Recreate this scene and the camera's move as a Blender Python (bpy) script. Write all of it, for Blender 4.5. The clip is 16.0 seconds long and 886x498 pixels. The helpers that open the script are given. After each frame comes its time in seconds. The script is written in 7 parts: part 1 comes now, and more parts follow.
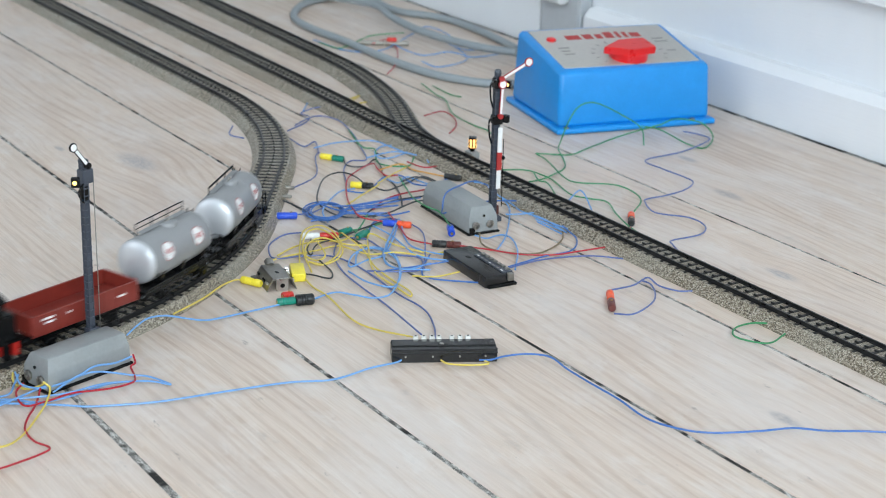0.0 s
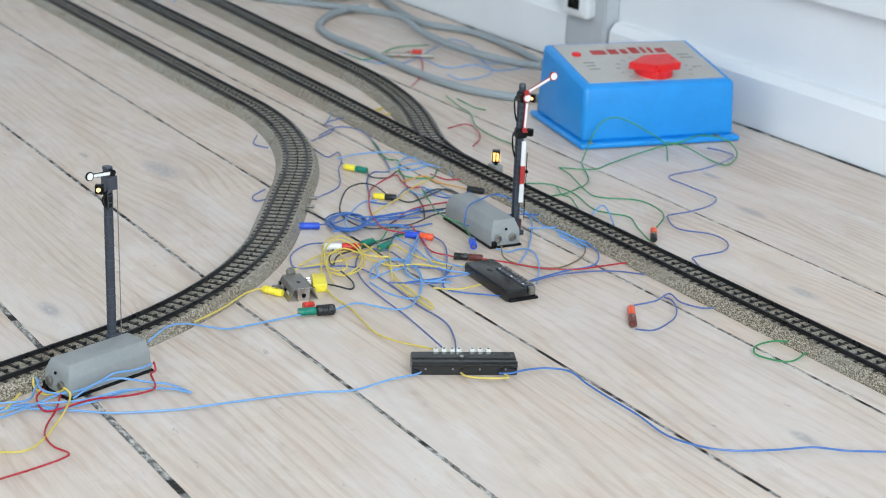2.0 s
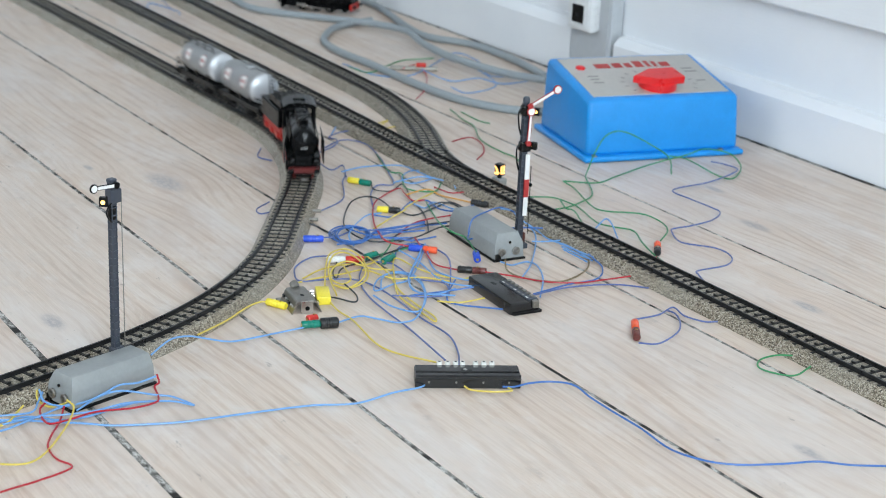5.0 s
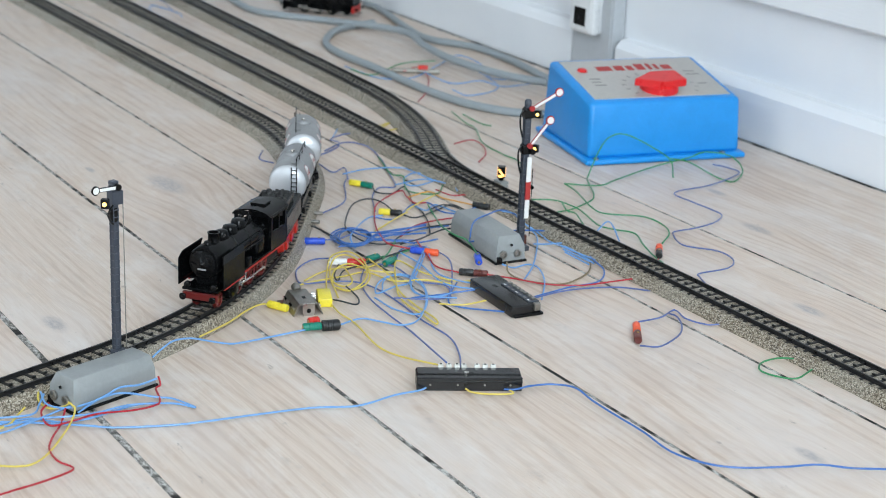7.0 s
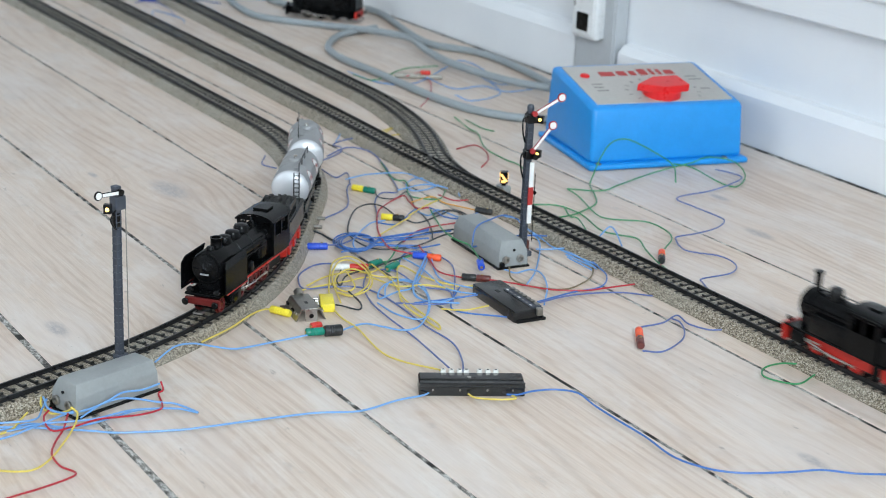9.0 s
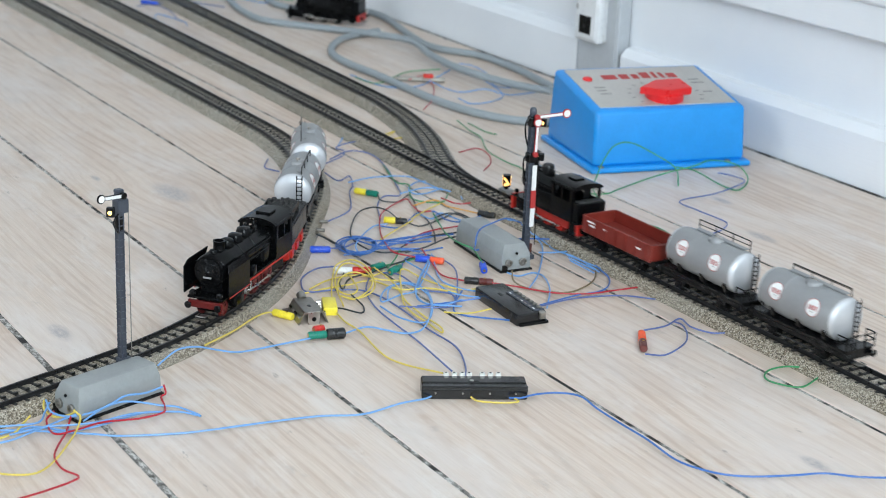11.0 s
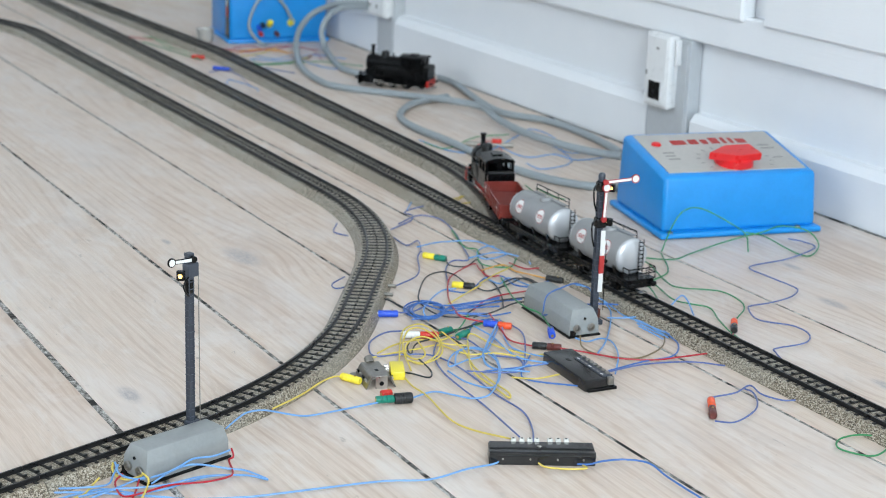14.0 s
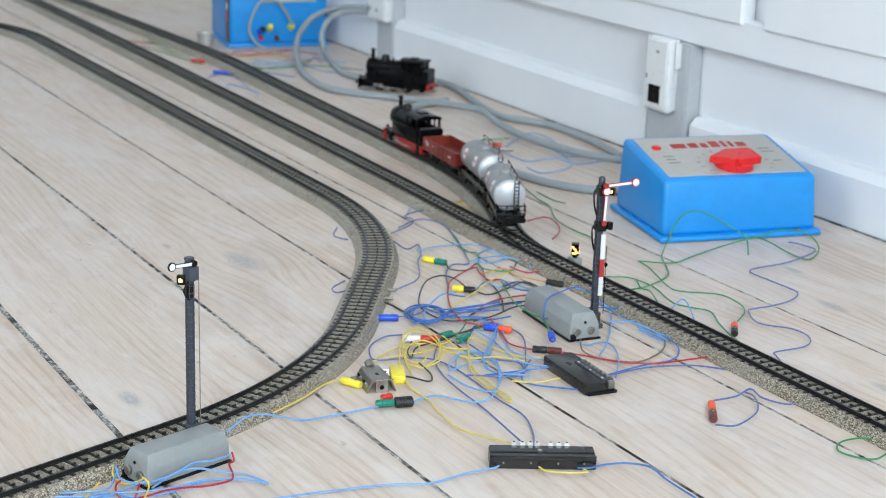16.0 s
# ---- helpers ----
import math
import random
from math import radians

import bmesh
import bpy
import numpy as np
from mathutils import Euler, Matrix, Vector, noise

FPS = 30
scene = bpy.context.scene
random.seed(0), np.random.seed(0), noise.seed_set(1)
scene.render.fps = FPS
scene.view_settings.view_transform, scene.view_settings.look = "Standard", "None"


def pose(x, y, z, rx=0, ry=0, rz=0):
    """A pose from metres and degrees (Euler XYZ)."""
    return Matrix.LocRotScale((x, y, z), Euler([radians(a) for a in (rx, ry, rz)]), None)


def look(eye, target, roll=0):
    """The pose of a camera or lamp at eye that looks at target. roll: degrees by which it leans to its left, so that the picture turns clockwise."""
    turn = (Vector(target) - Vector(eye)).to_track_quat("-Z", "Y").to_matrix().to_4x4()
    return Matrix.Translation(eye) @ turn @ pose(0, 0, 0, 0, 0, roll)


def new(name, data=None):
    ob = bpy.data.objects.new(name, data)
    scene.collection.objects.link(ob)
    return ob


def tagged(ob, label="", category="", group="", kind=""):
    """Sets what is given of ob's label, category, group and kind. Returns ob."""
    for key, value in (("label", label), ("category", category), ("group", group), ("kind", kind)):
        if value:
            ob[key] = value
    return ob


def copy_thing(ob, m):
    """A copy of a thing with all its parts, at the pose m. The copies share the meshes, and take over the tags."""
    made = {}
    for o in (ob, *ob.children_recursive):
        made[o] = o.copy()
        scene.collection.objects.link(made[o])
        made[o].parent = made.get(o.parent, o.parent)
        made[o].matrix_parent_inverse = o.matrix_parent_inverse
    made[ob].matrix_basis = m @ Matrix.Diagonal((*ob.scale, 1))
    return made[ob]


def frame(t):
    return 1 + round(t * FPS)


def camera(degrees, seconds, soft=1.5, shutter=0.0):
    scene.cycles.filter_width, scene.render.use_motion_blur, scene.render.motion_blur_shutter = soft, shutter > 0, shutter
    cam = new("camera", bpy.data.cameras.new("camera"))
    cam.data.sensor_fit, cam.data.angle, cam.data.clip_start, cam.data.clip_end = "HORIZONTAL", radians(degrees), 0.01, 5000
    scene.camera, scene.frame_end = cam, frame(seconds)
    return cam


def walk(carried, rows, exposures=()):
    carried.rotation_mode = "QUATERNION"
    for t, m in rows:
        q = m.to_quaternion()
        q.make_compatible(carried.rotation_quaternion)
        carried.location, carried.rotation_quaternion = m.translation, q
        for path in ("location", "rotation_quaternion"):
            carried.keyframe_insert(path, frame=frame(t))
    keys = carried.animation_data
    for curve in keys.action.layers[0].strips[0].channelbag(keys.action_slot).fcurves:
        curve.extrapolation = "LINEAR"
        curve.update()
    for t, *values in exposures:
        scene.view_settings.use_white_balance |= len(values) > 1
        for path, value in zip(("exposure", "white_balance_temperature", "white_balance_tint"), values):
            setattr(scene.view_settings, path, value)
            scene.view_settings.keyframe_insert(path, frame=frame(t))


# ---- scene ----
cam = camera(29.81, 16.0, soft=0.9, shutter=0.75)
cam.data.dof.use_dof, cam.data.dof.focus_distance, cam.data.dof.aperture_fstop = True, 1.15, 15.5
EYE = (0, 0, 0.4443)
TURNS = [
    (0.0, 70.122, -1.652, 56.861), (0.5, 70.214, -1.900, 57.265), (1.0, 70.394, -2.217, 57.756),
    (1.5, 70.458, -2.280, 57.813), (2.0, 70.517, -2.300, 57.890), (2.5, 70.525, -2.285, 57.890),
    (3.0, 70.553, -2.275, 57.850), (3.5, 70.579, -2.265, 57.855), (4.0, 70.800, -2.334, 57.991),
    (6.5, 71.018, -2.398, 58.084), (7.0, 71.046, -2.424, 58.126), (7.5, 71.129, -2.409, 58.171),
    (8.0, 71.210, -2.392, 58.189), (8.5, 71.215, -2.392, 58.205), (9.0, 71.220, -2.400, 58.211),
    (11.5, 71.429, -2.325, 58.375), (12.0, 72.262, -2.206, 58.981), (12.5, 72.821, -2.094, 59.842),
    (13.0, 73.223, -2.003, 60.372), (13.5, 73.470, -1.900, 60.618), (14.0, 73.470, -1.896, 60.605),
    (14.5, 73.479, -1.900, 60.571), (15.0, 73.494, -1.870, 60.545), (15.5, 73.508, -1.870, 60.553),
    (16.0, 73.602, -1.826, 60.592),
]
walk(cam, [(t, pose(*EYE, a, b, c)) for t, a, b, c in TURNS],
     exposures=[(0.0, -0.03), (4.0, -0.01), (6.5, 0.0), (9.0, 0.02), (11.5, 0.07), (13.0, 0.10), (16.0, 0.10)])

# ---------------------------------------------------------------- light
scene.view_settings.exposure = 0.0
world = bpy.data.worlds.new("sky")
scene.world = world
world.use_nodes = True
wn = world.node_tree.nodes
sky = wn.new("ShaderNodeTexSky")
sky.sky_type, sky.sun_disc = "NISHITA", False
sky.sun_elevation, sky.sun_rotation = radians(35), radians(200)
world.node_tree.links.new(sky.outputs[0], wn["Background"].inputs[0])
wn["Background"].inputs[1].default_value = 0.12


def window_light(name, eye, target, width, height, watts, colour):
    lamp = bpy.data.lights.new(name, "AREA")
    lamp.shape, lamp.size, lamp.size_y, lamp.energy, lamp.color = "RECTANGLE", width, height, watts, colour
    ob = new(name, lamp)
    ob.matrix_basis = look(eye, target)
    return ob


window_light("window_daylight", (2.55, -0.6, 1.55), (0, -0.6, 1.0), 1.5, 1.5, 114, (0.812, 0.935, 1.0))
# weak fill lamp, added in an assumed window out of view
window_light("window_daylight", (-1.3, -2.45, 1.55), (-1.3, 0, 1.0), 1.5, 1.5, 17, (0.812, 0.935, 1.0))


# ---------------------------------------------------------------- materials
class Nodes:
    """Short hand for a node material."""

    def __init__(self, name, rough=0.5, metal=0.0):
        self.mat = bpy.data.materials.new(name)
        self.mat.use_nodes = True
        self.t = self.mat.node_tree
        self.bsdf = self.t.nodes["Principled BSDF"]
        self.bsdf.inputs["Roughness"].default_value = rough
        self.bsdf.inputs["Metallic"].default_value = metal

    def add(self, kind, **inputs):
        n = self.t.nodes.new("ShaderNode" + kind)
        for key, value in inputs.items():
            key = key.replace("_", " ")
            if hasattr(value, "is_linked"):
                self.t.links.new(value, n.inputs[key])
            else:
                n.inputs[key].default_value = value
        return n

    def link(self, a, b):
        self.t.links.new(a, b)

    def math(self, op, a, b=0.0, c=0.0):
        n = self.t.nodes.new("ShaderNodeMath")
        n.operation = op
        for i, v in enumerate((a, b, c)):
            if hasattr(v, "is_linked"):
                self.t.links.new(v, n.inputs[i])
            else:
                n.inputs[i].default_value = v
        return n.outputs[0]

    def ramp(self, fac, *stops):
        n = self.t.nodes.new("ShaderNodeValToRGB")
        e = n.color_ramp.elements
        while len(e) < len(stops):
            e.new(0.5)
        for el, (p, c) in zip(e, stops):
            el.position, el.color = p, (*c, 1)
        self.t.links.new(fac, n.inputs[0])
        return n.outputs[0]

    def mix(self, fac, a, b, blend="MIX"):
        n = self.t.nodes.new("ShaderNodeMix")
        n.data_type, n.blend_type = "RGBA", blend
        for i, v in ((0, fac), (6, a), (7, b)):
            if hasattr(v, "is_linked"):
                self.t.links.new(v, n.inputs[i])
            else:
                n.inputs[i].default_value = v if i == 0 else (*v, 1)
        return n.outputs[2]

    def coords(self, scale=(1, 1, 1), kind="Object", shift=None):
        tc = self.t.nodes.new("ShaderNodeTexCoord")
        m = self.t.nodes.new("ShaderNodeMapping")
        m.inputs["Scale"].default_value = scale
        self.t.links.new(tc.outputs[kind], m.inputs["Vector"])
        if shift is not None:
            self.t.links.new(shift, m.inputs["Location"])
        return m.outputs[0]

    def noise(self, vec, scale, detail=4.0, rough=0.55, distortion=0.0):
        n = self.add("TexNoise", Vector=vec, Scale=scale, Detail=detail, Roughness=rough, Distortion=distortion)
        return n.outputs["Fac"]

    def bump(self, height, strength=0.2, distance=0.001):
        n = self.add("Bump", Height=height, Strength=strength, Distance=distance)
        self.t.links.new(n.outputs[0], self.bsdf.inputs["Normal"])

    def colour(self, c):
        i = self.bsdf.inputs["Base Color"]
        if hasattr(c, "is_linked"):
            self.t.links.new(c, i)
        else:
            i.default_value = (*c, 1)
        return self


def plain(name, colour, rough=0.5, metal=0.0, vary=0.12, scale=120.0, bump=0.05, spec=0.5):
    """A painted, moulded or metal surface with slight mottling, dust and fine relief."""
    n = Nodes(name, rough, metal)
    n.bsdf.inputs["Specular IOR Level"].default_value = spec
    v = n.coords()
    a, b = n.noise(v, scale, 3), n.noise(v, scale * 6, 2)
    lo = tuple(max(0, c * (1 - vary)) for c in colour)
    hi = tuple(min(1, c * (1 + vary) + 0.004) for c in colour)
    n.colour(n.ramp(n.math("MULTIPLY_ADD", b, 0.4, n.math("MULTIPLY", a, 0.6)), (0.3, lo), (0.7, hi)))
    r = n.math("MULTIPLY_ADD", a, 0.25, rough - 0.12)
    n.link(r, n.bsdf.inputs["Roughness"])
    if bump:
        n.bump(b, bump, 0.0005)
    return n.mat


def glow(name, colour, strength):
    n = Nodes(name, 0.3)
    n.colour(colour)
    n.bsdf.inputs["Emission Color"].default_value = (*colour, 1)
    n.bsdf.inputs["Emission Strength"].default_value = strength
    return n.mat


KNOTS = [(-1.349, 0.566, 0.024), (-1.068, 0.362, 0.013), (-0.66, 0.70, 0.010), (-1.03, 0.43, 0.009), (-1.42, 0.520, 0.007),
         (-1.02, 0.98, 0.014), (-0.85, 0.88, 0.012), (-1.75, 0.40, 0.010), (-1.12, 1.02, 0.010)]


def floor_wood():
    n = Nodes("soaped_pine", 0.42)
    info = n.t.nodes.new("ShaderNodeObjectInfo")
    sh = n.add("CombineXYZ", X=n.math("MULTIPLY", info.outputs["Random"], 7.0), Y=0.0, Z=n.math("MULTIPLY", info.outputs["Random"], 3.0))
    tc = n.t.nodes.new("ShaderNodeTexCoord")
    pos = tc.outputs["Object"]
    sep = n.add("SeparateXYZ", Vector=pos)
    x, y = sep.outputs[0], sep.outputs[1]
    bend, dark = None, None
    for kx, ky, r in KNOTS:
        dx = n.math("MULTIPLY", n.math("SUBTRACT", x, kx), 0.62)
        dy = n.math("SUBTRACT", y, ky)
        d = n.math("SQRT", n.math("ADD", n.math("MULTIPLY", dx, dx), n.math("MULTIPLY", dy, dy)))
        g = n.math("EXPONENT", n.math("MULTIPLY", n.math("MULTIPLY", d, d), -1.0 / (2 * (1.5 * r) ** 2)))
        ex = n.math("MULTIPLY", dx, 0.66)
        oval = n.math("SQRT", n.math("ADD", n.math("MULTIPLY", ex, ex), n.math("MULTIPLY", dy, dy)))
        core = n.math("EXPONENT", n.math("MULTIPLY", n.math("POWER", n.math("DIVIDE", oval, 0.50 * r), 4.0), -1.0))
        side = n.math("MULTIPLY", g, n.math("MULTIPLY", dy, 0.9))
        bend = side if bend is None else n.math("ADD", bend, side)
        dark = core if dark is None else n.math("MAXIMUM", dark, core)
    yy = n.math("SUBTRACT", y, bend)
    slow = n.noise(n.coords((1.3, 5, 1), shift=sh.outputs[0]), 1.6, 3)
    grain_y = n.math("MULTIPLY_ADD", slow, 0.085, yy)
    gv = n.add("CombineXYZ", X=n.math("MULTIPLY", x, 0.028), Y=grain_y, Z=n.math("MULTIPLY", info.outputs["Random"], 9.0)).outputs[0]
    rings = n.noise(gv, 105, 5, 0.75)
    swell = n.noise(n.coords((1.25, 7.5, 1), shift=sh.outputs[0]), 1.0, 1.5, 0.4)
    phase = n.math("MULTIPLY_ADD", yy, 620.0, n.math("MULTIPLY", swell, 92.0))
    wave = n.math("SINE", n.math("MULTIPLY_ADD", rings, 2.5, phase))
    late = n.ramp(wave, (0.25, (0, 0, 0)), (0.92, (1, 1, 1)))
    fibre = n.noise(n.coords((4, 160, 4), shift=sh.outputs[0]), 5, 4, 0.7)
    worn = n.noise(n.coords((2.2, 6, 1), shift=sh.outputs[0]), 2.2, 5, 0.65)
    patch = n.noise(n.coords((1.6, 5.0, 1), shift=sh.outputs[0]), 2.6, 5, 0.65)
    show = n.ramp(patch, (0.40, (0.06, 0.06, 0.06)), (0.60, (1, 1, 1)))
    base = n.ramp(rings, (0.30, (0.56, 0.445, 0.365)), (0.44, (0.685, 0.58, 0.505)), (0.60, (0.71, 0.62, 0.55)), (0.75, (0.75, 0.67, 0.61)))
    base = n.mix(n.math("MULTIPLY", n.math("MULTIPLY", late, show), 0.56), base, (0.45, 0.315, 0.235))
    base = n.mix(n.math("MULTIPLY", n.ramp(fibre, (0.42, (0, 0, 0)), (0.62, (1, 1, 1))), 0.34), base, (0.50, 0.40, 0.32))
    base = n.mix(n.math("MULTIPLY", n.ramp(worn, (0.47, (0, 0, 0)), (0.68, (1, 1, 1))), 0.62), base, (0.705, 0.665, 0.65))
    base = n.mix(n.math("MULTIPLY", n.ramp(patch, (0.52, (0, 0, 0)), (0.70, (1, 1, 1))), 0.52), base, (0.53, 0.415, 0.34))
    smudge = n.noise(n.coords((3.2, 7.5, 1)), 3.0, 7, 0.72, 0.6)
    base = n.mix(n.math("MULTIPLY", n.ramp(smudge, (0.53, (0, 0, 0)), (0.70, (1, 1, 1))), 0.30), base, (0.47, 0.43, 0.41))
    pale = n.noise(n.coords((5.0, 11.0, 1), shift=sh.outputs[0]), 3.0, 6, 0.7, 0.5)
    base = n.mix(n.math("MULTIPLY", n.ramp(pale, (0.52, (0, 0, 0)), (0.66, (1, 1, 1))), 0.38), base, (0.77, 0.745, 0.735))
    tint = n.ramp(info.outputs["Random"], (0.0, (0.985, 0.93, 0.88)), (1.0, (1.0, 0.99, 0.97)))
    base = n.mix(1.0, base, tint, "MULTIPLY")
    dirt0 = n.noise(n.coords((45, 110, 1)), 3.0, 4, 0.7)
    broken = n.ramp(dirt0, (0.38, (0.42, 0.42, 0.42)), (0.60, (1, 1, 1)))
    base = n.mix(n.math("MULTIPLY", n.math("MULTIPLY", dark, broken), 0.74), base, (0.30, 0.285, 0.30))
    dirt = n.noise(n.coords((9, 14, 1)), 3.0, 6, 0.75)
    base = n.mix(n.math("MULTIPLY", n.ramp(dirt, (0.60, (0, 0, 0)), (0.72, (1, 1, 1))), 0.38), base, (0.38, 0.34, 0.32))
    scuff = n.noise(n.coords((16, 42, 1)), 3.0, 4, 0.7)
    base = n.mix(n.math("MULTIPLY", n.ramp(scuff, (0.66, (0, 0, 0)), (0.72, (1, 1, 1))), 0.55), base, (0.27, 0.22, 0.19))
    n.colour(base)
    n.link(n.math("MULTIPLY_ADD", fibre, 0.25, 0.32), n.bsdf.inputs["Roughness"])
    n.bump(n.math("MULTIPLY_ADD", rings, 0.7, n.math("MULTIPLY", fibre, 0.5)), 0.22, 0.0008)
    return n.mat


def joint_filler():
    n = Nodes("joint_filler", 0.9)
    a = n.noise(n.coords((30, 60, 1)), 4, 5, 0.8)
    b = n.noise(n.coords((13, 3, 1)), 3, 3, 0.6)
    c = n.ramp(a, (0.36, (0.03, 0.027, 0.025)), (0.5, (0.26, 0.245, 0.225)), (0.60, (0.62, 0.60, 0.57)))
    n.colour(n.mix(n.ramp(b, (0.40, (0, 0, 0)), (0.48, (1, 1, 1))), (0.02, 0.018, 0.017), c))
    n.bump(a, 0.6, 0.002)
    return n.mat


def ballast():
    n = Nodes("printed_ballast", 0.42, 0.0)
    v = n.coords()
    vo = n.add("TexVoronoi", Vector=v, Scale=1350.0)
    c = n.ramp(n.add("SeparateColor", Color=vo.outputs["Color"]).outputs[0],
               (0.0, (0.05, 0.037, 0.022)), (0.3, (0.20, 0.160, 0.108)), (0.6, (0.37, 0.32, 0.25)), (1.0, (0.66, 0.61, 0.52)))
    edge = n.ramp(vo.outputs["Distance"], (0.0, (1, 1, 1)), (0.75, (0.45, 0.42, 0.38)))
    c = n.mix(0.65, c, edge, "MULTIPLY")
    age = n.noise(v, 14, 4)
    c = n.mix(n.math("MULTIPLY", n.ramp(age, (0.45, (0, 0, 0)), (0.7, (1, 1, 1))), 0.35), c, (0.33, 0.32, 0.275))
    n.colour(c)
    n.bump(vo.outputs["Distance"], -0.12, 0.0004)
    return n.mat


def wall_paint():
    n = Nodes("white_wall_paint", 0.35)
    v = n.coords()
    a, b = n.noise(v, 6, 4), n.noise(n.coords((3, 3, 40)), 12, 3)
    n.colour(n.ramp(a, (0.3, (0.78, 0.80, 0.83)), (0.7, (0.84, 0.855, 0.88))))
    n.bump(n.math("ADD", a, b), 0.12, 0.002)
    return n.mat


WOOD, FILLER, BALLAST, PAINT = floor_wood(), joint_filler(), ballast(), wall_paint()
RAIL = plain("blackened_rail", (0.030, 0.030, 0.032), 0.30, 0.6)
SLEEPER = plain("black_tie", (0.010, 0.010, 0.010), 0.45)
STUD = plain("dark_steel_stud", (0.06, 0.06, 0.06), 0.35, 0.8)
BLUE = plain("blue_enamel", (0.006, 0.265, 0.70), 0.34, 0.0, 0.06, 60, 0.12)
SILVER_PLATE = plain("brushed_silver_plate", (0.52, 0.50, 0.47), 0.38, 0.35, 0.08, 50)
RED_PLASTIC = plain("red_plastic", (0.72, 0.012, 0.015), 0.3, 0.0, 0.06)
RED_PRINT = plain("red_print", (0.42, 0.03, 0.028), 0.5)
DARK_PRINT = plain("grey_print", (0.27, 0.26, 0.25), 0.5)
GREY_BOX = plain("grey_moulded_plastic", (0.27, 0.285, 0.285), 0.42, 0.0, 0.08, 60, 0.15)
DARK_GREY = plain("dark_grey_mast_paint", (0.046, 0.055, 0.074), 0.36)
STRIP_BLACK = plain("glossy_black_moulding", (0.006, 0.006, 0.007), 0.22, 0.0, 0.15, 60, 0.05, 0.5)
BLACK = plain("satin_black_plastic", (0.003, 0.003, 0.0034), 0.24, spec=0.26)
MATT_BLACK = plain("matt_black_casting", (0.0016, 0.0018, 0.0022), 0.20, 0.0, 0.25, spec=0.14)
LOCO_RED = plain("locomotive_red", (0.46, 0.018, 0.011), 0.36)
WHEEL_RED = plain("dark_red_wheel", (0.11, 0.006, 0.005), 0.36)
ARM_RED = plain("signal_red", (0.36, 0.018, 0.020), 0.45)
OXIDE = plain("oxide_red_wagon_paint", (0.190, 0.022, 0.014), 0.34, 0.0, 0.15)
TANK_GREY = plain("silver_grey_tank_paint", (0.29, 0.295, 0.30), 0.40, 0.2, 0.06, 40)
# same grey metal as the barrel; window reflection put into this lighter colour
TANK_END = plain("silver_grey_tank_end_painted_sheen", (0.56, 0.575, 0.60), 0.33, 0.45, 0.04, 40)
WHITE = plain("white_paint", (0.78, 0.78, 0.77), 0.45, 0.0, 0.05)
LUG = plain("tinned_lug", (0.72, 0.71, 0.67), 0.34, 0.35)
NICKEL = plain("nickel", (0.55, 0.53, 0.50), 0.28, 0.95)
BRASS = plain("brass", (0.55, 0.38, 0.14), 0.3, 0.9)
STEEL = plain("dull_steel", (0.30, 0.285, 0.26), 0.34, 0.9, 0.25)
COAL = plain("coal", (0.02, 0.02, 0.02), 0.6, 0.0, 0.4, 300, 0.8)
GREY_CABLE = plain("grey_cable_sheath", (0.29, 0.325, 0.345), 0.5, 0.0, 0.06)
SOCKET_WHITE = plain("white_socket_plastic", (0.76, 0.765, 0.77), 0.3, 0.0, 0.03)
CONDUIT = plain("grey_conduit_paint", (0.47, 0.49, 0.51), 0.45, 0.0, 0.05)
WIRE = {
    "blue": plain("blue_wire_sheath", (0.040, 0.145, 0.45), 0.36),
    "light_blue": plain("light_blue_wire_sheath", (0.15, 0.34, 0.66), 0.36),
    "violet": plain("violet_blue_wire_sheath", (0.095, 0.135, 0.33), 0.36),
    "red": plain("red_wire_sheath", (0.42, 0.010, 0.022), 0.36),
    "yellow": plain("yellow_wire_sheath", (0.68, 0.53, 0.10), 0.42),
    "green": plain("green_wire_sheath", (0.03, 0.24, 0.085), 0.42),
    "black": plain("black_wire_sheath", (0.025, 0.03, 0.035), 0.42),
    "brown": plain("brown_wire_sheath", (0.20, 0.15, 0.08), 0.42),
    "orange": plain("orange_wire_sheath", (0.68, 0.33, 0.05), 0.42),
}
PLUG = {
    "blue": plain("blue_plug_plastic", (0.02, 0.085, 0.60), 0.32),
    "red": plain("red_plug_plastic", (0.62, 0.03, 0.02), 0.32),
    "orange": plain("orange_red_plug_plastic", (0.85, 0.105, 0.03), 0.32),
    "yellow": plain("yellow_plug_plastic", (0.88, 0.72, 0.05), 0.32),
    "green": plain("green_plug_plastic", (0.0, 0.19, 0.13), 0.32),
    "black": plain("black_plug_plastic", (0.014, 0.015, 0.016), 0.32),
    "white": plain("white_plug_plastic", (0.80, 0.80, 0.78), 0.35),
    "grey": plain("grey_metal_bar", (0.36, 0.34, 0.30), 0.4, 0.4),
    "brown": plain("brown_plug_plastic", (0.12, 0.025, 0.02), 0.32),
}
LAMP_YELLOW = glow("yellow_signal_lamp", (1.0, 0.66, 0.16), 3.0)
LAMP_WARM = glow("warm_lantern_glass", (1.0, 0.55, 0.16), 2.0)


# ---------------------------------------------------------------- mesh helpers
def part(name, bm, material, parent=None, label="", smooth=False, at=None):
    """Links a bmesh as one mesh object under its thing."""
    bmesh.ops.recalc_face_normals(bm, faces=bm.faces)
    me = bpy.data.meshes.new(name)
    bm.to_mesh(me)
    bm.free()
    me.materials.append(material)
    if smooth:
        me.shade_smooth()
        me.set_sharp_from_angle(angle=radians(38))
    ob = new(name, me)
    ob.parent = parent
    if at is not None:
        ob.matrix_basis = at
    if label:
        ob["label"] = label
    return ob


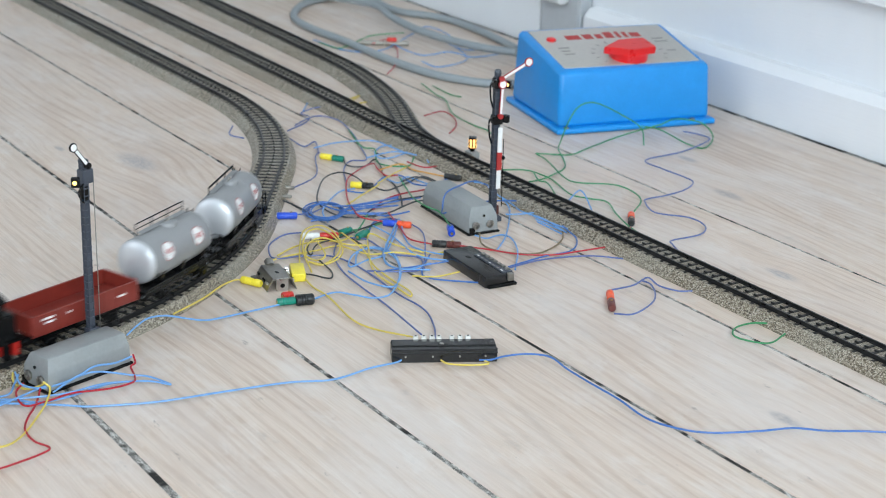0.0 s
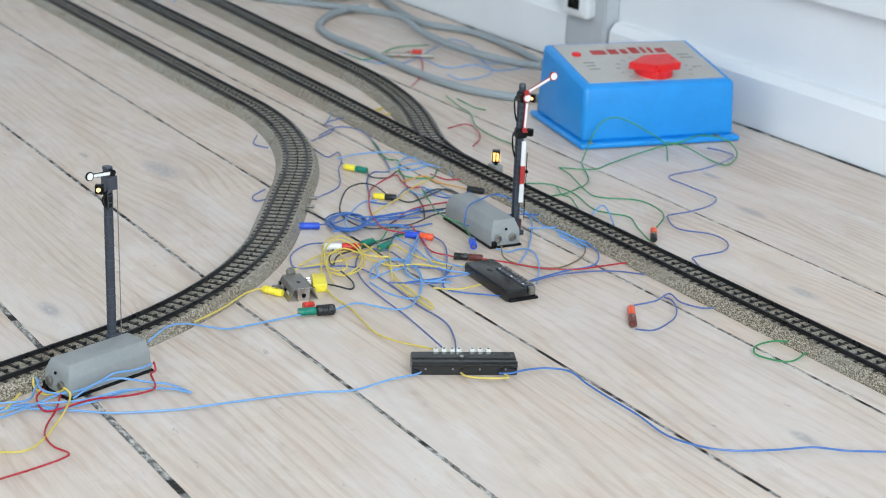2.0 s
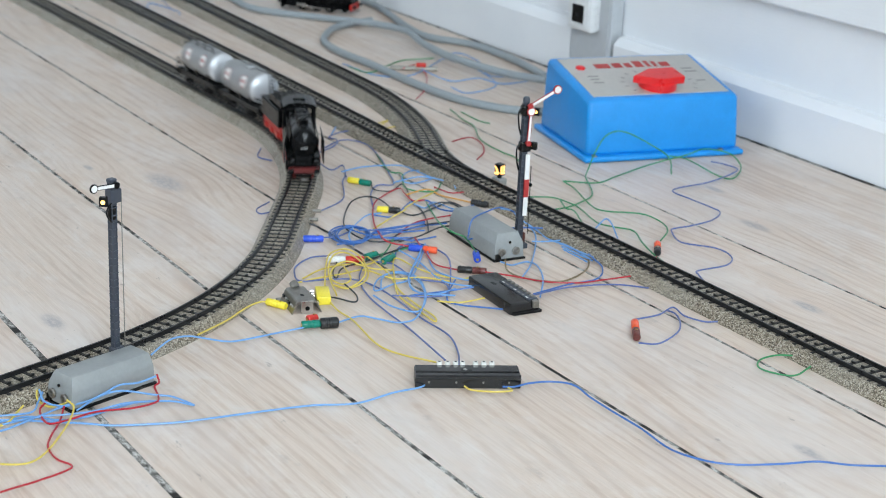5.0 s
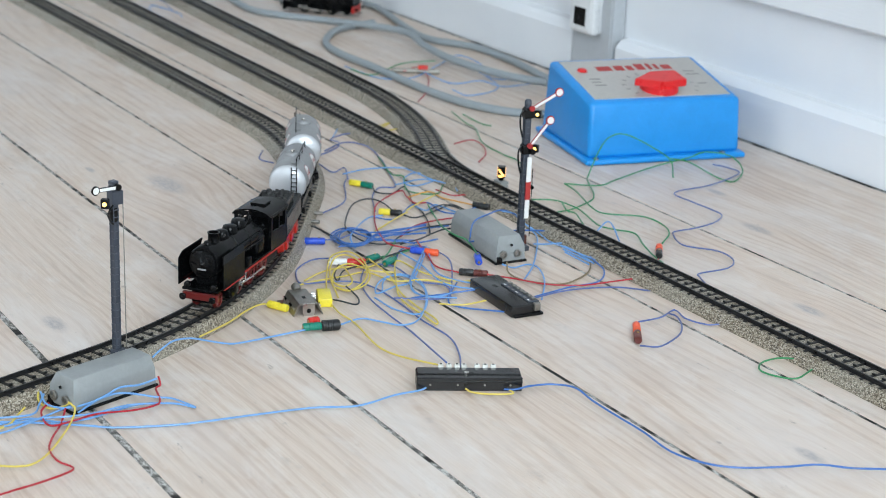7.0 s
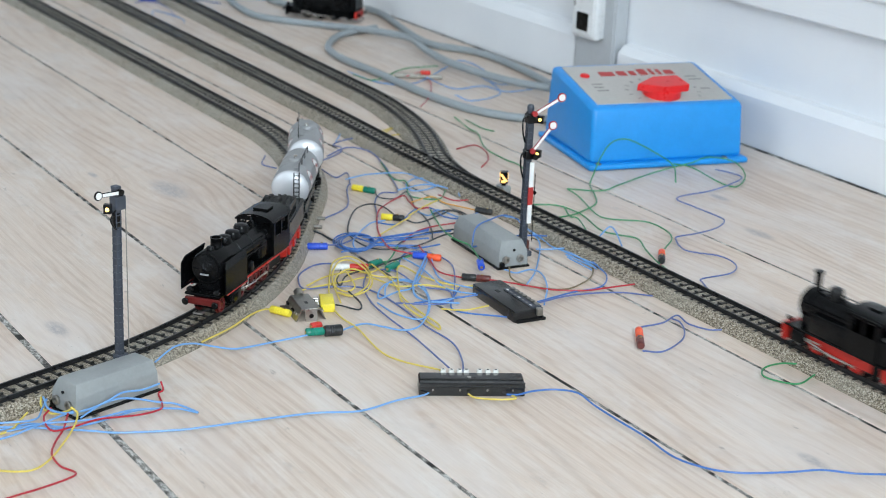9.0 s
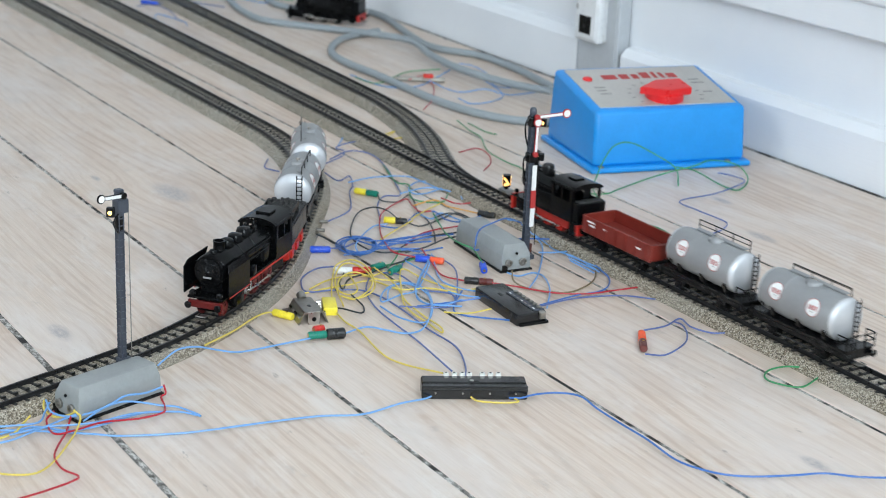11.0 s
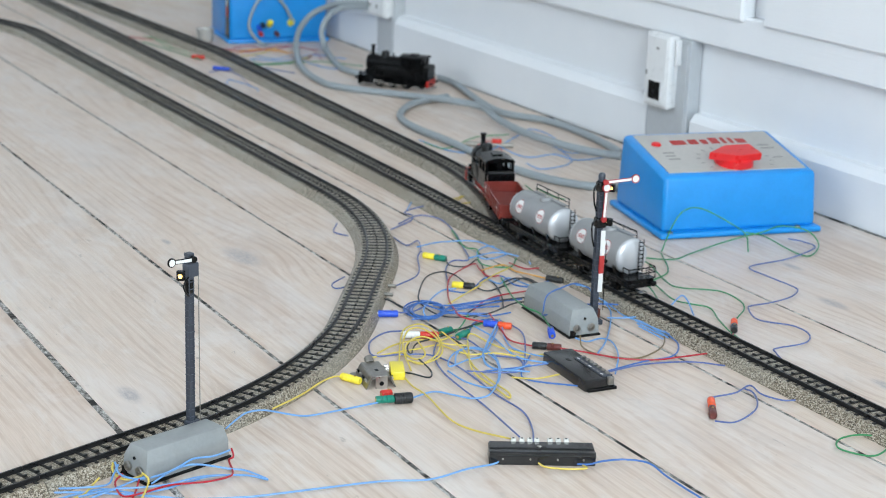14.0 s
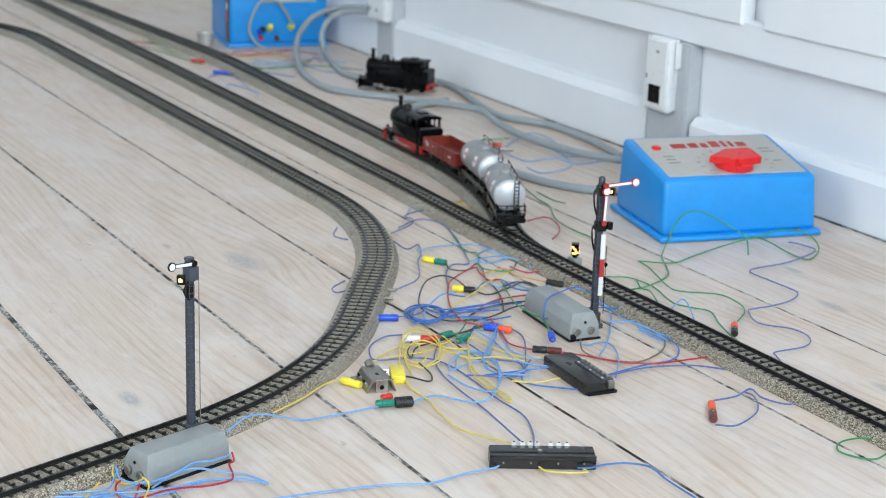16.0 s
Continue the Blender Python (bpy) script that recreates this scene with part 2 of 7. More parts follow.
def shared(name, me, parent, at):
    ob = new(name, me)
    ob.parent = parent
    ob.matrix_basis = at
    return ob


def thing(name, label, category, at=None, group="", kind=""):
    ob = new(name)
    ob.empty_display_size = 0.01
    if at is not None:
        ob.matrix_basis = at
    return tagged(ob, label, category, group, kind)


def B(*boxes, bevel=0.0, segments=1):
    """A bmesh of boxes (x0, x1, y0, y1, z0, z1), bevelled."""
    bm = bmesh.new()
    for x0, x1, y0, y1, z0, z1 in boxes:
        add_box(bm, x0, x1, y0, y1, z0, z1)
    if bevel:
        bmesh.ops.bevel(bm, geom=bm.edges[:], offset=bevel, segments=segments, profile=0.5, affect="EDGES", clamp_overlap=True)
    return bm


def add_box(bm, x0, x1, y0, y1, z0, z1, m=None):
    vs = [bm.verts.new((x, y, z)) for z in (z0, z1) for x, y in ((x0, y0), (x1, y0), (x1, y1), (x0, y1))]
    if m is not None:
        for v in vs:
            v.co = m @ v.co
    for q in ((3, 2, 1, 0), (4, 5, 6, 7), (0, 1, 5, 4), (1, 2, 6, 5), (2, 3, 7, 6), (3, 0, 4, 7)):
        bm.faces.new([vs[i] for i in q])
    return vs


def add_prism(bm, profile, a, b, axis="x"):
    """Extrudes a closed profile of pairs from a to b along an axis."""
    def place(p, q, s):
        return {"x": (s, p, q), "y": (p, s, q), "z": (p, q, s)}[axis]
    lo = [bm.verts.new(place(p, q, a)) for p, q in profile]
    hi = [bm.verts.new(place(p, q, b)) for p, q in profile]
    n = len(profile)
    bm.faces.new(lo)
    bm.faces.new(hi[::-1])
    for i in range(n):
        j = (i + 1) % n
        bm.faces.new((lo[i], hi[i], hi[j], lo[j]))


def add_lathe(bm, rings, seg=20, m=None):
    """A body of revolution round z: rings of (radius, z), closed at both ends."""
    m = m or Matrix()
    rows = []
    for r, z in rings:
        rows.append([bm.verts.new(m @ Vector((r * math.cos(2 * math.pi * i / seg), r * math.sin(2 * math.pi * i / seg), z))) for i in range(seg)])
    for a, b in zip(rows, rows[1:]):
        for i in range(seg):
            j = (i + 1) % seg
            bm.faces.new((a[i], a[j], b[j], b[i]))
    bm.faces.new(rows[0][::-1])
    bm.faces.new(rows[-1])


def along(p, q):
    """The pose that turns z into the way from p to q, at p."""
    p, q = Vector(p), Vector(q)
    return Matrix.Translation(p) @ (q - p).to_track_quat("Z", "Y").to_matrix().to_4x4()


def add_rod(bm, p, q, r, seg=8, r2=None):
    add_lathe(bm, [(r, 0), (r if r2 is None else r2, (Vector(q) - Vector(p)).length)], seg, along(p, q))


def spline(points, steps=8):
    """A smooth line through the points."""
    pts = [Vector(p) for p in points]
    if len(pts) < 3:
        return pts
    ext = [2 * pts[0] - pts[1]] + pts + [2 * pts[-1] - pts[-2]]
    out = []
    for i in range(1, len(ext) - 2):
        a, b, c, d = ext[i - 1:i + 3]
        for k in range(steps):
            t = k / steps
            out.append(0.5 * (2 * b + (c - a) * t + (2 * a - 5 * b + 4 * c - d) * t * t + (3 * b - a - 3 * c + d) * t ** 3))
    out.append(pts[-1])
    return out


def add_tube(bm, pts, r, seg=6):
    rows = []
    for i, p in enumerate(pts):
        d = (pts[min(i + 1, len(pts) - 1)] - pts[max(i - 1, 0)])
        if d.length < 1e-7:
            d = Vector((1, 0, 0))
        d.normalize()
        side = d.cross(Vector((0, 0, 1)))
        if side.length < 1e-3:
            side = Vector((1, 0, 0))
        side.normalize()
        up = side.cross(d)
        rows.append([bm.verts.new(p + r * (math.cos(2 * math.pi * k / seg) * side + math.sin(2 * math.pi * k / seg) * up)) for k in range(seg)])
    for a, b in zip(rows, rows[1:]):
        for k in range(seg):
            j = (k + 1) % seg
            bm.faces.new((a[k], a[j], b[j], b[k]))
    bm.faces.new(rows[0][::-1])
    bm.faces.new(rows[-1])


# ---------------------------------------------------------------- room
WALL_V = 1.181
EDGES = [-2.4, -2.247, -2.09, -1.93, -1.79, -1.63, -1.48, -1.33, -1.18, -1.03, -0.88, -0.73, -0.58, -0.43, -0.277, -0.125, 0.028, 0.181, 0.3340, 0.4868, 0.6325, 0.773, 0.934, 1.1715]
ROOM_U = (-4.2, 2.5)


def build_room():
    floor = thing("floor", "pale soaped pine floorboards with dark filled joints", "floor", kind="structure")
    for a, b in zip(EDGES, EDGES[1:]):
        g0, g1 = (0.0050 if e < 0.4 else 0.0037 if e < 0.6 else 0.0036 for e in (a, b))
        part("floorboard", B((ROOM_U[0], ROOM_U[1], a + g0 / 2, b - g1 / 2, -0.025, 0.0), bevel=0.0009, segments=2), WOOD, floor)
    part("joint_filler", B((ROOM_U[0], ROOM_U[1], EDGES[0], WALL_V, -0.04, -0.0009)), FILLER, floor, "crumbly grey and black joint filler")

    wall = thing("wall_north", "white painted panelled wall with a chamfered baseboard", "wall", kind="structure")
    V = WALL_V
    part("wall_body", B((*ROOM_U, V + 0.012, V + 0.10, 0.0, 2.6)), PAINT, wall)
    bm = bmesh.new()
    add_prism(bm, [(V - 0.006, 0.0), (V - 0.006, 0.0543), (V - 0.002, 0.061), (V + 0.002, 0.065), (V + 0.012, 0.067), (V + 0.012, 0.0)], ROOM_U[0], -1.5667)
    part("baseboard", bm, PAINT, wall)
    bm = bmesh.new()
    add_prism(bm, [(V - 0.006, 0.0), (V - 0.006, 0.0514), (V - 0.002, 0.0562), (V + 0.002, 0.0601), (V + 0.012, 0.0611), (V + 0.012, 0.0)], -1.4836, ROOM_U[1])
    part("baseboard", bm, PAINT, wall)
    part("panel_rail", B((*ROOM_U, V - 0.004, V + 0.0115, 0.1427, 0.1826), bevel=0.002), PAINT, wall)
    for a, b in ((-3.304, -2.255), (-2.2256, -1.4034), (-1.3694, -0.5345), (-0.505, 0.583)):
        part("wall_panel", B((a, b, V - 0.009, V + 0.0112, 0.1767, 1.1), bevel=0.003), PAINT, wall)
    part("picture_rail", B((*ROOM_U, V - 0.010, V + 0.0115, 1.12, 1.16), bevel=0.003), PAINT, wall)

    def holed(name, along_u, at, thick, span, hole):
        s = thing(name, "plain white painted plaster wall with a window, out of view", "wall", kind="structure")
        a, b = span
        lo, hi = min(at, at + thick), max(at, at + thick)
        for p0, p1, z0, z1 in ((a, b, 0.0, hole[2]), (a, b, hole[3], 2.6), (a, hole[0], hole[2], hole[3]), (hole[1], b, hole[2], hole[3])):
            box = (p0, p1, lo, hi, z0, z1) if along_u else (lo, hi, p0, p1, z0, z1)
            part("wall_part", B(box), PAINT, s)
        return s

    holed("wall_east", False, ROOM_U[1], 0.2, (-2.4, 1.33), (-1.4, 0.2, 0.75, 2.35))
    # unseen wall; its opening is assumed, to let the fill lamp in
    holed("wall_south", True, -2.4, -0.2, (ROOM_U[0] - 0.1, ROOM_U[1] + 0.2), (-2.1, -0.5, 0.75, 2.35))
    tagged(part("wall_west", B((ROOM_U[0] - 0.1, ROOM_U[0], -2.4, WALL_V + 0.1, 0.0, 2.6)), PAINT), "plain white painted plaster wall", "wall", kind="structure")
    tagged(part("ceiling", B((ROOM_U[0] - 0.1, ROOM_U[1] + 0.2, -2.6, WALL_V + 0.1, 2.6, 2.7)), PAINT), "plain white ceiling", "ceiling", kind="structure")


build_room()

# ---------------------------------------------------------------- tracks
RAIL_Z = 0.012
MAIN_V, LEFT_V = 0.8135, 0.7279


def trace(start, heading, pieces):
    """Samples of (x, y, heading) each 2 mm along straight (length, 0) and curved (radius, degrees) pieces; + turns left."""
    x, y, h = start[0], start[1], radians(heading)
    out = [(x, y, h)]
    for a, turn in pieces:
        length = a if turn == 0 else a * abs(radians(turn))
        n = max(1, round(length / 0.002))
        for _ in range(n):
            dh = radians(turn) / n
            ds = length / n
            x, y, h = x + ds * math.cos(h + dh / 2), y + ds * math.sin(h + dh / 2), h + dh
            out.append((x, y, h))
    return np.array(out)


LEFT_RUN = [(2.7 - 1.03 - 0.4374 * radians(60), 0), (0.4374, -60), (1.03, 0), (0.4374, -34.28), (0.1296, 0), (0.4374, -36.96)]
# the line comes in through a far curve and runs straight from it to the near one
FAR_CURVE = (-2.53 - 0.4374 * math.sin(radians(60)), LEFT_V - 0.4374 * (1 - math.cos(radians(60))))
LEFT_START = (FAR_CURVE[0] - LEFT_RUN[0][0] * math.cos(radians(60)), FAR_CURVE[1] - LEFT_RUN[0][0] * math.sin(radians(60)))
probe = trace(LEFT_START, 60.0, LEFT_RUN)
px, py, ph = probe[-1]
# the part of the line that passes behind the camera, back to the straight
R_LOOP = 0.5
reach = MAIN_V - R_LOOP * (1 + math.cos(ph))
LOOP_RUN = [((py - reach) / -math.sin(ph), 0), (R_LOOP, 180 - math.degrees(ph))]
probe2 = trace((px, py), math.degrees(ph), LOOP_RUN)
TURNOUT_U = -1.215
HOME_RUN = [(probe2[-1][0] - TURNOUT_U, 0), (0.30, -25.0), (0.642, 22.5), (0.66, 0), (1.2, 5.0), (1.4, 0)]
LINE = trace(LEFT_START, 60.0, LEFT_RUN + LOOP_RUN + HOME_RUN)
LINE_S = np.concatenate([[0], np.cumsum(np.hypot(np.diff(LINE[:, 0]), np.diff(LINE[:, 1])))])
S_CURVE = 2.7
S_LEFT_END = S_CURVE + 0.4374 * radians(34.28 + 36.96) + 0.1296
S_LOOP_END = S_LEFT_END + LOOP_RUN[0][0] + R_LOOP * radians(LOOP_RUN[1][1])
S_TURNOUT = S_LOOP_END + HOME_RUN[0][0]


def on_line(s):
    return [float(np.interp(s, LINE_S, LINE[:, k])) for k in range(3)]


def sweep(bm, frames, profile):
    rows = [[bm.verts.new((x - q * math.sin(h), y + q * math.cos(h), z)) for q, z in profile] for x, y, h in frames]
    n = len(profile)
    for a, b in zip(rows, rows[1:]):
        for i in range(n):
            j = (i + 1) % n
            bm.faces.new((a[i], b[i], b[j], a[j]))
    bm.faces.new(rows[0])
    bm.faces.new(rows[-1][::-1])


BED = [(-0.0200, 0.0), (-0.0196, 0.0012), (-0.0150, 0.0084), (-0.0140, 0.0088), (0.0140, 0.0088), (0.0150, 0.0084), (0.0196, 0.0012), (0.0200, 0.0)]
TIE_PITCH = 0.0092
GAUGE = 0.0092
tie_mesh = None


def tie_data():
    global tie_mesh
    if tie_mesh is None:
        bm = B((-0.00125, 0.00125, -0.0134, 0.0134, 0.0086, 0.0093), bevel=0.0002)
        tie_mesh = bpy.data.meshes.new("sleeper")
        bm.to_mesh(tie_mesh)
        bm.free()
        tie_mesh.materials.append(SLEEPER)
    return tie_mesh


def rail_profile(q):
    return [(q - 0.0011, 0.0090), (q - 0.0011, 0.0096), (q - 0.0004, 0.0099), (q - 0.0006, 0.0114), (q - 0.0006, RAIL_Z), (q + 0.0006, RAIL_Z), (q + 0.0006, 0.0114), (q + 0.0004, 0.0099), (q + 0.0011, 0.0096), (q + 0.0011, 0.0090)]


def track_section(frames, label, lift=0.0, curved=False):
    """One tin track piece: ballast body, ties, two rails and the row of contact studs. Built about its own start."""
    x0, y0, h0 = frames[0]
    home = pose(x0, y0, lift, 0, 0, math.degrees(h0))
    c, s = math.cos(h0), math.sin(h0)
    local = [((x - x0) * c + (y - y0) * s, -(x - x0) * s + (y - y0) * c, h - h0) for x, y, h in frames]
    cum = np.concatenate([[0], np.cumsum([math.hypot(b[0] - a[0], b[1] - a[1]) for a, b in zip(local, local[1:])])])
    length = cum[-1]
    arr = np.array(local)
    at = lambda d: [float(np.interp(d, cum, arr[:, k])) for k in range(3)]
    n = max(1, round(length / 0.006)) if curved else 1
    fr = [at(0.0004 + (length - 0.0008) * i / n) for i in range(n + 1)]
    t = thing("track_section", label, "model track", home, "model railway track pieces")
    for nm, prof, m in (("ballast_bed", BED, BALLAST), ("rail", rail_profile(-GAUGE), RAIL), ("rail", rail_profile(GAUGE), RAIL)):
        bm = bmesh.new()
        sweep(bm, fr, prof)
        part(nm, bm, m, t)
    k = max(1, round(length / TIE_PITCH))
    bm = bmesh.new()
    for i in range(k):
        x, y, h = at((i + 0.5) * length / k)
        shared("sleeper", tie_data(), t, pose(x, y, 0, 0, 0, math.degrees(h)))
        add_box(bm, -0.0015, 0.0015, -0.0006, 0.0006, 0.0092, 0.0106, pose(x, y, 0, 0, 0, math.degrees(h)))
    part("contact_studs", bm, STUD, t)
    return t


def cut(a, b, run=None, cum=None):
    run, cum = (LINE, LINE_S) if run is None else (run, cum)
    return [[float(np.interp(d, cum, run[:, k])) for k in range(3)] for d in np.linspace(a, b, max(2, int((b - a) / 0.004)))]


def build_tracks():
    straight = "straight tin model track with printed grey ballast"
    bent = "curved tin model track with printed grey ballast"
    model = track_section(cut(S_CURVE - 0.18, S_CURVE), straight)

    def lay(a, b):
        """Straight pieces between two places on the line."""
        n = int((b - a) / 0.18 + 0.01)
        for i in range(n):
            x, y, h = on_line(a + 0.18 * i)
            copy_thing(model, pose(x, y, 0, 0, 0, math.degrees(h)))
        if b - a - 0.18 * n > 0.004:
            track_section(cut(a + 0.18 * n, b), straight)
    lay(0.0, LEFT_RUN[0][0])
    lay(S_CURVE - 1.03, S_CURVE - 0.18)

    def bend(a, b, count, label=bent):
        for i in range(count):
            track_section(cut(a + (b - a) * i / count, a + (b - a) * (i + 1) / count), label, curved=True)
    bend(LEFT_RUN[0][0], S_CURVE - 1.03, 3)
    a1 = S_CURVE + 0.4374 * radians(34.28)
    bend(S_CURVE, a1, 2)
    track_section(cut(a1, a1 + 0.1296), "straight tin feeder track with plug clips at its side")
    bend(a1 + 0.1296, S_LEFT_END, 2)
    b1 = S_LEFT_END + LOOP_RUN[0][0]
    bend(S_LEFT_END, b1, 2, straight)
    bend(b1, S_LOOP_END, 12)
    # the straight line, from the loop past the turnout to the far end
    x = probe2[-1][0]
    while x > TURNOUT_U - 0.02:
        copy_thing(model, pose(x, MAIN_V, 0, 0, 0, 180))
        x -= 0.18
    # past the turnout the pieces bow slightly towards the wall
    y = MAIN_V
    for lean in (2.0, 1.3, 0.9, 0.8, 0.8, 0.6, 0.4, 0.2) + (0.0,) * 7:
        copy_thing(model, pose(x, y, 0, 0, 0, 180 - lean))
        x, y = x - 0.18 * math.cos(radians(lean)), y + 0.18 * math.sin(radians(lean))
    # the diverging line
    d1 = S_TURNOUT + 0.30 * radians(25)
    d2 = d1 + 0.642 * radians(22.5)
    track_section(cut(S_TURNOUT, d1), "tin turnout leg with black switch blades", 0.0004, True)
    bend(d1, d2, 1)
    lay(d2, d2 + 0.66)
    bend(d2 + 0.66, d2 + 0.66 + 1.2 * radians(5), 1)
    lay(d2 + 0.66 + 1.2 * radians(5), LINE_S[-1])


build_tracks()

# ---------------------------------------------------------------- rolling stock (x forward, z = 0 on the floor)
wheel_meshes = {}


def wheel(parent, x, y, r, material, name="wheel"):
    """A flanged wheel with raised rim, hub and spokes."""
    key = (r, material.name)
    if key not in wheel_meshes:
        bm = bmesh.new()
        seg = 24
        # back, flange, tread, rim, web with raised spokes, hub
        rings = ((0.30, 0.0013, 0), (1.12, 0.0013, 0), (1.12, 0.0006, 0), (1.0, 0.0006, 0), (1.0, -0.0012, 0), (0.84, -0.0012, 0), (0.80, 0.0002, 1), (0.34, 0.0002, 1), (0.28, -0.0015, 0), (0.10, -0.0015, 0))
        rows = []
        for f, z, web in rings:
            row = []
            for i in range(seg):
                a = 2 * math.pi * i / seg
                lift = -0.0010 if web and i % 3 == 0 else 0.0
                row.append(bm.verts.new((f * r * math.cos(a), z + lift, f * r * math.sin(a))))
            rows.append(row)
        for p, q in zip(rows, rows[1:]):
            for i in range(seg):
                bm.faces.new((p[i], p[(i + 1) % seg], q[(i + 1) % seg], q[i]))
        bm.faces.new(rows[0][::-1])
        bm.faces.new(rows[-1])
        bmesh.ops.recalc_face_normals(bm, faces=bm.faces)
        me = bpy.data.meshes.new(name)
        bm.to_mesh(me)
        bm.free()
        me.materials.append(material)
        wheel_meshes[key] = me
    side = pose(x, y, RAIL_Z + r, 0, 0, 0 if y < 0 else 180)
    return shared(name, wheel_meshes[key], parent, side)


def buffers(parent, xs, z, y=0.0115, material=BLACK):
    for x, d in xs:
        for sgn in (-1, 1):
            bm = bmesh.new()
            add_rod(bm, (x, sgn * y, z), (x + d * 0.0035, sgn * y, z), 0.0010, 8)
            add_lathe(bm, [(0.0024, 0), (0.0027, 0.0004), (0.0020, 0.0011)], 12, along((x + d * 0.0032, sgn * y, z), (x + d * 0.006, sgn * y, z)))
            part("buffer", bm, material, parent, smooth=True)


def coupling(parent, x, d):
    bm = B((min(x, x + d * 0.006), max(x, x + d * 0.006), -0.0028, 0.0028, 0.0150, 0.0158), bevel=0.0003)
    add_tube(bm, [Vector((x + d * a, b, 0.0162)) for a, b in ((0.002, -0.0035), (0.007, -0.0035), (0.0075, 0.0), (0.007, 0.0035), (0.002, 0.0035))], 0.0005)
    part("coupling", bm, STEEL, parent)


def tank_wagon(group, ladder_end=-1, rail_side=1, high_rail=True):
    w = thing("tank_wagon", "silver-grey model tank wagon with round oil badges", "model wagon", group=group)
    L, R, Z = 0.0362, 0.0160, 0.0425
    e = ladder_end
    sh = -e * 0.0032
    # barrel with slightly dished ends
    bm = bmesh.new()
    add_lathe(bm, [(R - 0.0007, -L + 0.0008), (R, -L + 0.003), (R, -0.0135), (R + 0.0003, -0.0132), (R + 0.0003, -0.0124), (R, -0.0121), (R, 0.0121), (R + 0.0003, 0.0124), (R + 0.0003, 0.0132), (R, 0.0135), (R, L - 0.003), (R - 0.0007, L - 0.0008)], 40, pose(sh, 0, Z, 0, 90))
    part("tank_barrel", bm, TANK_GREY, w, smooth=True)
    for d in (-1, 1):
        bm = bmesh.new()
        rings = [(R - 0.0004, 0.0)] + [(R * math.cos(a) * 0.965, 0.0010 + 0.0040 * math.sin(a)) for a in (0.15, 0.4, 0.7, 1.0, 1.25, 1.45)]
        add_lathe(bm, rings, 40, along((sh + d * (L - 0.0012), 0, Z), (sh + d * L * 2, 0, Z)))
        # end colour carries a painted-in window reflection
        part("tank_end", bm, TANK_END, w, "silver-grey dished end with window reflection painted in", smooth=True)
    # filling dome
    bm = bmesh.new()
    add_lathe(bm, [(0.0062, Z + R - 0.002), (0.0062, Z + R + 0.0012), (0.0056, Z + R + 0.0020), (0.0030, Z + R + 0.0028)], 20)
    dome = part("filling_dome", bm, TANK_GREY, w, smooth=True)
    bm = bmesh.new()
    add_lathe(bm, [(0.0015, Z + R + 0.0024), (0.0015, Z + R + 0.0042), (0.0008, Z + R + 0.0046)], 10)
    add_box(bm, -0.0050, 0.0050, -0.0006, 0.0006, Z + R + 0.0027, Z + R + 0.0034)
    part("dome_clamp", bm, NICKEL, dome, smooth=True)
    # catwalk beside the dome
    s = rail_side
    bm = B((-0.028, 0.028, s * 0.0045 - 0.0022, s * 0.0045 + 0.0022, Z + R + 0.0003, Z + R + 0.0011), bevel=0.0002)
    part("catwalk", bm, TANK_GREY, w)
    bm = bmesh.new()
    top = Z + R + (0.0072 if high_rail else 0.0045)
    y = s * 0.0068
    for x in (-0.029, -0.0097, 0.0097, 0.029):
        add_rod(bm, (x, y, Z + R - 0.002), (x, y, top), 0.00045, 6)
    add_rod(bm, (-0.029, y, top), (0.029, y, top), 0.00045, 6)
    add_rod(bm, (-0.029, y, Z + R + 0.0035), (0.029, y, Z + R + 0.0035), 0.0003, 6)
    part("handrail", bm, MATT_BLACK, w)
    # ladder
    bm = bmesh.new()
    lx = sh + e * (L + 0.0048)
    for ly in (s * 0.0060 - 0.0022, s * 0.0060 + 0.0022):
        add_rod(bm, (lx, ly, 0.0275), (lx, ly, Z + R - 0.0005), 0.0005, 6)
    for k in range(8):
        z = 0.031 + 0.0035 * k
        add_rod(bm, (lx, s * 0.0060 - 0.0022, z), (lx, s * 0.0060 + 0.0022, z), 0.0004, 6)
    part("ladder", bm, MATT_BLACK, w)
    # underframe
    bm = B((-0.0455, 0.0455, -0.0125, 0.0125, 0.0238, 0.0262), (-0.0455, 0.0455, -0.0125, -0.0110, 0.0205, 0.0240), (-0.0455, 0.0455, 0.0110, 0.0125, 0.0205, 0.0240), bevel=0.0004)
    part("underframe", bm, BLACK, w, smooth=False)
    for x in (-0.026, 0.0, 0.026):
        bm = bmesh.new()
        add_prism(bm, [(-0.011, 0.026), (0.011, 0.026), (0.0135, 0.034), (0.011, 0.0335), (0.006, 0.0283), (-0.006, 0.0283), (-0.011, 0.0335), (-0.0135, 0.034)], x - 0.0018, x + 0.0018)
        part("tank_saddle", bm, BLACK, w)
    for x in (-0.047, 0.047):
        part("buffer_beam", B((x - 0.0013, x + 0.0013, -0.0135, 0.0135, 0.0190, 0.0262), bevel=0.0004), BLACK, w)
    buffers(w, ((-0.048, -1), (0.048, 1)), 0.0225)
    # brake platform with railing
    px = e * 0.0445
    part("brake_platform", B((px - 0.0050, px + 0.0050, -0.0140, 0.0140, 0.0264, 0.0272), bevel=0.0002), BLACK, w)
    bm = bmesh.new()
    x1 = px + e * 0.0046
    for y in (-0.0135, -0.0045, 0.0045, 0.0135):
        add_rod(bm, (x1, y, 0.0270), (x1, y, 0.0365), 0.0005, 6)
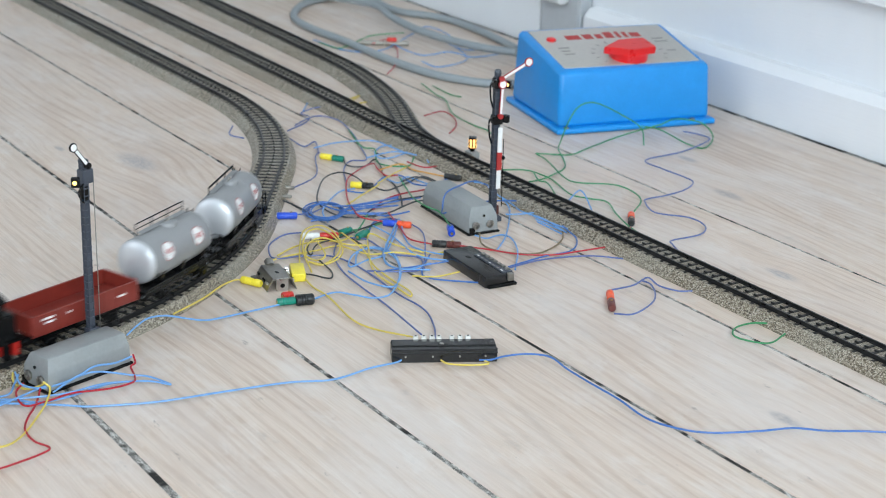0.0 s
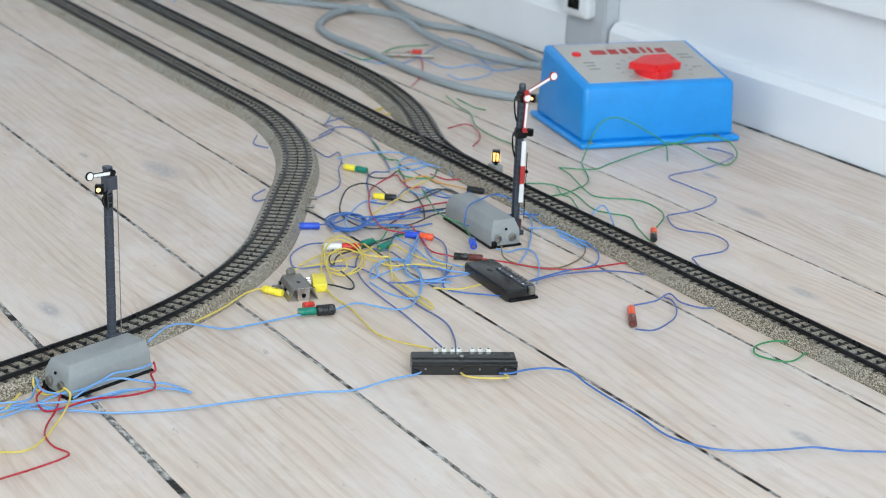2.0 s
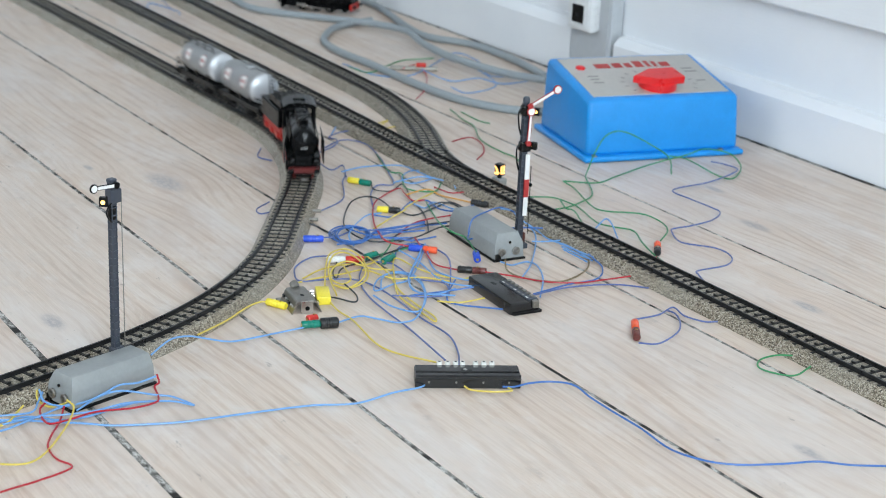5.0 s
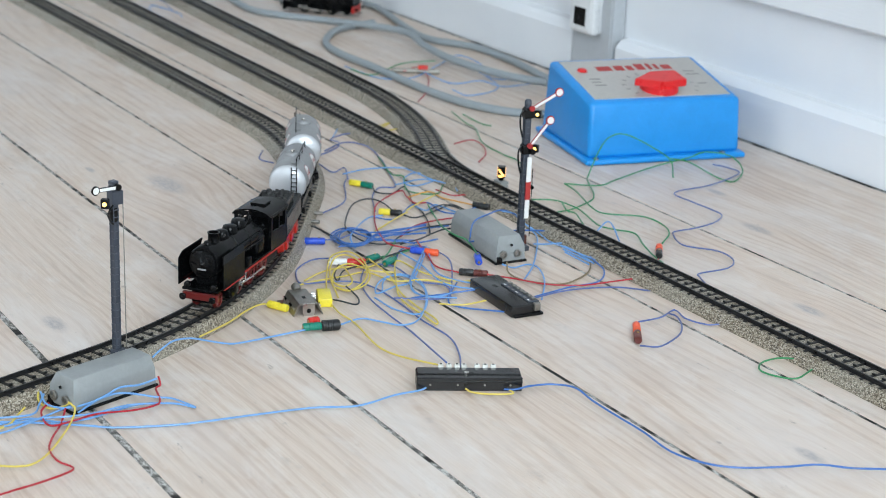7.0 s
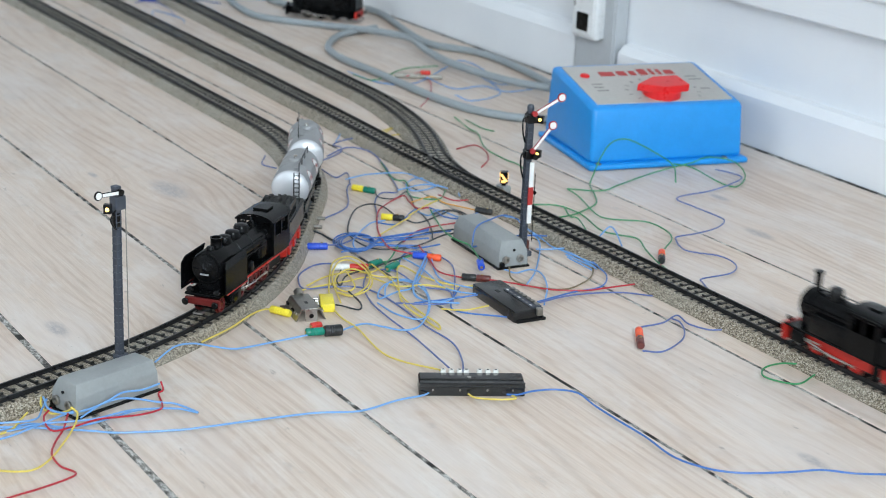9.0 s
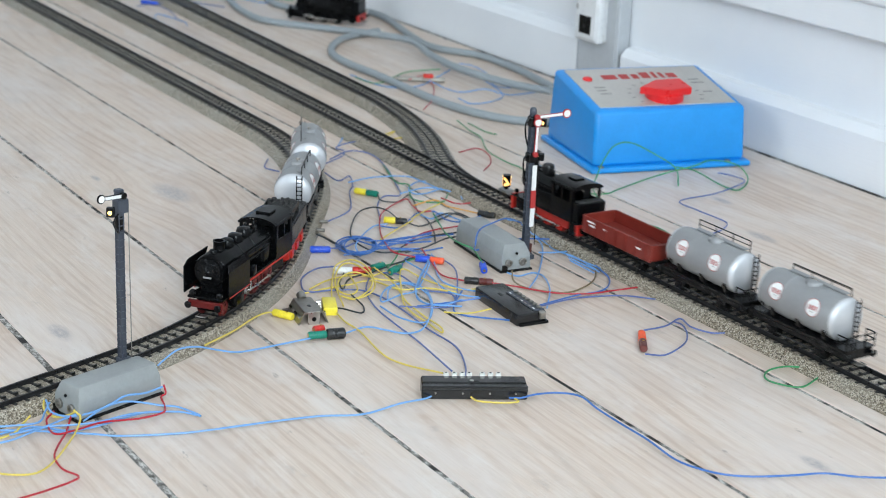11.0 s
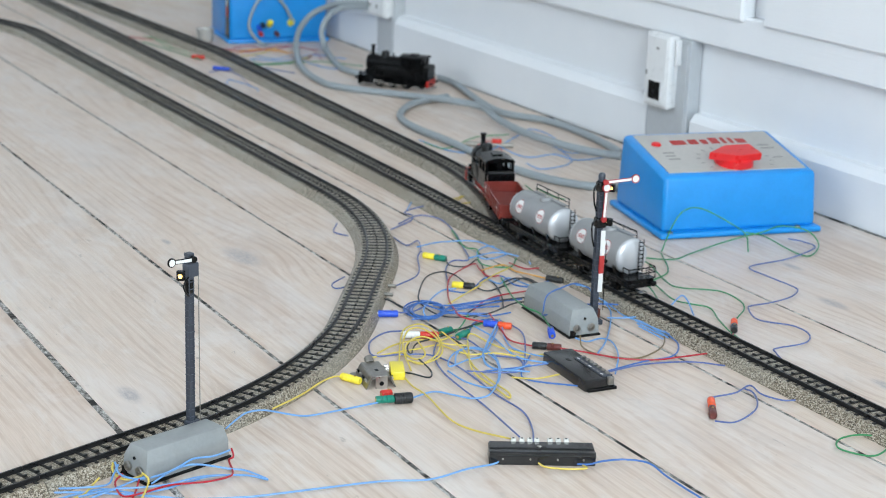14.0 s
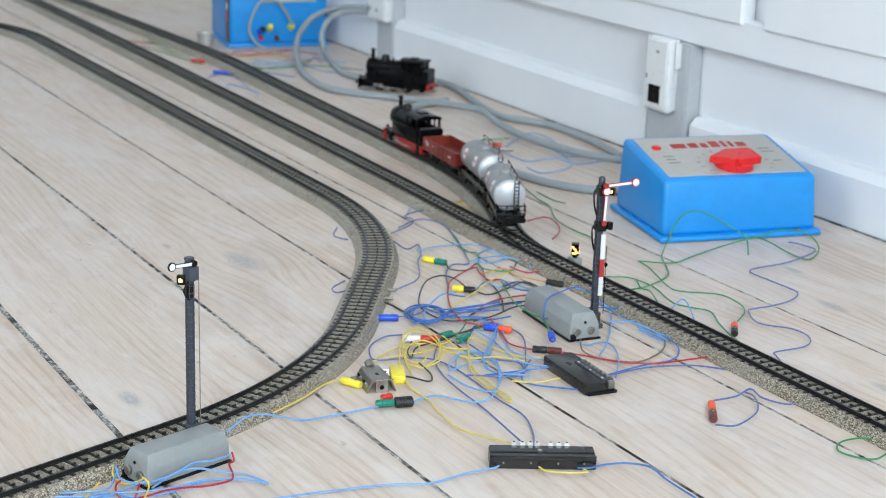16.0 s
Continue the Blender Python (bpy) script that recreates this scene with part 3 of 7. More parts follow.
    for z in (0.0320, 0.0365):
        add_rod(bm, (x1, -0.0135, z), (x1, 0.0135, z), 0.0005, 6)
        for y in (-0.0135, 0.0135):
            add_rod(bm, (x1, y, z), (px - e * 0.004, y, z), 0.0005, 6)
    for y in (-0.0135, 0.0135):
        add_rod(bm, (px - e * 0.004, y, 0.0270), (px - e * 0.004, y, 0.0365), 0.0005, 6)
    part("platform_railing", bm, MATT_BLACK, w)
    for x in (-0.024, 0.024):
        for y in (-0.0080, 0.0080):
            wheel(w, x, y, 0.0056, BLACK)
        for sg in (-1, 1):
            bm = B((x - 0.0052, x + 0.0052, sg * 0.0122 - 0.0008, sg * 0.0122 + 0.0008, 0.0165, 0.0212), (x - 0.0023, x + 0.0023, sg * 0.0132 - 0.0010, sg * 0.0132 + 0.0010, 0.0150, 0.0195), bevel=0.0004)
            part("axle_box", bm, BLACK, w)
    for sg in (-1, 1):
        bm = bmesh.new()
        add_rod(bm, (-0.019, sg * 0.0118, 0.0165), (0.019, sg * 0.0118, 0.0165), 0.0006, 6)
        part("brake_rod", bm, STUD, w)
    coupling(w, -0.046, -1)
    coupling(w, 0.046, 1)
    # round badges and small data panels on both flanks
    for sg in (-1, 1):
        for x in (sh - 0.0185, sh + 0.0185):
            bm = bmesh.new()
            n = 28
            # a disc that hugs the barrel
            def disc(bm, r0, r1, lift):
                ring0, ring1 = [], []
                for k in range(n):
                    a = 2 * math.pi * k / n
                    for rr, ring in ((r0, ring0), (r1, ring1)):
                        u, v = rr * math.cos(a), rr * math.sin(a)
                        ang = radians(20) + v / R
                        ring.append(bm.verts.new((x + u, sg * (R + lift) * math.cos(ang), Z + (R + lift) * math.sin(ang))))
                for k in range(n):
                    j = (k + 1) % n
                    bm.faces.new((ring0[k], ring0[j], ring1[j], ring1[k]))
            disc(bm, 0.0002, 0.0062, 0.00025)
            badge = part("badge", bm, WHITE, w, "white round badge with a red rim", smooth=True)
            bm = bmesh.new()
            disc(bm, 0.0062, 0.0066, 0.0003)
            part("badge_rim", bm, RED_PRINT, badge, smooth=True)
            bm = bmesh.new()
            for k in range(4):
                u0 = -0.0041 + k * 0.0021
                lo, hi = radians(20) - 0.0017 / R, radians(20) + 0.0017 / R
                rad = R + 0.0005
                vs = [bm.verts.new((x + uu, sg * rad * math.cos(a), Z + rad * math.sin(a))) for uu, a in ((u0, lo), (u0 + 0.0011, lo), (u0 + 0.0011, hi), (u0, hi))]
                bm.faces.new(vs)
            part("badge_bars", bm, RED_PRINT, badge)
        bm = bmesh.new()
        for k in range(3):
            a0 = radians(-38 + 5 * k)
            rad = R + 0.0003
            for u0 in (sh - 0.0335, sh + 0.0290):
                vs = [bm.verts.new((u0 + uu, sg * rad * math.cos(a), Z + rad * math.sin(a))) for uu, a in ((0, a0), (0.0045, a0), (0.0045, a0 + 0.05), (0, a0 + 0.05))]
                bm.faces.new(vs)
        part("data_panel", bm, MATT_BLACK, w)
    return w


def low_wagon(group):
    w = thing("low_sided_wagon", "oxide-red low-sided model wagon, empty", "model wagon", group=group)
    part("wagon_floor", B((-0.0440, 0.0440, -0.0158, 0.0158, 0.0262, 0.0290), bevel=0.0003), OXIDE, w)
    for sg in (-1, 1):
        side = part("side_board", B((-0.0445, 0.0445, sg * 0.0164 - 0.0007, sg * 0.0164 + 0.0007, 0.0250, 0.0392), bevel=0.0003), OXIDE, w)
        bm = bmesh.new()
        for k in range(7):
            x = -0.0385 + k * 0.01283
            add_box(bm, x - 0.0006, x + 0.0006, sg * 0.0174 - 0.0004, sg * 0.0174 + 0.0004, 0.0255, 0.0389)
        part("stanchions", bm, OXIDE, side)
        bm = bmesh.new()
        for x0, z0, wd in ((0.028, 0.0350, 0.010), (0.028, 0.0322, 0.007), (0.012, 0.0340, 0.0045), (-0.033, 0.0320, 0.008)):
            add_box(bm, x0, x0 + wd, sg * 0.0172 - 0.0001, sg * 0.0172 + 0.0001, z0, z0 + 0.0014)
        part("printed_marks", bm, WHITE, side)
    for x in (-0.0445, 0.0445):
        part("end_board", B((x - 0.0007, x + 0.0007, -0.0157, 0.0157, 0.0262, 0.0392), bevel=0.0003), OXIDE, w)
        part("buffer_beam", B((x * 1.03 - 0.0010, x * 1.03 + 0.0010, -0.0135, 0.0135, 0.0195, 0.0262), bevel=0.0003), BLACK, w)
    bm = B((-0.0445, 0.0445, -0.0120, -0.0105, 0.0205, 0.0262), (-0.0445, 0.0445, 0.0105, 0.0120, 0.0205, 0.0262), (-0.03, 0.03, -0.006, 0.006, 0.0195, 0.0262), bevel=0.0003)
    part("underframe", bm, BLACK, w)
    buffers(w, ((-0.0468, -1), (0.0468, 1)), 0.0228)
    for x in (-0.026, 0.026):
        for y in (-0.0080, 0.0080):
            wheel(w, x, y, 0.0056, BLACK)
        for sg in (-1, 1):
            bm = B((x - 0.0050, x + 0.0050, sg * 0.0122 - 0.0007, sg * 0.0122 + 0.0007, 0.0165, 0.0212), (x - 0.0022, x + 0.0022, sg * 0.0131 - 0.0009, sg * 0.0131 + 0.0009, 0.0150, 0.0195), bevel=0.0004)
            part("axle_box", bm, BLACK, w)
    coupling(w, -0.046, -1)
    coupling(w, 0.046, 1)
    return w


def cab_roof(x0, x1, half, z, rise, parent, material=MATT_BLACK):
    pts = [(half * math.sin(a), z + rise * (math.cos(a) - 0.25) / 0.75) for a in np.linspace(-1.318, 1.318, 15)]
    inner = [(p * 0.94, q - 0.0011) for p, q in pts[::-1]]
    bm = bmesh.new()
    add_prism(bm, pts + inner, x0, x1)
    return part("cab_roof", bm, material, parent, smooth=True)


def cab(parent, x0, x1, half, z0, z1, sill, material=MATT_BLACK, back=True):
    """Cab walls with window openings that go through."""
    t = 0.0010
    m = (x0 + x1) / 2
    for sg in (-1, 1):
        y0, y1 = sorted((sg * half, sg * (half - t)))
        bm = B((x0, x1, y0, y1, z0, sill), (x0, x0 + 0.003, y0, y1, sill, z1), (m - 0.001, m + 0.001, y0, y1, sill, z1), (x1 - 0.003, x1, y0, y1, sill, z1), (x0, x1, y0, y1, z1 - 0.0016, z1 + 0.001))
        part("cab_side", bm, material, parent)
    for xa, xb in ((x0, x0 + t), (x1 - t, x1)):
        h = half - t
        boxes = [(xa, xb, -h, h, z0, sill), (xa, xb, -h, -h + 0.002, sill, z1 + 0.001), (xa, xb, h - 0.002, h, sill, z1 + 0.001), (xa, xb, -0.003, 0.003, sill, z1 + 0.001), (xa, xb, -h, h, z1 - 0.0015, z1 + 0.002)]
        part("cab_end", B(*boxes), material, parent)


def rods(parent, xs, y, r, cyl_x, sg):
    """Coupling rod, connecting rod, crosshead guide and crank pins."""
    zc = RAIL_Z + r
    part("coupling_rod", B((min(xs) - 0.001, max(xs) + 0.001, y - 0.0006, y + 0.0006, zc - 0.0035, zc - 0.0020), bevel=0.0003), NICKEL, parent, "bright nickel coupling rod")
    bm = bmesh.new()
    add_rod(bm, (np.mean(xs), y + sg * 0.0009, zc - 0.0027), (cyl_x, y + sg * 0.0009, zc + 0.0005), 0.0008, 6)
    part("connecting_rod", bm, NICKEL, parent, "bright nickel connecting rod")
    part("crosshead_guide", B((cyl_x - 0.014, cyl_x, y + sg * 0.0009 - 0.0005, y + sg * 0.0009 + 0.0005, zc + 0.0012, zc + 0.0022)), NICKEL, parent)
    for x in xs:
        bm = bmesh.new()
        add_rod(bm, (x, y - 0.0011, zc - 0.0027), (x, y + 0.0011, zc - 0.0027), 0.0011, 8)
        part("crank_pin", bm, NICKEL, parent)


def tank_loco(label, group="", under=None, parked=False):
    w = thing("tank_locomotive", label, "model locomotive", group=group)
    under = under or LOCO_RED
    part("frame", B((-0.047, 0.047, -0.0095, 0.0095, 0.0165, 0.0255), bevel=0.0004), under, w)
    for x, d in ((0.0485, 1), (-0.0485, -1)):
        part("buffer_beam", B((x - 0.0015, x + 0.0015, -0.0145, 0.0145, 0.0140 if d > 0 else 0.0165, 0.0275 if d > 0 else 0.0262), bevel=0.0004), MATT_BLACK if parked and d > 0 else LOCO_RED, w, "" if parked and d > 0 else "red buffer beam")
    buffers(w, ((0.050, 1), (-0.050, -1)), 0.0220, 0.0112)
    part("running_board", B((-0.0495, 0.0495, -0.0148, 0.0148, 0.0258, 0.0272), bevel=0.0003), MATT_BLACK, w)
    bm = bmesh.new()
    add_lathe(bm, [(0.0104, -0.012), (0.0104, 0.0300), (0.0112, 0.0302), (0.0112, 0.0395), (0.0102, 0.0405), (0.0090, 0.0410)], 32, pose(0, 0, 0.0435, 0, 90))
    part("boiler", bm, MATT_BLACK, w, smooth=True)
    bm = bmesh.new()
    add_lathe(bm, [(0.0072, 0.0408), (0.0070, 0.0418), (0.0040, 0.0424), (0.0012, 0.0432)], 24, pose(0, 0, 0.0435, 0, 90))
    part("smokebox_door", bm, BLACK, w, smooth=True)
    part("smokebox_saddle", B((0.028, 0.040, -0.0085, 0.0085, 0.0272, 0.0360), bevel=0.001, segments=2), MATT_BLACK, w)
    for sg in (-1, 1):
        y0, y1 = sorted((sg * 0.0040, sg * 0.0145))
        tank = part("side_tank", B((-0.012, 0.0260, y0, y1, 0.0272, 0.0420), bevel=0.0010, segments=2), MATT_BLACK, w, smooth=True)
        bm = bmesh.new()
        add_rod(bm, (-0.010, sg * 0.0125, 0.0460), (0.036, sg * 0.0125, 0.0460), 0.0004, 6)
        for x in (-0.008, 0.010, 0.030):
            add_rod(bm, (x, sg * 0.0090, 0.0450), (x, sg * 0.0125, 0.0460), 0.0004, 6)
        part("handrail", bm, MATT_BLACK, w)
        part("cylinder", B((0.0285, 0.0415, sg * 0.0125 - 0.0028, sg * 0.0125 + 0.0028, 0.0165, 0.0258), bevel=0.0015, segments=3), MATT_BLACK, w, smooth=True)
        part("step", B((-0.0440, -0.0370, sg * 0.0138 - 0.0005, sg * 0.0138 + 0.0005, 0.0150, 0.0260), bevel=0.0002), MATT_BLACK, w)
        for x in (-0.017, 0.002, 0.021):
            wheel(w, x, sg * 0.0082, 0.0072, under)
        rods(w, (-0.017, 0.002, 0.021), sg * 0.0108, 0.0072, 0.0285, sg)
        bm = bmesh.new()
        add_lathe(bm, [(0.0016, 0), (0.0018, 0.0006), (0.0018, 0.0026), (0.0012, 0.0030)], 12, along((0.0465, sg * 0.0100, 0.0295), (0.060, sg * 0.0100, 0.0295)))
        part("headlamp", bm, BLACK, w, smooth=True)
    cab(w, -0.0400, -0.0110, 0.0150, 0.0272, 0.0545, 0.0430)
    cab_roof(-0.0425, -0.0080, 0.0160, 0.0545, 0.0042, w)
    part("roof_hatch", B((-0.030, -0.019, -0.005, 0.005, 0.0582, 0.0598), bevel=0.0005), MATT_BLACK, w)
    if parked:
        part("cab_interior", B((-0.0385, -0.0125, -0.0136, 0.0136, 0.0272, 0.0550), bevel=0.0008), MATT_BLACK, w)
    part("coal_bunker", B((-0.0490, -0.0405, -0.0140, 0.0140, 0.0272, 0.0440), bevel=0.0008, segments=2), MATT_BLACK, w)
    part("coal_load", B((-0.0480, -0.0412, -0.0125, 0.0125, 0.0436, 0.0452), bevel=0.0006), COAL, w)
    bm = bmesh.new()
    add_lathe(bm, [(0.0036, 0.0525), (0.0026, 0.0550), (0.0023, 0.0560), (0.0025, 0.0655), (0.0034, 0.0662), (0.0034, 0.0676), (0.0022, 0.0676)], 18, pose(0.0345, 0, 0))
    part("chimney", bm, MATT_BLACK, w, smooth=True)
    bm = bmesh.new()
    add_lathe(bm, [(0.0062, 0.0515), (0.0055, 0.0540), (0.0055, 0.0580), (0.0046, 0.0602), (0.0024, 0.0612)], 20, pose(0.0165, 0, 0))
    part("steam_dome", bm, BLACK, w, smooth=True)
    bm = bmesh.new()
    add_lathe(bm, [(0.0012, 0.0520), (0.0012, 0.0575), (0.0006, 0.0590)], 10, pose(0.004, 0.003, 0))
    part("whistle", bm, BLACK, w, smooth=True)
    coupling(w, -0.049, -1)
    coupling(w, 0.049, 1)
    w.scale = (0.99, 1.0, 1.0)
    return w


def express_loco():
    w = thing("steam_locomotive", "black model steam locomotive with red underframe and smoke deflectors", "model locomotive", group="long model train")
    part("frame", B((-0.058, 0.056, -0.0085, 0.0085, 0.0165, 0.0275), bevel=0.0004), MATT_BLACK, w)
    part("buffer_beam", B((0.0575, 0.0600, -0.0138, 0.0138, 0.0195, 0.0248), bevel=0.0004), WHEEL_RED, w, "red buffer beam")
    buffers(w, ((0.0605, 1),), 0.0225, 0.0115)
    part("front_apron", B((0.046, 0.0600, -0.0140, 0.0140, 0.0262, 0.0280), bevel=0.0004), MATT_BLACK, w)
    part("running_board", B((-0.030, 0.047, -0.0152, 0.0152, 0.0300, 0.0314), bevel=0.0003), MATT_BLACK, w)
    for sg in (-1, 1):
        part("running_board_edge", B((-0.058, 0.046, sg * 0.0153 - 0.0004, sg * 0.0153 + 0.0004, 0.0288, 0.0300)), LOCO_RED, w, "red valance strip")
    bm = bmesh.new()
    add_lathe(bm, [(0.0116, -0.028), (0.0116, -0.002), (0.0119, -0.0018), (0.0119, -0.0008), (0.0116, -0.0006), (0.0116, 0.018), (0.0119, 0.0182), (0.0119, 0.0192), (0.0116, 0.0194), (0.0116, 0.034), (0.0122, 0.0342), (0.0122, 0.0525), (0.0112, 0.0538)], 36, pose(0, 0, 0.0455, 0, 90))
    part("boiler", bm, MATT_BLACK, w, smooth=True)
    bm = bmesh.new()
    add_lathe(bm, [(0.0098, 0.0534), (0.0096, 0.0546), (0.0060, 0.0560), (0.0020, 0.0568), (0.0008, 0.0580)], 28, pose(0, 0, 0.0455, 0, 90))
    door = part("smokebox_door", bm, MATT_BLACK, w, smooth=True)
    part("hinge_strap", B((0.0552, 0.0563, -0.0090, 0.0060, 0.0447, 0.0458), bevel=0.0002), MATT_BLACK, door)
    part("number_plate", B((0.0562, 0.0568, -0.0032, 0.0032, 0.0411, 0.0424), bevel=0.0001), TANK_GREY, door, "pale grey plate bar")
    part("smokebox_saddle", B((0.028, 0.050, -0.0085, 0.0085, 0.0275, 0.0375), bevel=0.0015, segments=2), MATT_BLACK, w)
    part("firebox", B((-0.030, -0.012, -0.0125, 0.0125, 0.0310, 0.0470), bevel=0.0030, segments=3), MATT_BLACK, w, smooth=True)
    for sg in (-1, 1):
        # smoke deflector, bent in at its top
        bm = bmesh.new()
        pr = [(sg * 0.0178, 0.0288), (sg * 0.0178, 0.0482), (sg * 0.0162, 0.0532), (sg * 0.0155, 0.0529), (sg * 0.0170, 0.0480), (sg * 0.0170, 0.0288)]
        add_prism(bm, pr, 0.0230, 0.0580)
        for v in bm.verts:
            if v.co.z > 0.05 and v.co.x > 0.055:
                v.co.x -= 0.0035
        deflector = part("smoke_deflector", bm, MATT_BLACK, w)
        part("deflector_line", B((0.0230, 0.0572, sg * 0.0179 - 0.0002, sg * 0.0179 + 0.0002, 0.0286, 0.0294)), LOCO_RED, deflector, "thin red lining")
        part("cylinder", B((0.0270, 0.0420, sg * 0.0125 - 0.0032, sg * 0.0125 + 0.0032, 0.0165, 0.0270), bevel=0.0017, segments=3), MATT_BLACK, w, smooth=True)
        for x, r in ((-0.026, 0.0092), (-0.005, 0.0092), (0.016, 0.0092), (0.048, 0.0056)):
            wheel(w, x, sg * 0.0082, r, WHEEL_RED)
        rods(w, (-0.026, -0.005, 0.016), sg * 0.0110, 0.0092, 0.0270, sg)
        bm = bmesh.new()
        add_rod(bm, (0.004, sg * 0.0125, 0.0275), (0.027, sg * 0.0125, 0.0245), 0.0006, 6)
        add_rod(bm, (0.010, sg * 0.0128, 0.0290), (0.012, sg * 0.0128, 0.0200), 0.0007, 6)
        part("valve_gear", bm, NICKEL, w)
        bm = bmesh.new()
        add_rod(bm, (-0.024, sg * 0.0128, 0.0500), (0.050, sg * 0.0128, 0.0500), 0.0004, 6)
        for x in (-0.018, 0.004, 0.028):
            add_rod(bm, (x, sg * 0.0105, 0.0490), (x, sg * 0.0130, 0.0500), 0.0004, 6)
        add_rod(bm, (-0.020, sg * 0.0122, 0.0430), (0.030, sg * 0.0122, 0.0430), 0.0006, 6)
        part("boiler_pipes", bm, MATT_BLACK, w)
        part("air_pump", B((0.006, 0.013, sg * 0.0140 - 0.0020, sg * 0.0140 + 0.0020, 0.0314, 0.0390), bevel=0.0012, segments=2), MATT_BLACK, w, smooth=True)
        bm = bmesh.new()
        add_lathe(bm, [(0.0020, 0), (0.0023, 0.0008), (0.0023, 0.0030), (0.0016, 0.0034)], 14, along((0.0565, sg * 0.0105, 0.0300), (0.070, sg * 0.0105, 0.0300)))
        part("headlamp", bm, BLACK, w, smooth=True)
    cab(w, -0.0590, -0.0300, 0.0153, 0.0290, 0.0575, 0.0450)
    cab_roof(-0.0615, -0.0270, 0.0163, 0.0575, 0.0050, w)
    part("roof_hatch", B((-0.050, -0.038, -0.006, 0.006, 0.0622, 0.0638), bevel=0.0005), MATT_BLACK, w)
    for nm, x, rings in (("chimney", 0.0370, [(0.0052, 0.0560), (0.0043, 0.0580), (0.0043, 0.0628), (0.0046, 0.0632), (0.0046, 0.0638), (0.0034, 0.0638), (0.0032, 0.0600)]),
                         ("bell", 0.0470, [(0.0030, 0.0560), (0.0028, 0.0590), (0.0022, 0.0600), (0.0008, 0.0604)]),
                         ("feed_dome", 0.0240, [(0.0056, 0.0560), (0.0052, 0.0590), (0.0046, 0.0608), (0.0024, 0.0618)]),
                         ("sand_dome", 0.0100, [(0.0060, 0.0560), (0.0056, 0.0590), (0.0050, 0.0606), (0.0026, 0.0614)]),
                         ("steam_dome", -0.0045, [(0.0060, 0.0560), (0.0056, 0.0595), (0.0048, 0.0612), (0.0024, 0.0620)])):
        bm = bmesh.new()
        add_lathe(bm, rings, 20, pose(x, 0, 0))
        part(nm, bm, MATT_BLACK, w, smooth=True)
    bm = bmesh.new()
    for x, y in ((-0.016, 0.004), (-0.016, -0.004), (-0.022, 0.0)):
        add_lathe(bm, [(0.0013, 0.0550), (0.0013, 0.0600), (0.0006, 0.0612)], 10, pose(x, y, 0))
    part("safety_valves", bm, MATT_BLACK, w, smooth=True)
    coupling(w, 0.0605, 1)
    return w


def loco_tender():
    w = thing("tender", "black model coal tender with red underframe", "model tender", group="long model train")
    part("underframe", B((-0.0315, 0.0315, -0.0125, 0.0125, 0.0160, 0.0275), bevel=0.0005), LOCO_RED, w, "red tender frame")
    part("tender_body", B((-0.0320, 0.0320, -0.0150, 0.0150, 0.0275, 0.0455), bevel=0.0008, segments=2), MATT_BLACK, w)
    for sg in (-1, 1):
        bm = B((-0.010, 0.0320, sg * 0.0120 - 0.0006, sg * 0.0120 + 0.0006, 0.0455, 0.0530), bevel=0.0003)
        part("coal_board", bm, MATT_BLACK, w)
        for x in (-0.021, 0.0, 0.021):
            wheel(w, x, sg * 0.0082, 0.0060, LOCO_RED)
            part("axle_box", B((x - 0.0042, x + 0.0042, sg * 0.0132 - 0.0009, sg * 0.0132 + 0.0009, 0.0155, 0.0215), bevel=0.0005), LOCO_RED, w)
        bm = bmesh.new()
        add_rod(bm, (-0.030, sg * 0.0155, 0.0440), (0.028, sg * 0.0155, 0.0440), 0.0004, 6)
        part("handrail", bm, MATT_BLACK, w)
    part("end_board", B((-0.0106, -0.0094, -0.0120, 0.0120, 0.0455, 0.0520), bevel=0.0002), MATT_BLACK, w)
    bm = bmesh.new()
    rng = random.Random(4)
    for _ in range(130):
        x, y = rng.uniform(-0.008, 0.031), rng.uniform(-0.0108, 0.0108)
        r = rng.uniform(0.0009, 0.0021)
        m = Matrix.Translation((x, y, 0.0505 + 0.0028 * math.cos(y / 0.008) + rng.uniform(-0.001, 0.001))) @ Euler([rng.uniform(0, 3) for _ in range(3)]).to_matrix().to_4x4()
        add_box(bm, -r, r, -r * 0.8, r * 0.8, -r * 0.7, r * 0.7, m)
    add_box(bm, -0.0094, 0.0315, -0.0114, 0.0114, 0.0456, 0.0505)
    part("coal_load", bm, COAL, w)
    part("water_hatch", B((-0.026, -0.016, -0.006, 0.006, 0.0455, 0.0475), bevel=0.0008), MATT_BLACK, w)
    buffers(w, ((-0.0320, -1),), 0.0225, 0.0112)
    coupling(w, -0.031, -1)
    part("drawbar", B((0.031, 0.040, -0.0025, 0.0025, 0.0165, 0.0185), bevel=0.0003), STEEL, w)
    return w


SHORT, LONG = "short model train", "long model train"
A_LOCO = tank_loco("black model tank locomotive with red frame and chimney", SHORT)
A_LOW = low_wagon(SHORT)
A_TANK1 = tank_wagon(SHORT, -1, -1, True)
A_TANK2 = tank_wagon(SHORT, -1, -1, False)
B_LOCO, B_TENDER = express_loco(), loco_tender()
B_TANK1 = tank_wagon(LONG, 1, 1, False)
B_TANK2 = tank_wagon(LONG, -1, -1, True)

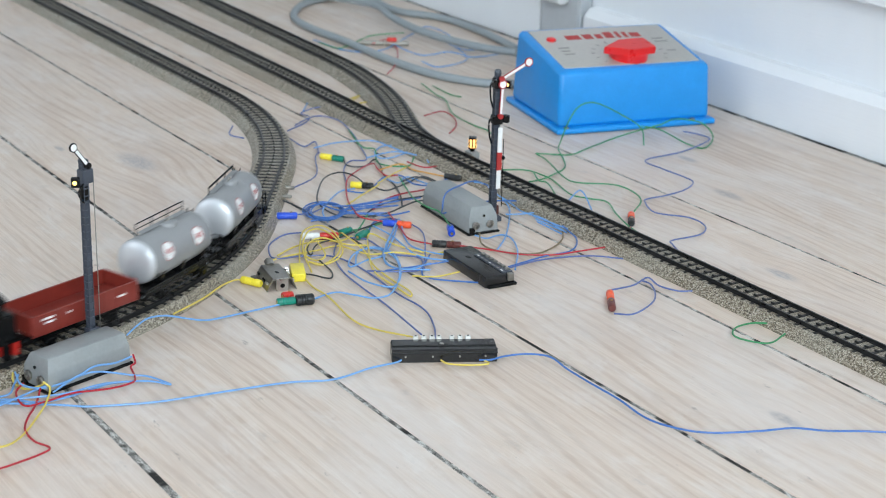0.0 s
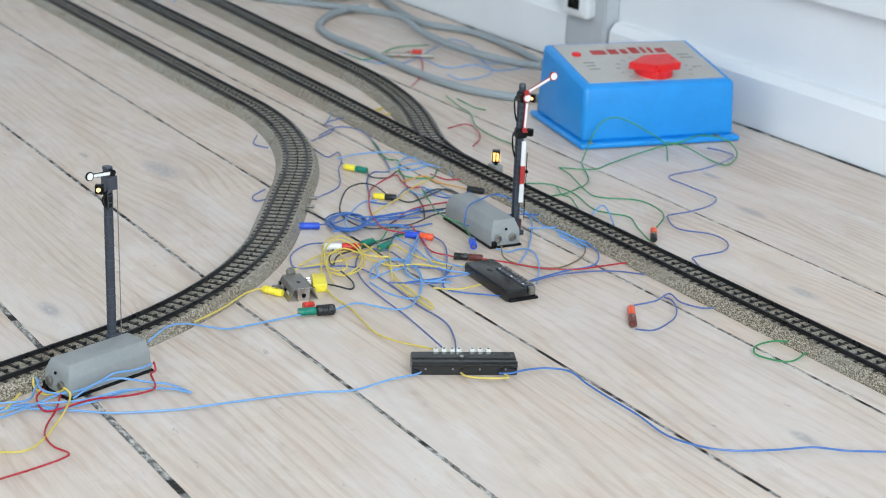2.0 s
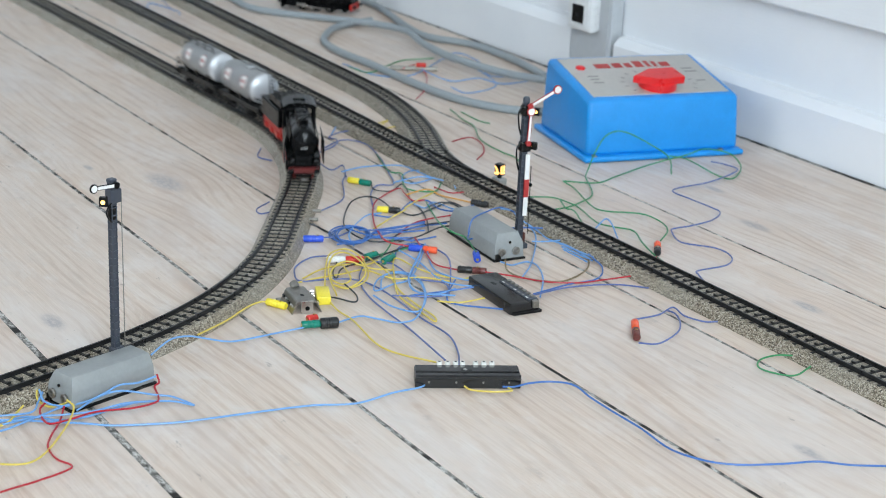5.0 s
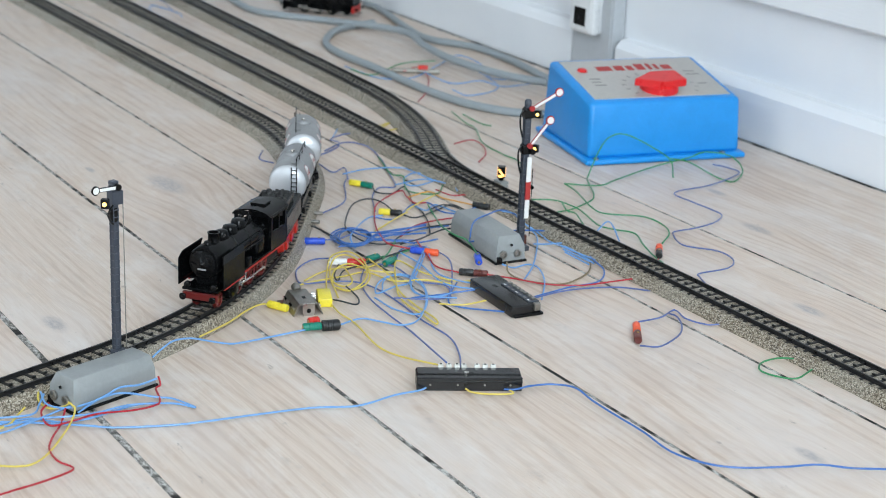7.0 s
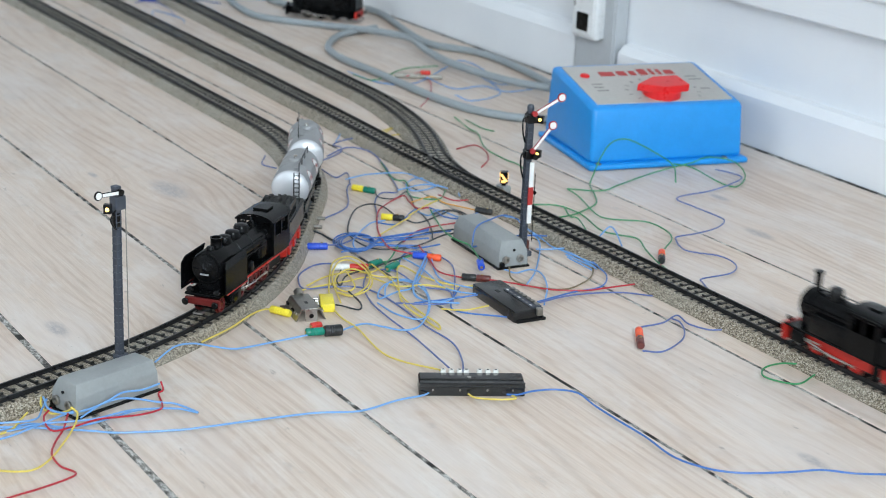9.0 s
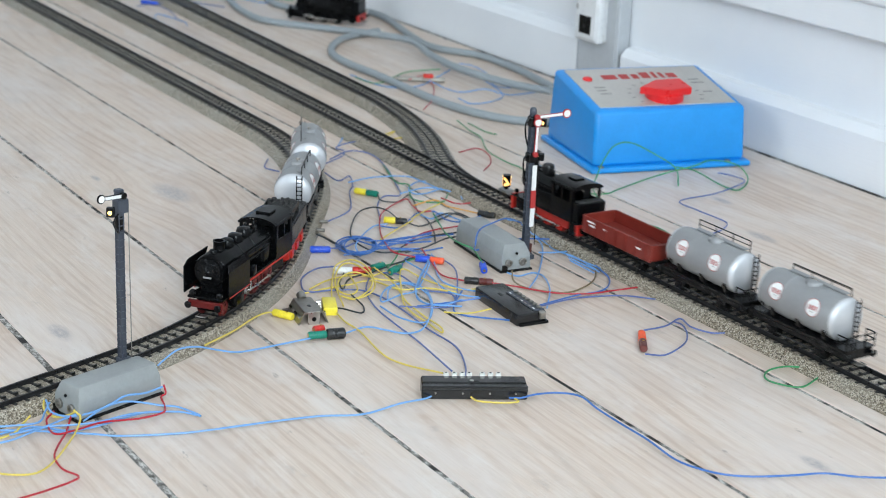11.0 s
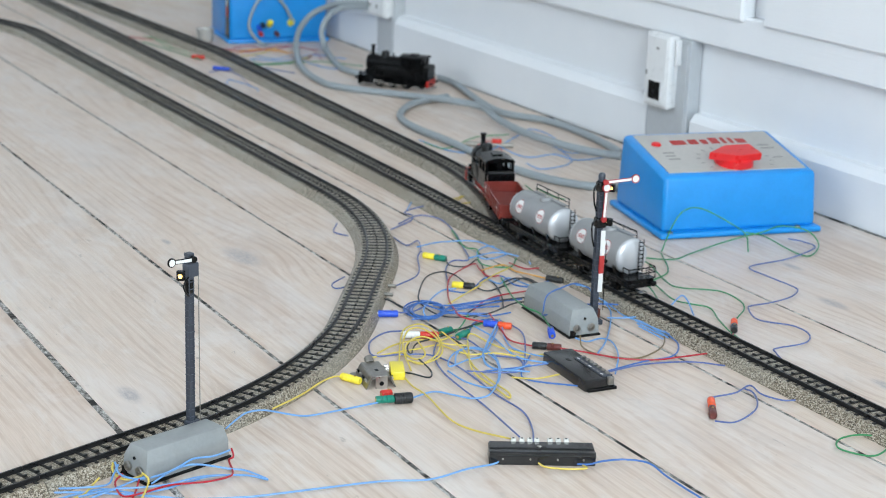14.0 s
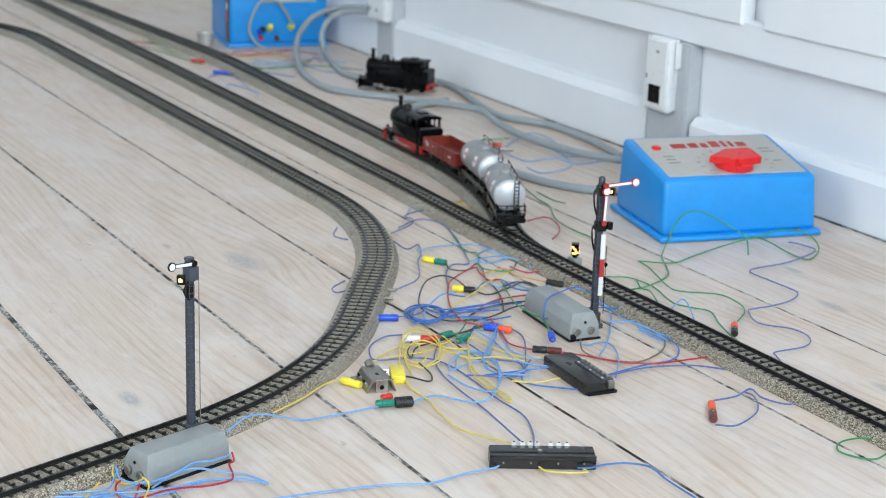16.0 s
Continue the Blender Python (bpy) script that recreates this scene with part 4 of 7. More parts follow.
# ---------------------------------------------------------------- the transformer and the far control box
def transformer():
    w = thing("transformer", "blue metal railway transformer with silver top plate and red knob", "transformer", pose(-1.2851, 1.0572, 0, 0, 0, 77.0))
    bm = B((-0.0872, 0.0872, -0.0672, 0.0672, 0.0004, 0.0062), bevel=0.0022, segments=3)
    base = part("base_flange", bm, BLUE, w, smooth=True)
    for x in (-0.076, 0.062):
        bm = bmesh.new()
        add_lathe(bm, [(0.0030, 0.0060), (0.0030, 0.0070), (0.0018, 0.0078)], 14, pose(x, -0.0635, 0))
        part("flange_screw", bm, STEEL, base, smooth=True)
    # sloping hood
    bm = bmesh.new()
    vs = [bm.verts.new(c) for c in ((-0.0832, -0.0605, 0.0055), (0.0832, -0.0605, 0.0055), (0.0832, 0.0605, 0.0055), (-0.0832, 0.0605, 0.0055), (-0.0818, -0.0550, 0.0600), (0.0818, -0.0550, 0.0600), (0.0818, 0.0550, 0.0785), (-0.0818, 0.0550, 0.0785))]
    for q in ((3, 2, 1, 0), (4, 5, 6, 7), (0, 1, 5, 4), (1, 2, 6, 5), (2, 3, 7, 6), (3, 0, 4, 7)):
        bm.faces.new([vs[i] for i in q])
    bmesh.ops.bevel(bm, geom=bm.edges[:], offset=0.0048, segments=4, profile=0.5, affect="EDGES")
    part("hood", bm, BLUE, w, smooth=True)
    slope = math.degrees(math.atan2(0.0185, 0.110))
    top = pose(0, 0.0, 0.06925, slope)
    plate = part("top_plate", B((-0.0735, 0.0745, -0.0470, 0.0490, -0.0005, 0.0008), bevel=0.0003), SILVER_PLATE, w, "worn silver scale plate", at=top)
    # heading as plain bars of its colour
    x = -0.041
    for wd, tall in ((0.0160, 0), (0.0100, 0.2), (0.0070, 0), (0.0095, 1), (0.0042, 1), (0.0042, 0.6), (0.0105, 0)):
        part("heading_bar", B((x, x + wd, 0.0205, 0.0315 + 0.004 * tall, 0.0007, 0.0011), bevel=0.0001), RED_PRINT, plate)
        x += wd + 0.0036
    bm = bmesh.new()
    add_lathe(bm, [(0.0050, 0.0007), (0.0050, 0.0020), (0.0036, 0.0030)], 20, pose(-0.0585, 0.0225, 0))
    part("pilot_lamp", bm, RED_PLASTIC, plate, smooth=True)
    bm = bmesh.new()
    for k in range(13):
        a = radians(-30 + 20 * k)
        m = pose(0.009 + 0.038 * math.cos(a), -0.021 + 0.032 * math.sin(a), 0.0009, 0, 0, math.degrees(a))
        add_box(bm, -0.0022, 0.0022, -0.0006, 0.0006, -0.0002, 0.0002, m)
    for x, y, wd in ((-0.060, 0.000, 0.012), (-0.060, -0.008, 0.010), (-0.060, -0.016, 0.012), (0.050, 0.012, 0.012), (0.050, 0.004, 0.014), (0.052, -0.020, 0.010)):
        add_box(bm, x, x + wd, y, y + 0.0022, 0.0007, 0.0011)
    part("scale_marks", bm, DARK_PRINT, plate)
    # knob: round skirt with a raised arrow-shaped grip
    bm = bmesh.new()
    add_lathe(bm, [(0.0195, 0.0008), (0.0195, 0.0024), (0.0188, 0.0080), (0.0176, 0.0088), (0.0100, 0.0090)], 36, pose(0.004, -0.0280, 0))
    knob = part("control_knob", bm, RED_PLASTIC, plate, "red rotary control knob", smooth=True)
    bm = bmesh.new()
    add_prism(bm, [(-0.0310, 0.0), (-0.0060, 0.0140), (0.0220, 0.0125), (0.0220, -0.0125), (-0.0060, -0.0140)], 0.0075, 0.0150, "z")
    bmesh.ops.bevel(bm, geom=bm.edges[:], offset=0.0006, segments=2, affect="EDGES")
    bmesh.ops.transform(bm, matrix=pose(0.004, -0.0300, 0, 0, 0, 6), verts=bm.verts)
    part("knob_grip", bm, RED_PLASTIC, knob, smooth=True)


FAR_BOX = pose(-2.4645, 1.0812, 0, 0, 0, 81.0)


def far_box():
    w = thing("control_box", "blue model railway control box with wired sockets on its side", "control box", FAR_BOX)
    part("base_flange", B((-0.0825, 0.0825, -0.068, 0.068, 0.0, 0.006), bevel=0.002, segments=2), BLUE, w, smooth=True)
    part("hood", B((-0.0785, 0.0785, -0.0655, 0.0655, 0.005, 0.105), bevel=0.005, segments=3), BLUE, w, smooth=True)
    part("side_plate", B((-0.0798, -0.0780, -0.0600, -0.0380, 0.007, 0.098), bevel=0.0006), STRIP_BLACK, w, "black plate on the box's narrow side")
    for z0, z1, m in ((0.040, 0.056, "red"), (0.058, 0.068, "white"), (0.070, 0.086, "red")):
        part("side_mark", B((-0.0804, -0.0797, -0.0520, -0.0460, z0, z1)), PLUG[m], w)
    for x, z, m in ((-0.0162, 0.028, "yellow"), (-0.0275, 0.030, "black"), (-0.0330, 0.026, "blue"), (-0.0310, 0.017, "red"), (0.0180, 0.029, "yellow"), (-0.005, 0.016, "brown")):
        bm = bmesh.new()
        big = 1.25 if m == "yellow" else 0.9
        add_lathe(bm, [(0.0036 * big, 0), (0.0042 * big, 0.003), (0.0040 * big, 0.011), (0.0028 * big, 0.015)], 12, along((x, -0.064, z), (x, -0.100, z + (0.02 if m == "yellow" else -0.006))))
        part("socket_plug", bm, PLUG[m], w, smooth=True)
    part("data_plate", B((-0.030, 0.060, -0.0668, -0.0645, 0.070, 0.096), bevel=0.0003), SILVER_PLATE, w)
    tagged(part("glass_jar", glass_jar(), SILVER_PLATE, smooth=True, at=pose(-2.448, 0.966, 0)), "small clear grey plastic cup beside the track", "cup")


def glass_jar():
    bm = bmesh.new()
    add_lathe(bm, [(0.010, 0.0), (0.012, 0.002), (0.014, 0.020), (0.0135, 0.020), (0.0115, 0.003), (0.002, 0.002)], 20)
    return bm


transformer()
far_box()


# ---------------------------------------------------------------- semaphore signals
def drive_box(name_at, length, width, height, label, group):
    """The moulded drive housing of a signal: hip-roofed box on a thin black base plate, with contact sleeves at one end."""
    w = thing("signal_drive", label, "signal drive", name_at, group)
    part("base_plate", B((-length / 2 - 0.001, length / 2 + 0.001, -width / 2 - 0.001, width / 2 + 0.001, 0.0, 0.0016), bevel=0.0003), BLACK, w)
    bm = bmesh.new()
    pr = [(-width / 2, 0.0016), (width / 2, 0.0016), (width / 2 * 0.94, height * 0.62), (width / 2 * 0.70, height), (-width / 2 * 0.70, height), (-width / 2 * 0.94, height * 0.62)]
    add_prism(bm, pr, -length / 2, length / 2)
    for v in bm.verts:
        if v.co.z > height * 0.9:
            v.co.x *= 0.89 if v.co.x < 0 else 0.95
        elif v.co.z > 0.003 and v.co.x < 0:
            v.co.x *= 0.985
    bmesh.ops.bevel(bm, geom=bm.edges[:], offset=0.0010, segments=2, profile=0.5, affect="EDGES")
    housing = part("housing", bm, GREY_BOX, w, smooth=True)
    for y in (-width * 0.22, width * 0.26):
        bm = bmesh.new()
        add_lathe(bm, [(0.0032, 0), (0.0034, 0.0014), (0.0029, 0.0019), (0.0016, 0.0019), (0.0013, 0.0006)], 16, along((-length / 2 + 0.0006, y, height * 0.34), (-length, y, height * 0.34)))
        part("contact_sleeve", bm, STEEL, housing, smooth=True)
    bm = bmesh.new()
    add_lathe(bm, [(0.0011, 0), (0.0011, 0.0007)], 10, along((-length / 2 + 0.0004, 0, height * 0.68), (-length, 0, height * 0.68)))
    part("vent_hole", bm, BLACK, housing)
    part("cable_notch", B((-length / 2 - 0.0012, -length / 2 + 0.003, width * 0.30, width * 0.47, 0.0016, 0.0062), bevel=0.0004), BLACK, housing)
    return w


def mast(w, z0, z1, half, material):
    """A slim lattice mast: four corner angles and crossed braces, filled by a web."""
    bm = B((-half * 0.74, half * 0.74, -half * 0.74, half * 0.74, z0, z1), bevel=0.0)
    for sx in (-1, 1):
        for sy in (-1, 1):
            x0, x1 = sorted((sx * half, sx * (half - 0.0007)))
            y0, y1 = sorted((sy * half, sy * (half - 0.0007)))
            add_box(bm, x0, x1, y0, y1, z0, z1)
    n = int((z1 - z0) / 0.0048)
    for k in range(n):
        z = z0 + (k + 0.5) * (z1 - z0) / n
        add_box(bm, -half * 1.06, half * 1.06, -half * 1.06, half * 1.06, z - 0.00035, z + 0.00035)
    return part("mast", bm, material, w)


def arm_blade(name, parent, pivot, length, disc, blade, rim, face, label):
    """A semaphore arm that lies along +y from its pivot and faces +x."""
    arm = part(name, B((-0.0004, 0.0004, -0.002, length - disc, -0.0015, 0.0015), bevel=0.0002), rim, parent, label, at=pivot)
    bm = bmesh.new()
    add_lathe(bm, [(disc, -0.0005), (disc, 0.0005)], 20, pose(0, length, 0, 0, 90))
    part("disc_rim", bm, rim, arm)
    bm = bmesh.new()
    add_lathe(bm, [(disc * 0.76, -0.0008), (disc * 0.76, 0.0008)], 20, pose(0, length, 0, 0, 90))
    part("disc_face", bm, face, arm)
    part("arm_face", B((-0.0007, 0.0007, 0.0015, length - disc * 1.05, -0.0010, 0.0010)), blade, arm)
    bm = bmesh.new()
    add_lathe(bm, [(0.0022, -0.0012), (0.0022, 0.0012)], 14, pose(0, 0, 0, 0, 90))
    part("pivot_boss", bm, rim, arm)
    return arm


def lamp_head(w, at, label):
    """A small lantern on the mast with a lit lens."""
    bm = B((-0.0022, 0.0016, -0.0026, 0.0026, -0.0032, 0.0032), bevel=0.0006, segments=2)
    case = part("lantern", bm, BLACK, w, at=at)
    bm = bmesh.new()
    add_lathe(bm, [(0.0014, 0.0), (0.0013, 0.0008), (0.0007, 0.0012)], 14, pose(0.0014, 0, 0, 0, 90))
    part("lens", bm, LAMP_YELLOW, case, label, smooth=True)
    return case


SIGNALS = "semaphore signals beside the tracks"
L_BOX = drive_box(pose(-0.9385, 0.3485, 0, 0, 0, 106.6), 0.066, 0.026, 0.0215, "grey moulded signal drive box with wires at its end", "signal drive boxes")
R_BOX = drive_box(pose(-1.0770, 0.7345, 0, 0, 0, 175.5), 0.080, 0.0275, 0.0225, "grey moulded signal drive box among tangled wires", "signal drive boxes")


def left_signal():
    w = thing("semaphore_signal", "dark grey semaphore signal with one arm and a lit lamp", "signal", pose(-0.9570, 0.3655, 0, 0, 0, 18.6), SIGNALS)
    part("foot", B((-0.005, 0.008, -0.0050, 0.0058, 0.0090, 0.0112), bevel=0.0005), DARK_GREY, w)
    part("socket", B((-0.0032, 0.0032, -0.0033, 0.0050, 0.0108, 0.0215), bevel=0.0006), DARK_GREY, w)
    mast(w, 0.012, 0.134, 0.0021, DARK_GREY)
    part("mast_cap", B((-0.0026, 0.0026, -0.0026, 0.0026, 0.1335, 0.1360), bevel=0.0006), DARK_GREY, w)
    part("arm_bearing", B((-0.0034, 0.0034, -0.0032, 0.0055, 0.1200, 0.1295), bevel=0.0010, segments=2), DARK_GREY, w)
    part("counterweight", B((-0.002, 0.002, -0.0030, 0.0030, 0.1085, 0.1185), bevel=0.0012, segments=2), BLACK, w)
    bm = bmesh.new()
    add_rod(bm, (0.001, 0.0072, 0.012), (0.001, 0.0066, 0.128), 0.00035, 6)
    part("pull_wire", bm, STEEL, w)
    bm = bmesh.new()
    add_tube(bm, spline([(0.003, -0.003, 0.121), (0.004, -0.008, 0.116), (0.004, -0.005, 0.110), (0.002, -0.002, 0.108)]), 0.0006)
    part("lamp_lead", bm, BLACK, w)
    lamp_head(w, pose(0.001, -0.0078, 0.1225, 0, 0, -52), "small lit yellow lens")
    arm_home = pose(0.0044, 0.0, 0.1325, 0, 0, 0) @ pose(0, 0, 0, 0, 0, 180)
    arm = arm_blade("signal_arm", w, arm_home, 0.0178, 0.0030, WHITE, BLACK, WHITE, "black and white signal arm with a round end")
    return arm, arm_home


def right_signal():
    w = thing("semaphore_signal", "dark semaphore signal with two red-white arms and striped board", "signal", pose(-1.0620, 0.7570, 0, 0, 0, -8), SIGNALS)
    part("foot", B((-0.006, 0.006, -0.0060, 0.0060, 0.0, 0.0042), bevel=0.0006), DARK_GREY, w)
    part("foot_tongue", B((-0.020, -0.005, -0.0005, 0.0090, 0.0, 0.0100), bevel=0.0006), plain("brown_moulding", (0.11, 0.03, 0.018), 0.45), w)
    mast(w, 0.003, 0.1215, 0.0025, DARK_GREY)
    bm = bmesh.new()
    add_lathe(bm, [(0.0024, 0.1215), (0.0029, 0.1230), (0.0029, 0.1260), (0.0020, 0.1275)], 14)
    part("mast_cap", bm, DARK_GREY, w, smooth=True)
    part("stripe_board", B((0.0030, 0.0040, 0.0006, 0.0044, 0.028, 0.080), bevel=0.0001), WHITE, w, "white board with red band")
    part("stripe_band", B((0.0028, 0.0043, 0.0004, 0.0046, 0.044, 0.059)), RED_PRINT, w, "red band")
    bm = bmesh.new()
    add_rod(bm, (0.003, 0.0065, 0.012), (0.003, 0.0062, 0.070), 0.00035, 6)
    add_lathe(bm, [(0.0016, -0.001), (0.0016, 0.001)], 10, pose(0.003, 0.0062, 0.054, 0, 90))
    part("pull_wire", bm, BLACK, w)
    for z in (0.1165, 0.0865):
        part("arm_bearing", B((-0.003, 0.0046, -0.0040, 0.0045, z - 0.004, z + 0.004), bevel=0.0010, segments=2), BLACK, w)
        bm = bmesh.new()
        add_tube(bm, spline([(0.001, -0.0040, z + 0.003), (0.001, -0.0068, z - 0.002), (0.001, -0.0062, z - 0.012), (0.001, -0.0040, z - 0.020)]), 0.0007)
        part("lamp_lead", bm, BLACK, w)
    lamp_head(w, pose(0.002, 0.0085, 0.1150, 0, 0, -48), "small lit yellow lens")
    lamp_head(w, pose(0.002, 0.0080, 0.0865, 0, 0, -48), "small lit yellow lens")
    out = []
    for z in (0.1210, 0.0900):
        home = pose(0.0056, 0.001, z)
        arm = arm_blade("signal_arm", w, home, 0.0265, 0.0038, WHITE, ARM_RED, WHITE, "red-edged white signal arm with a round end")
        out.append((arm, home))
    bm = bmesh.new()
    add_lathe(bm, [(0.0025, 0.0), (0.0025, 0.0008)], 16, pose(0.0006, -0.0022, -0.0052, 0, 90))
    part("lamp_shutter", bm, BLACK, out[1][0], "round black lamp shutter")
    return out


L_ARM = left_signal()
R_ARMS = right_signal()


def turnout_lantern():
    w = thing("turnout_lantern", "small lit turnout lantern with glowing markings on a black base", "signal lamp", pose(-1.2120, 0.8385, 0))
    part("lantern_base", B((-0.006, 0.006, -0.0045, 0.0045, 0.0, 0.0085), bevel=0.0006), GREY_BOX, w)
    bm = bmesh.new()
    add_lathe(bm, [(0.0022, 0.008), (0.0022, 0.0105), (0.0015, 0.0110)], 12)
    part("lantern_post", bm, BLACK, w)
    head = part("lantern_head", B((-0.0036, 0.0036, -0.0036, 0.0036, -0.0055, 0.0055), bevel=0.0005), BLACK, w, at=pose(0, 0, 0.0165, 0, 0, -35))
    for a in (0, 180):
        bm = B((0.0034, 0.0039, -0.0024, -0.0006, -0.0040, 0.0040), (0.0034, 0.0039, 0.0006, 0.0024, -0.0040, 0.0040))
        part("lit_bars", bm, LAMP_WARM, head, "glowing warm bars", at=pose(0, 0, 0, 0, 0, a))
    for a in (90, 270):
        bm = bmesh.new()
        add_box(bm, 0.0034, 0.0039, -0.0009, 0.0009, -0.0040, 0.0042, pose(0, 0, 0, 38))
        add_box(bm, 0.0034, 0.0039, -0.0026, 0.0010, -0.0044, -0.0022)
        part("lit_arrow", bm, LAMP_WARM, head, "glowing warm arrow", at=pose(0, 0, 0, 0, 0, a))
    return head


LANTERN = turnout_lantern()


# ---------------------------------------------------------------- small electrical parts on the floor
def distribution_strip():
    w = thing("distribution_strip", "black plastic wire distribution strip with metal sockets along its back", "terminal strip", pose(-0.8445, 0.5670, 0, 0, 0, 62.6))
    part("body", B((-0.0350, 0.0350, -0.0085, 0.0085, 0.0, 0.0090), bevel=0.0006), STRIP_BLACK, w)
    part("front_rib", B((-0.0352, 0.0352, -0.0090, -0.0076, 0.0064, 0.0074), bevel=0.0003), STRIP_BLACK, w)
    part("edge_rib", B((-0.0352, 0.0352, -0.0089, -0.0070, 0.0088, 0.0097), bevel=0.0004), STRIP_BLACK, w)
    part("raised_back", B((-0.0345, 0.0345, -0.0020, 0.0085, 0.0088, 0.0098), bevel=0.0004), STRIP_BLACK, w)
    bm = bmesh.new()
    add_lathe(bm, [(0.0016, 0.0095), (0.0016, 0.0104), (0.0010, 0.0108)], 12, pose(-0.0016, -0.0002, 0))
    part("fixing_screw", bm, NICKEL, w, smooth=True)
    part("screw_slot", B((-0.0040, 0.0030, -0.0007, 0.0007, 0.0096, 0.0100)), BLACK, w)
    for x in (-0.0180, -0.0125, -0.0071, -0.0025, 0.0063, 0.0118, 0.0172):
        bm = bmesh.new()
        add_prism(bm, [(x - 0.0021, 0.0066), (x + 0.0021, 0.0066), (x + 0.0017, 0.0116), (x - 0.0017, 0.0116)], 0.0082, 0.0112, "y")
        bmesh.ops.bevel(bm, geom=bm.edges[:], offset=0.0003, segments=1, affect="EDGES")
        lug = part("socket_lug", bm, LUG, w, "bright tinned socket lug")
        part("lug_gap", B((x - 0.0007, x + 0.0007, 0.0092, 0.0104, 0.0110, 0.0118)), BLACK, lug)
    for x in (-0.026, -0.008, 0.010, 0.027):
        bm = bmesh.new()
        add_lathe(bm, [(0.0007, 0), (0.0007, 0.0008)], 10, along((x, -0.0083, 0.0045), (x, -0.0100, 0.0045)))
        part("front_socket", bm, STEEL, w)


def switch_box():
    w = thing("switch_box", "flat black signal switch box with a row of worn keys", "switch box", pose(-0.9660, 0.6775, 0, 0, 0, -4.5))
    part("body", B((-0.0330, 0.0330, -0.0125, 0.0125, 0.0, 0.0095), bevel=0.0014, segments=2), STRIP_BLACK, w, smooth=True)
    part("foot_plate", B((-0.0290, 0.0345, -0.0105, 0.0140, 0.0, 0.0022), bevel=0.0004), BLACK, w)
    part("key_rail", B((-0.0120, 0.0310, 0.0030, 0.0118, 0.0094, 0.0104), bevel=0.0003), DARK_GREY, w)
    for k in range(7):
        x = -0.0080 + 0.0058 * k
        part("switch_key", B((x - 0.0016, x + 0.0016, 0.0075, 0.0108, 0.0102, 0.0118), bevel=0.0004), STEEL, w)
        part("key_mark", B((x - 0.0014, x + 0.0014, 0.0040, 0.0052, 0.0103, 0.0106)), STEEL if k % 3 else WHITE, w)
    part("label_bar", B((-0.0130, -0.0080, -0.0040, -0.0015, 0.0094, 0.0097)), MATT_BLACK, w)
    part("terminal", B((0.0310, 0.0352, 0.0060, 0.0110, 0.0040, 0.0098), bevel=0.0006), STEEL, w)


def connector_bracket():
    w = thing("plug_bracket", "worn metal socket bracket with a yellow plug block", "connector", pose(-1.0180, 0.5335, 0, 0, 0, -11))
    bm = bmesh.new()
    add_prism(bm, [(-0.0115, 0.0), (-0.0076, 0.0084), (-0.0066, 0.0094), (0.0066, 0.0094), (0.0076, 0.0084), (0.0115, 0.0), (0.0105, 0.0), (0.0068, 0.0080), (-0.0068, 0.0080), (-0.0105, 0.0)], -0.0170, 0.0140)
    part("bracket_shell", bm, STEEL, w, "dull bent sheet steel")
    for k in range(4):
        for sg in (-1, 1):
            x = -0.0130 + 0.0070 * k
            m = pose(x, sg * 0.0098, 0.0045, sg * -23)
            bm = bmesh.new()
            add_box(bm, -0.0016, 0.0016, -0.0007, 0.0007, -0.0013, 0.0013, m)
            part("punched_lug", bm, NICKEL if k % 2 else BLACK, w)
    part("end_tab", B((0.0141, 0.0152, -0.0046, 0.0046, 0.0, 0.0098), bevel=0.0003), NICKEL, w)
    bm = bmesh.new()
    add_lathe(bm, [(0.0017, 0), (0.0017, 0.0007)], 14, along((0.0148, 0.0, 0.0042), (0.02, 0.0, 0.0042)))
    part("tab_hole", bm, BLACK, w)
    for sg in (-1, 1):
        part("side_lug", B((-0.0190, -0.0120, sg * 0.0110 - 0.0035, sg * 0.0110 + 0.0035, 0.0, 0.0014), bevel=0.0004), STEEL, w)
    part("slot", B((-0.001, 0.003, -0.0012, 0.0012, 0.0093, 0.0096)), BLACK, w)
    bm = bmesh.new()
    add_lathe(bm, [(0.0030, 0), (0.0034, 0.0012), (0.0034, 0.0055), (0.0026, 0.0062)], 16, along((-0.0160, 0.0, 0.0085), (-0.024, 0.0, 0.0120)))
    part("rear_socket", bm, STEEL, w, smooth=True)
    blk = thing("plug_block", "bright yellow plastic multi-plug block beside the bracket", "plug", pose(-1.0240, 0.5540, 0, 0, 0, -24))
    part("body", B((-0.0120, 0.0115, -0.0050, 0.0056, 0.0, 0.0066), bevel=0.0009, segments=2), PLUG["yellow"], blk, smooth=True)
    for k in range(3):
        bm = bmesh.new()
        add_lathe(bm, [(0.0014, 0), (0.0014, 0.0030)], 10, along((-0.009 + 0.005 * k, -0.0060, 0.0035), (-0.009 + 0.005 * k, -0.012, 0.0035)))
        part("contact_pin", bm, NICKEL, blk)


distribution_strip()
switch_box()
connector_bracket()


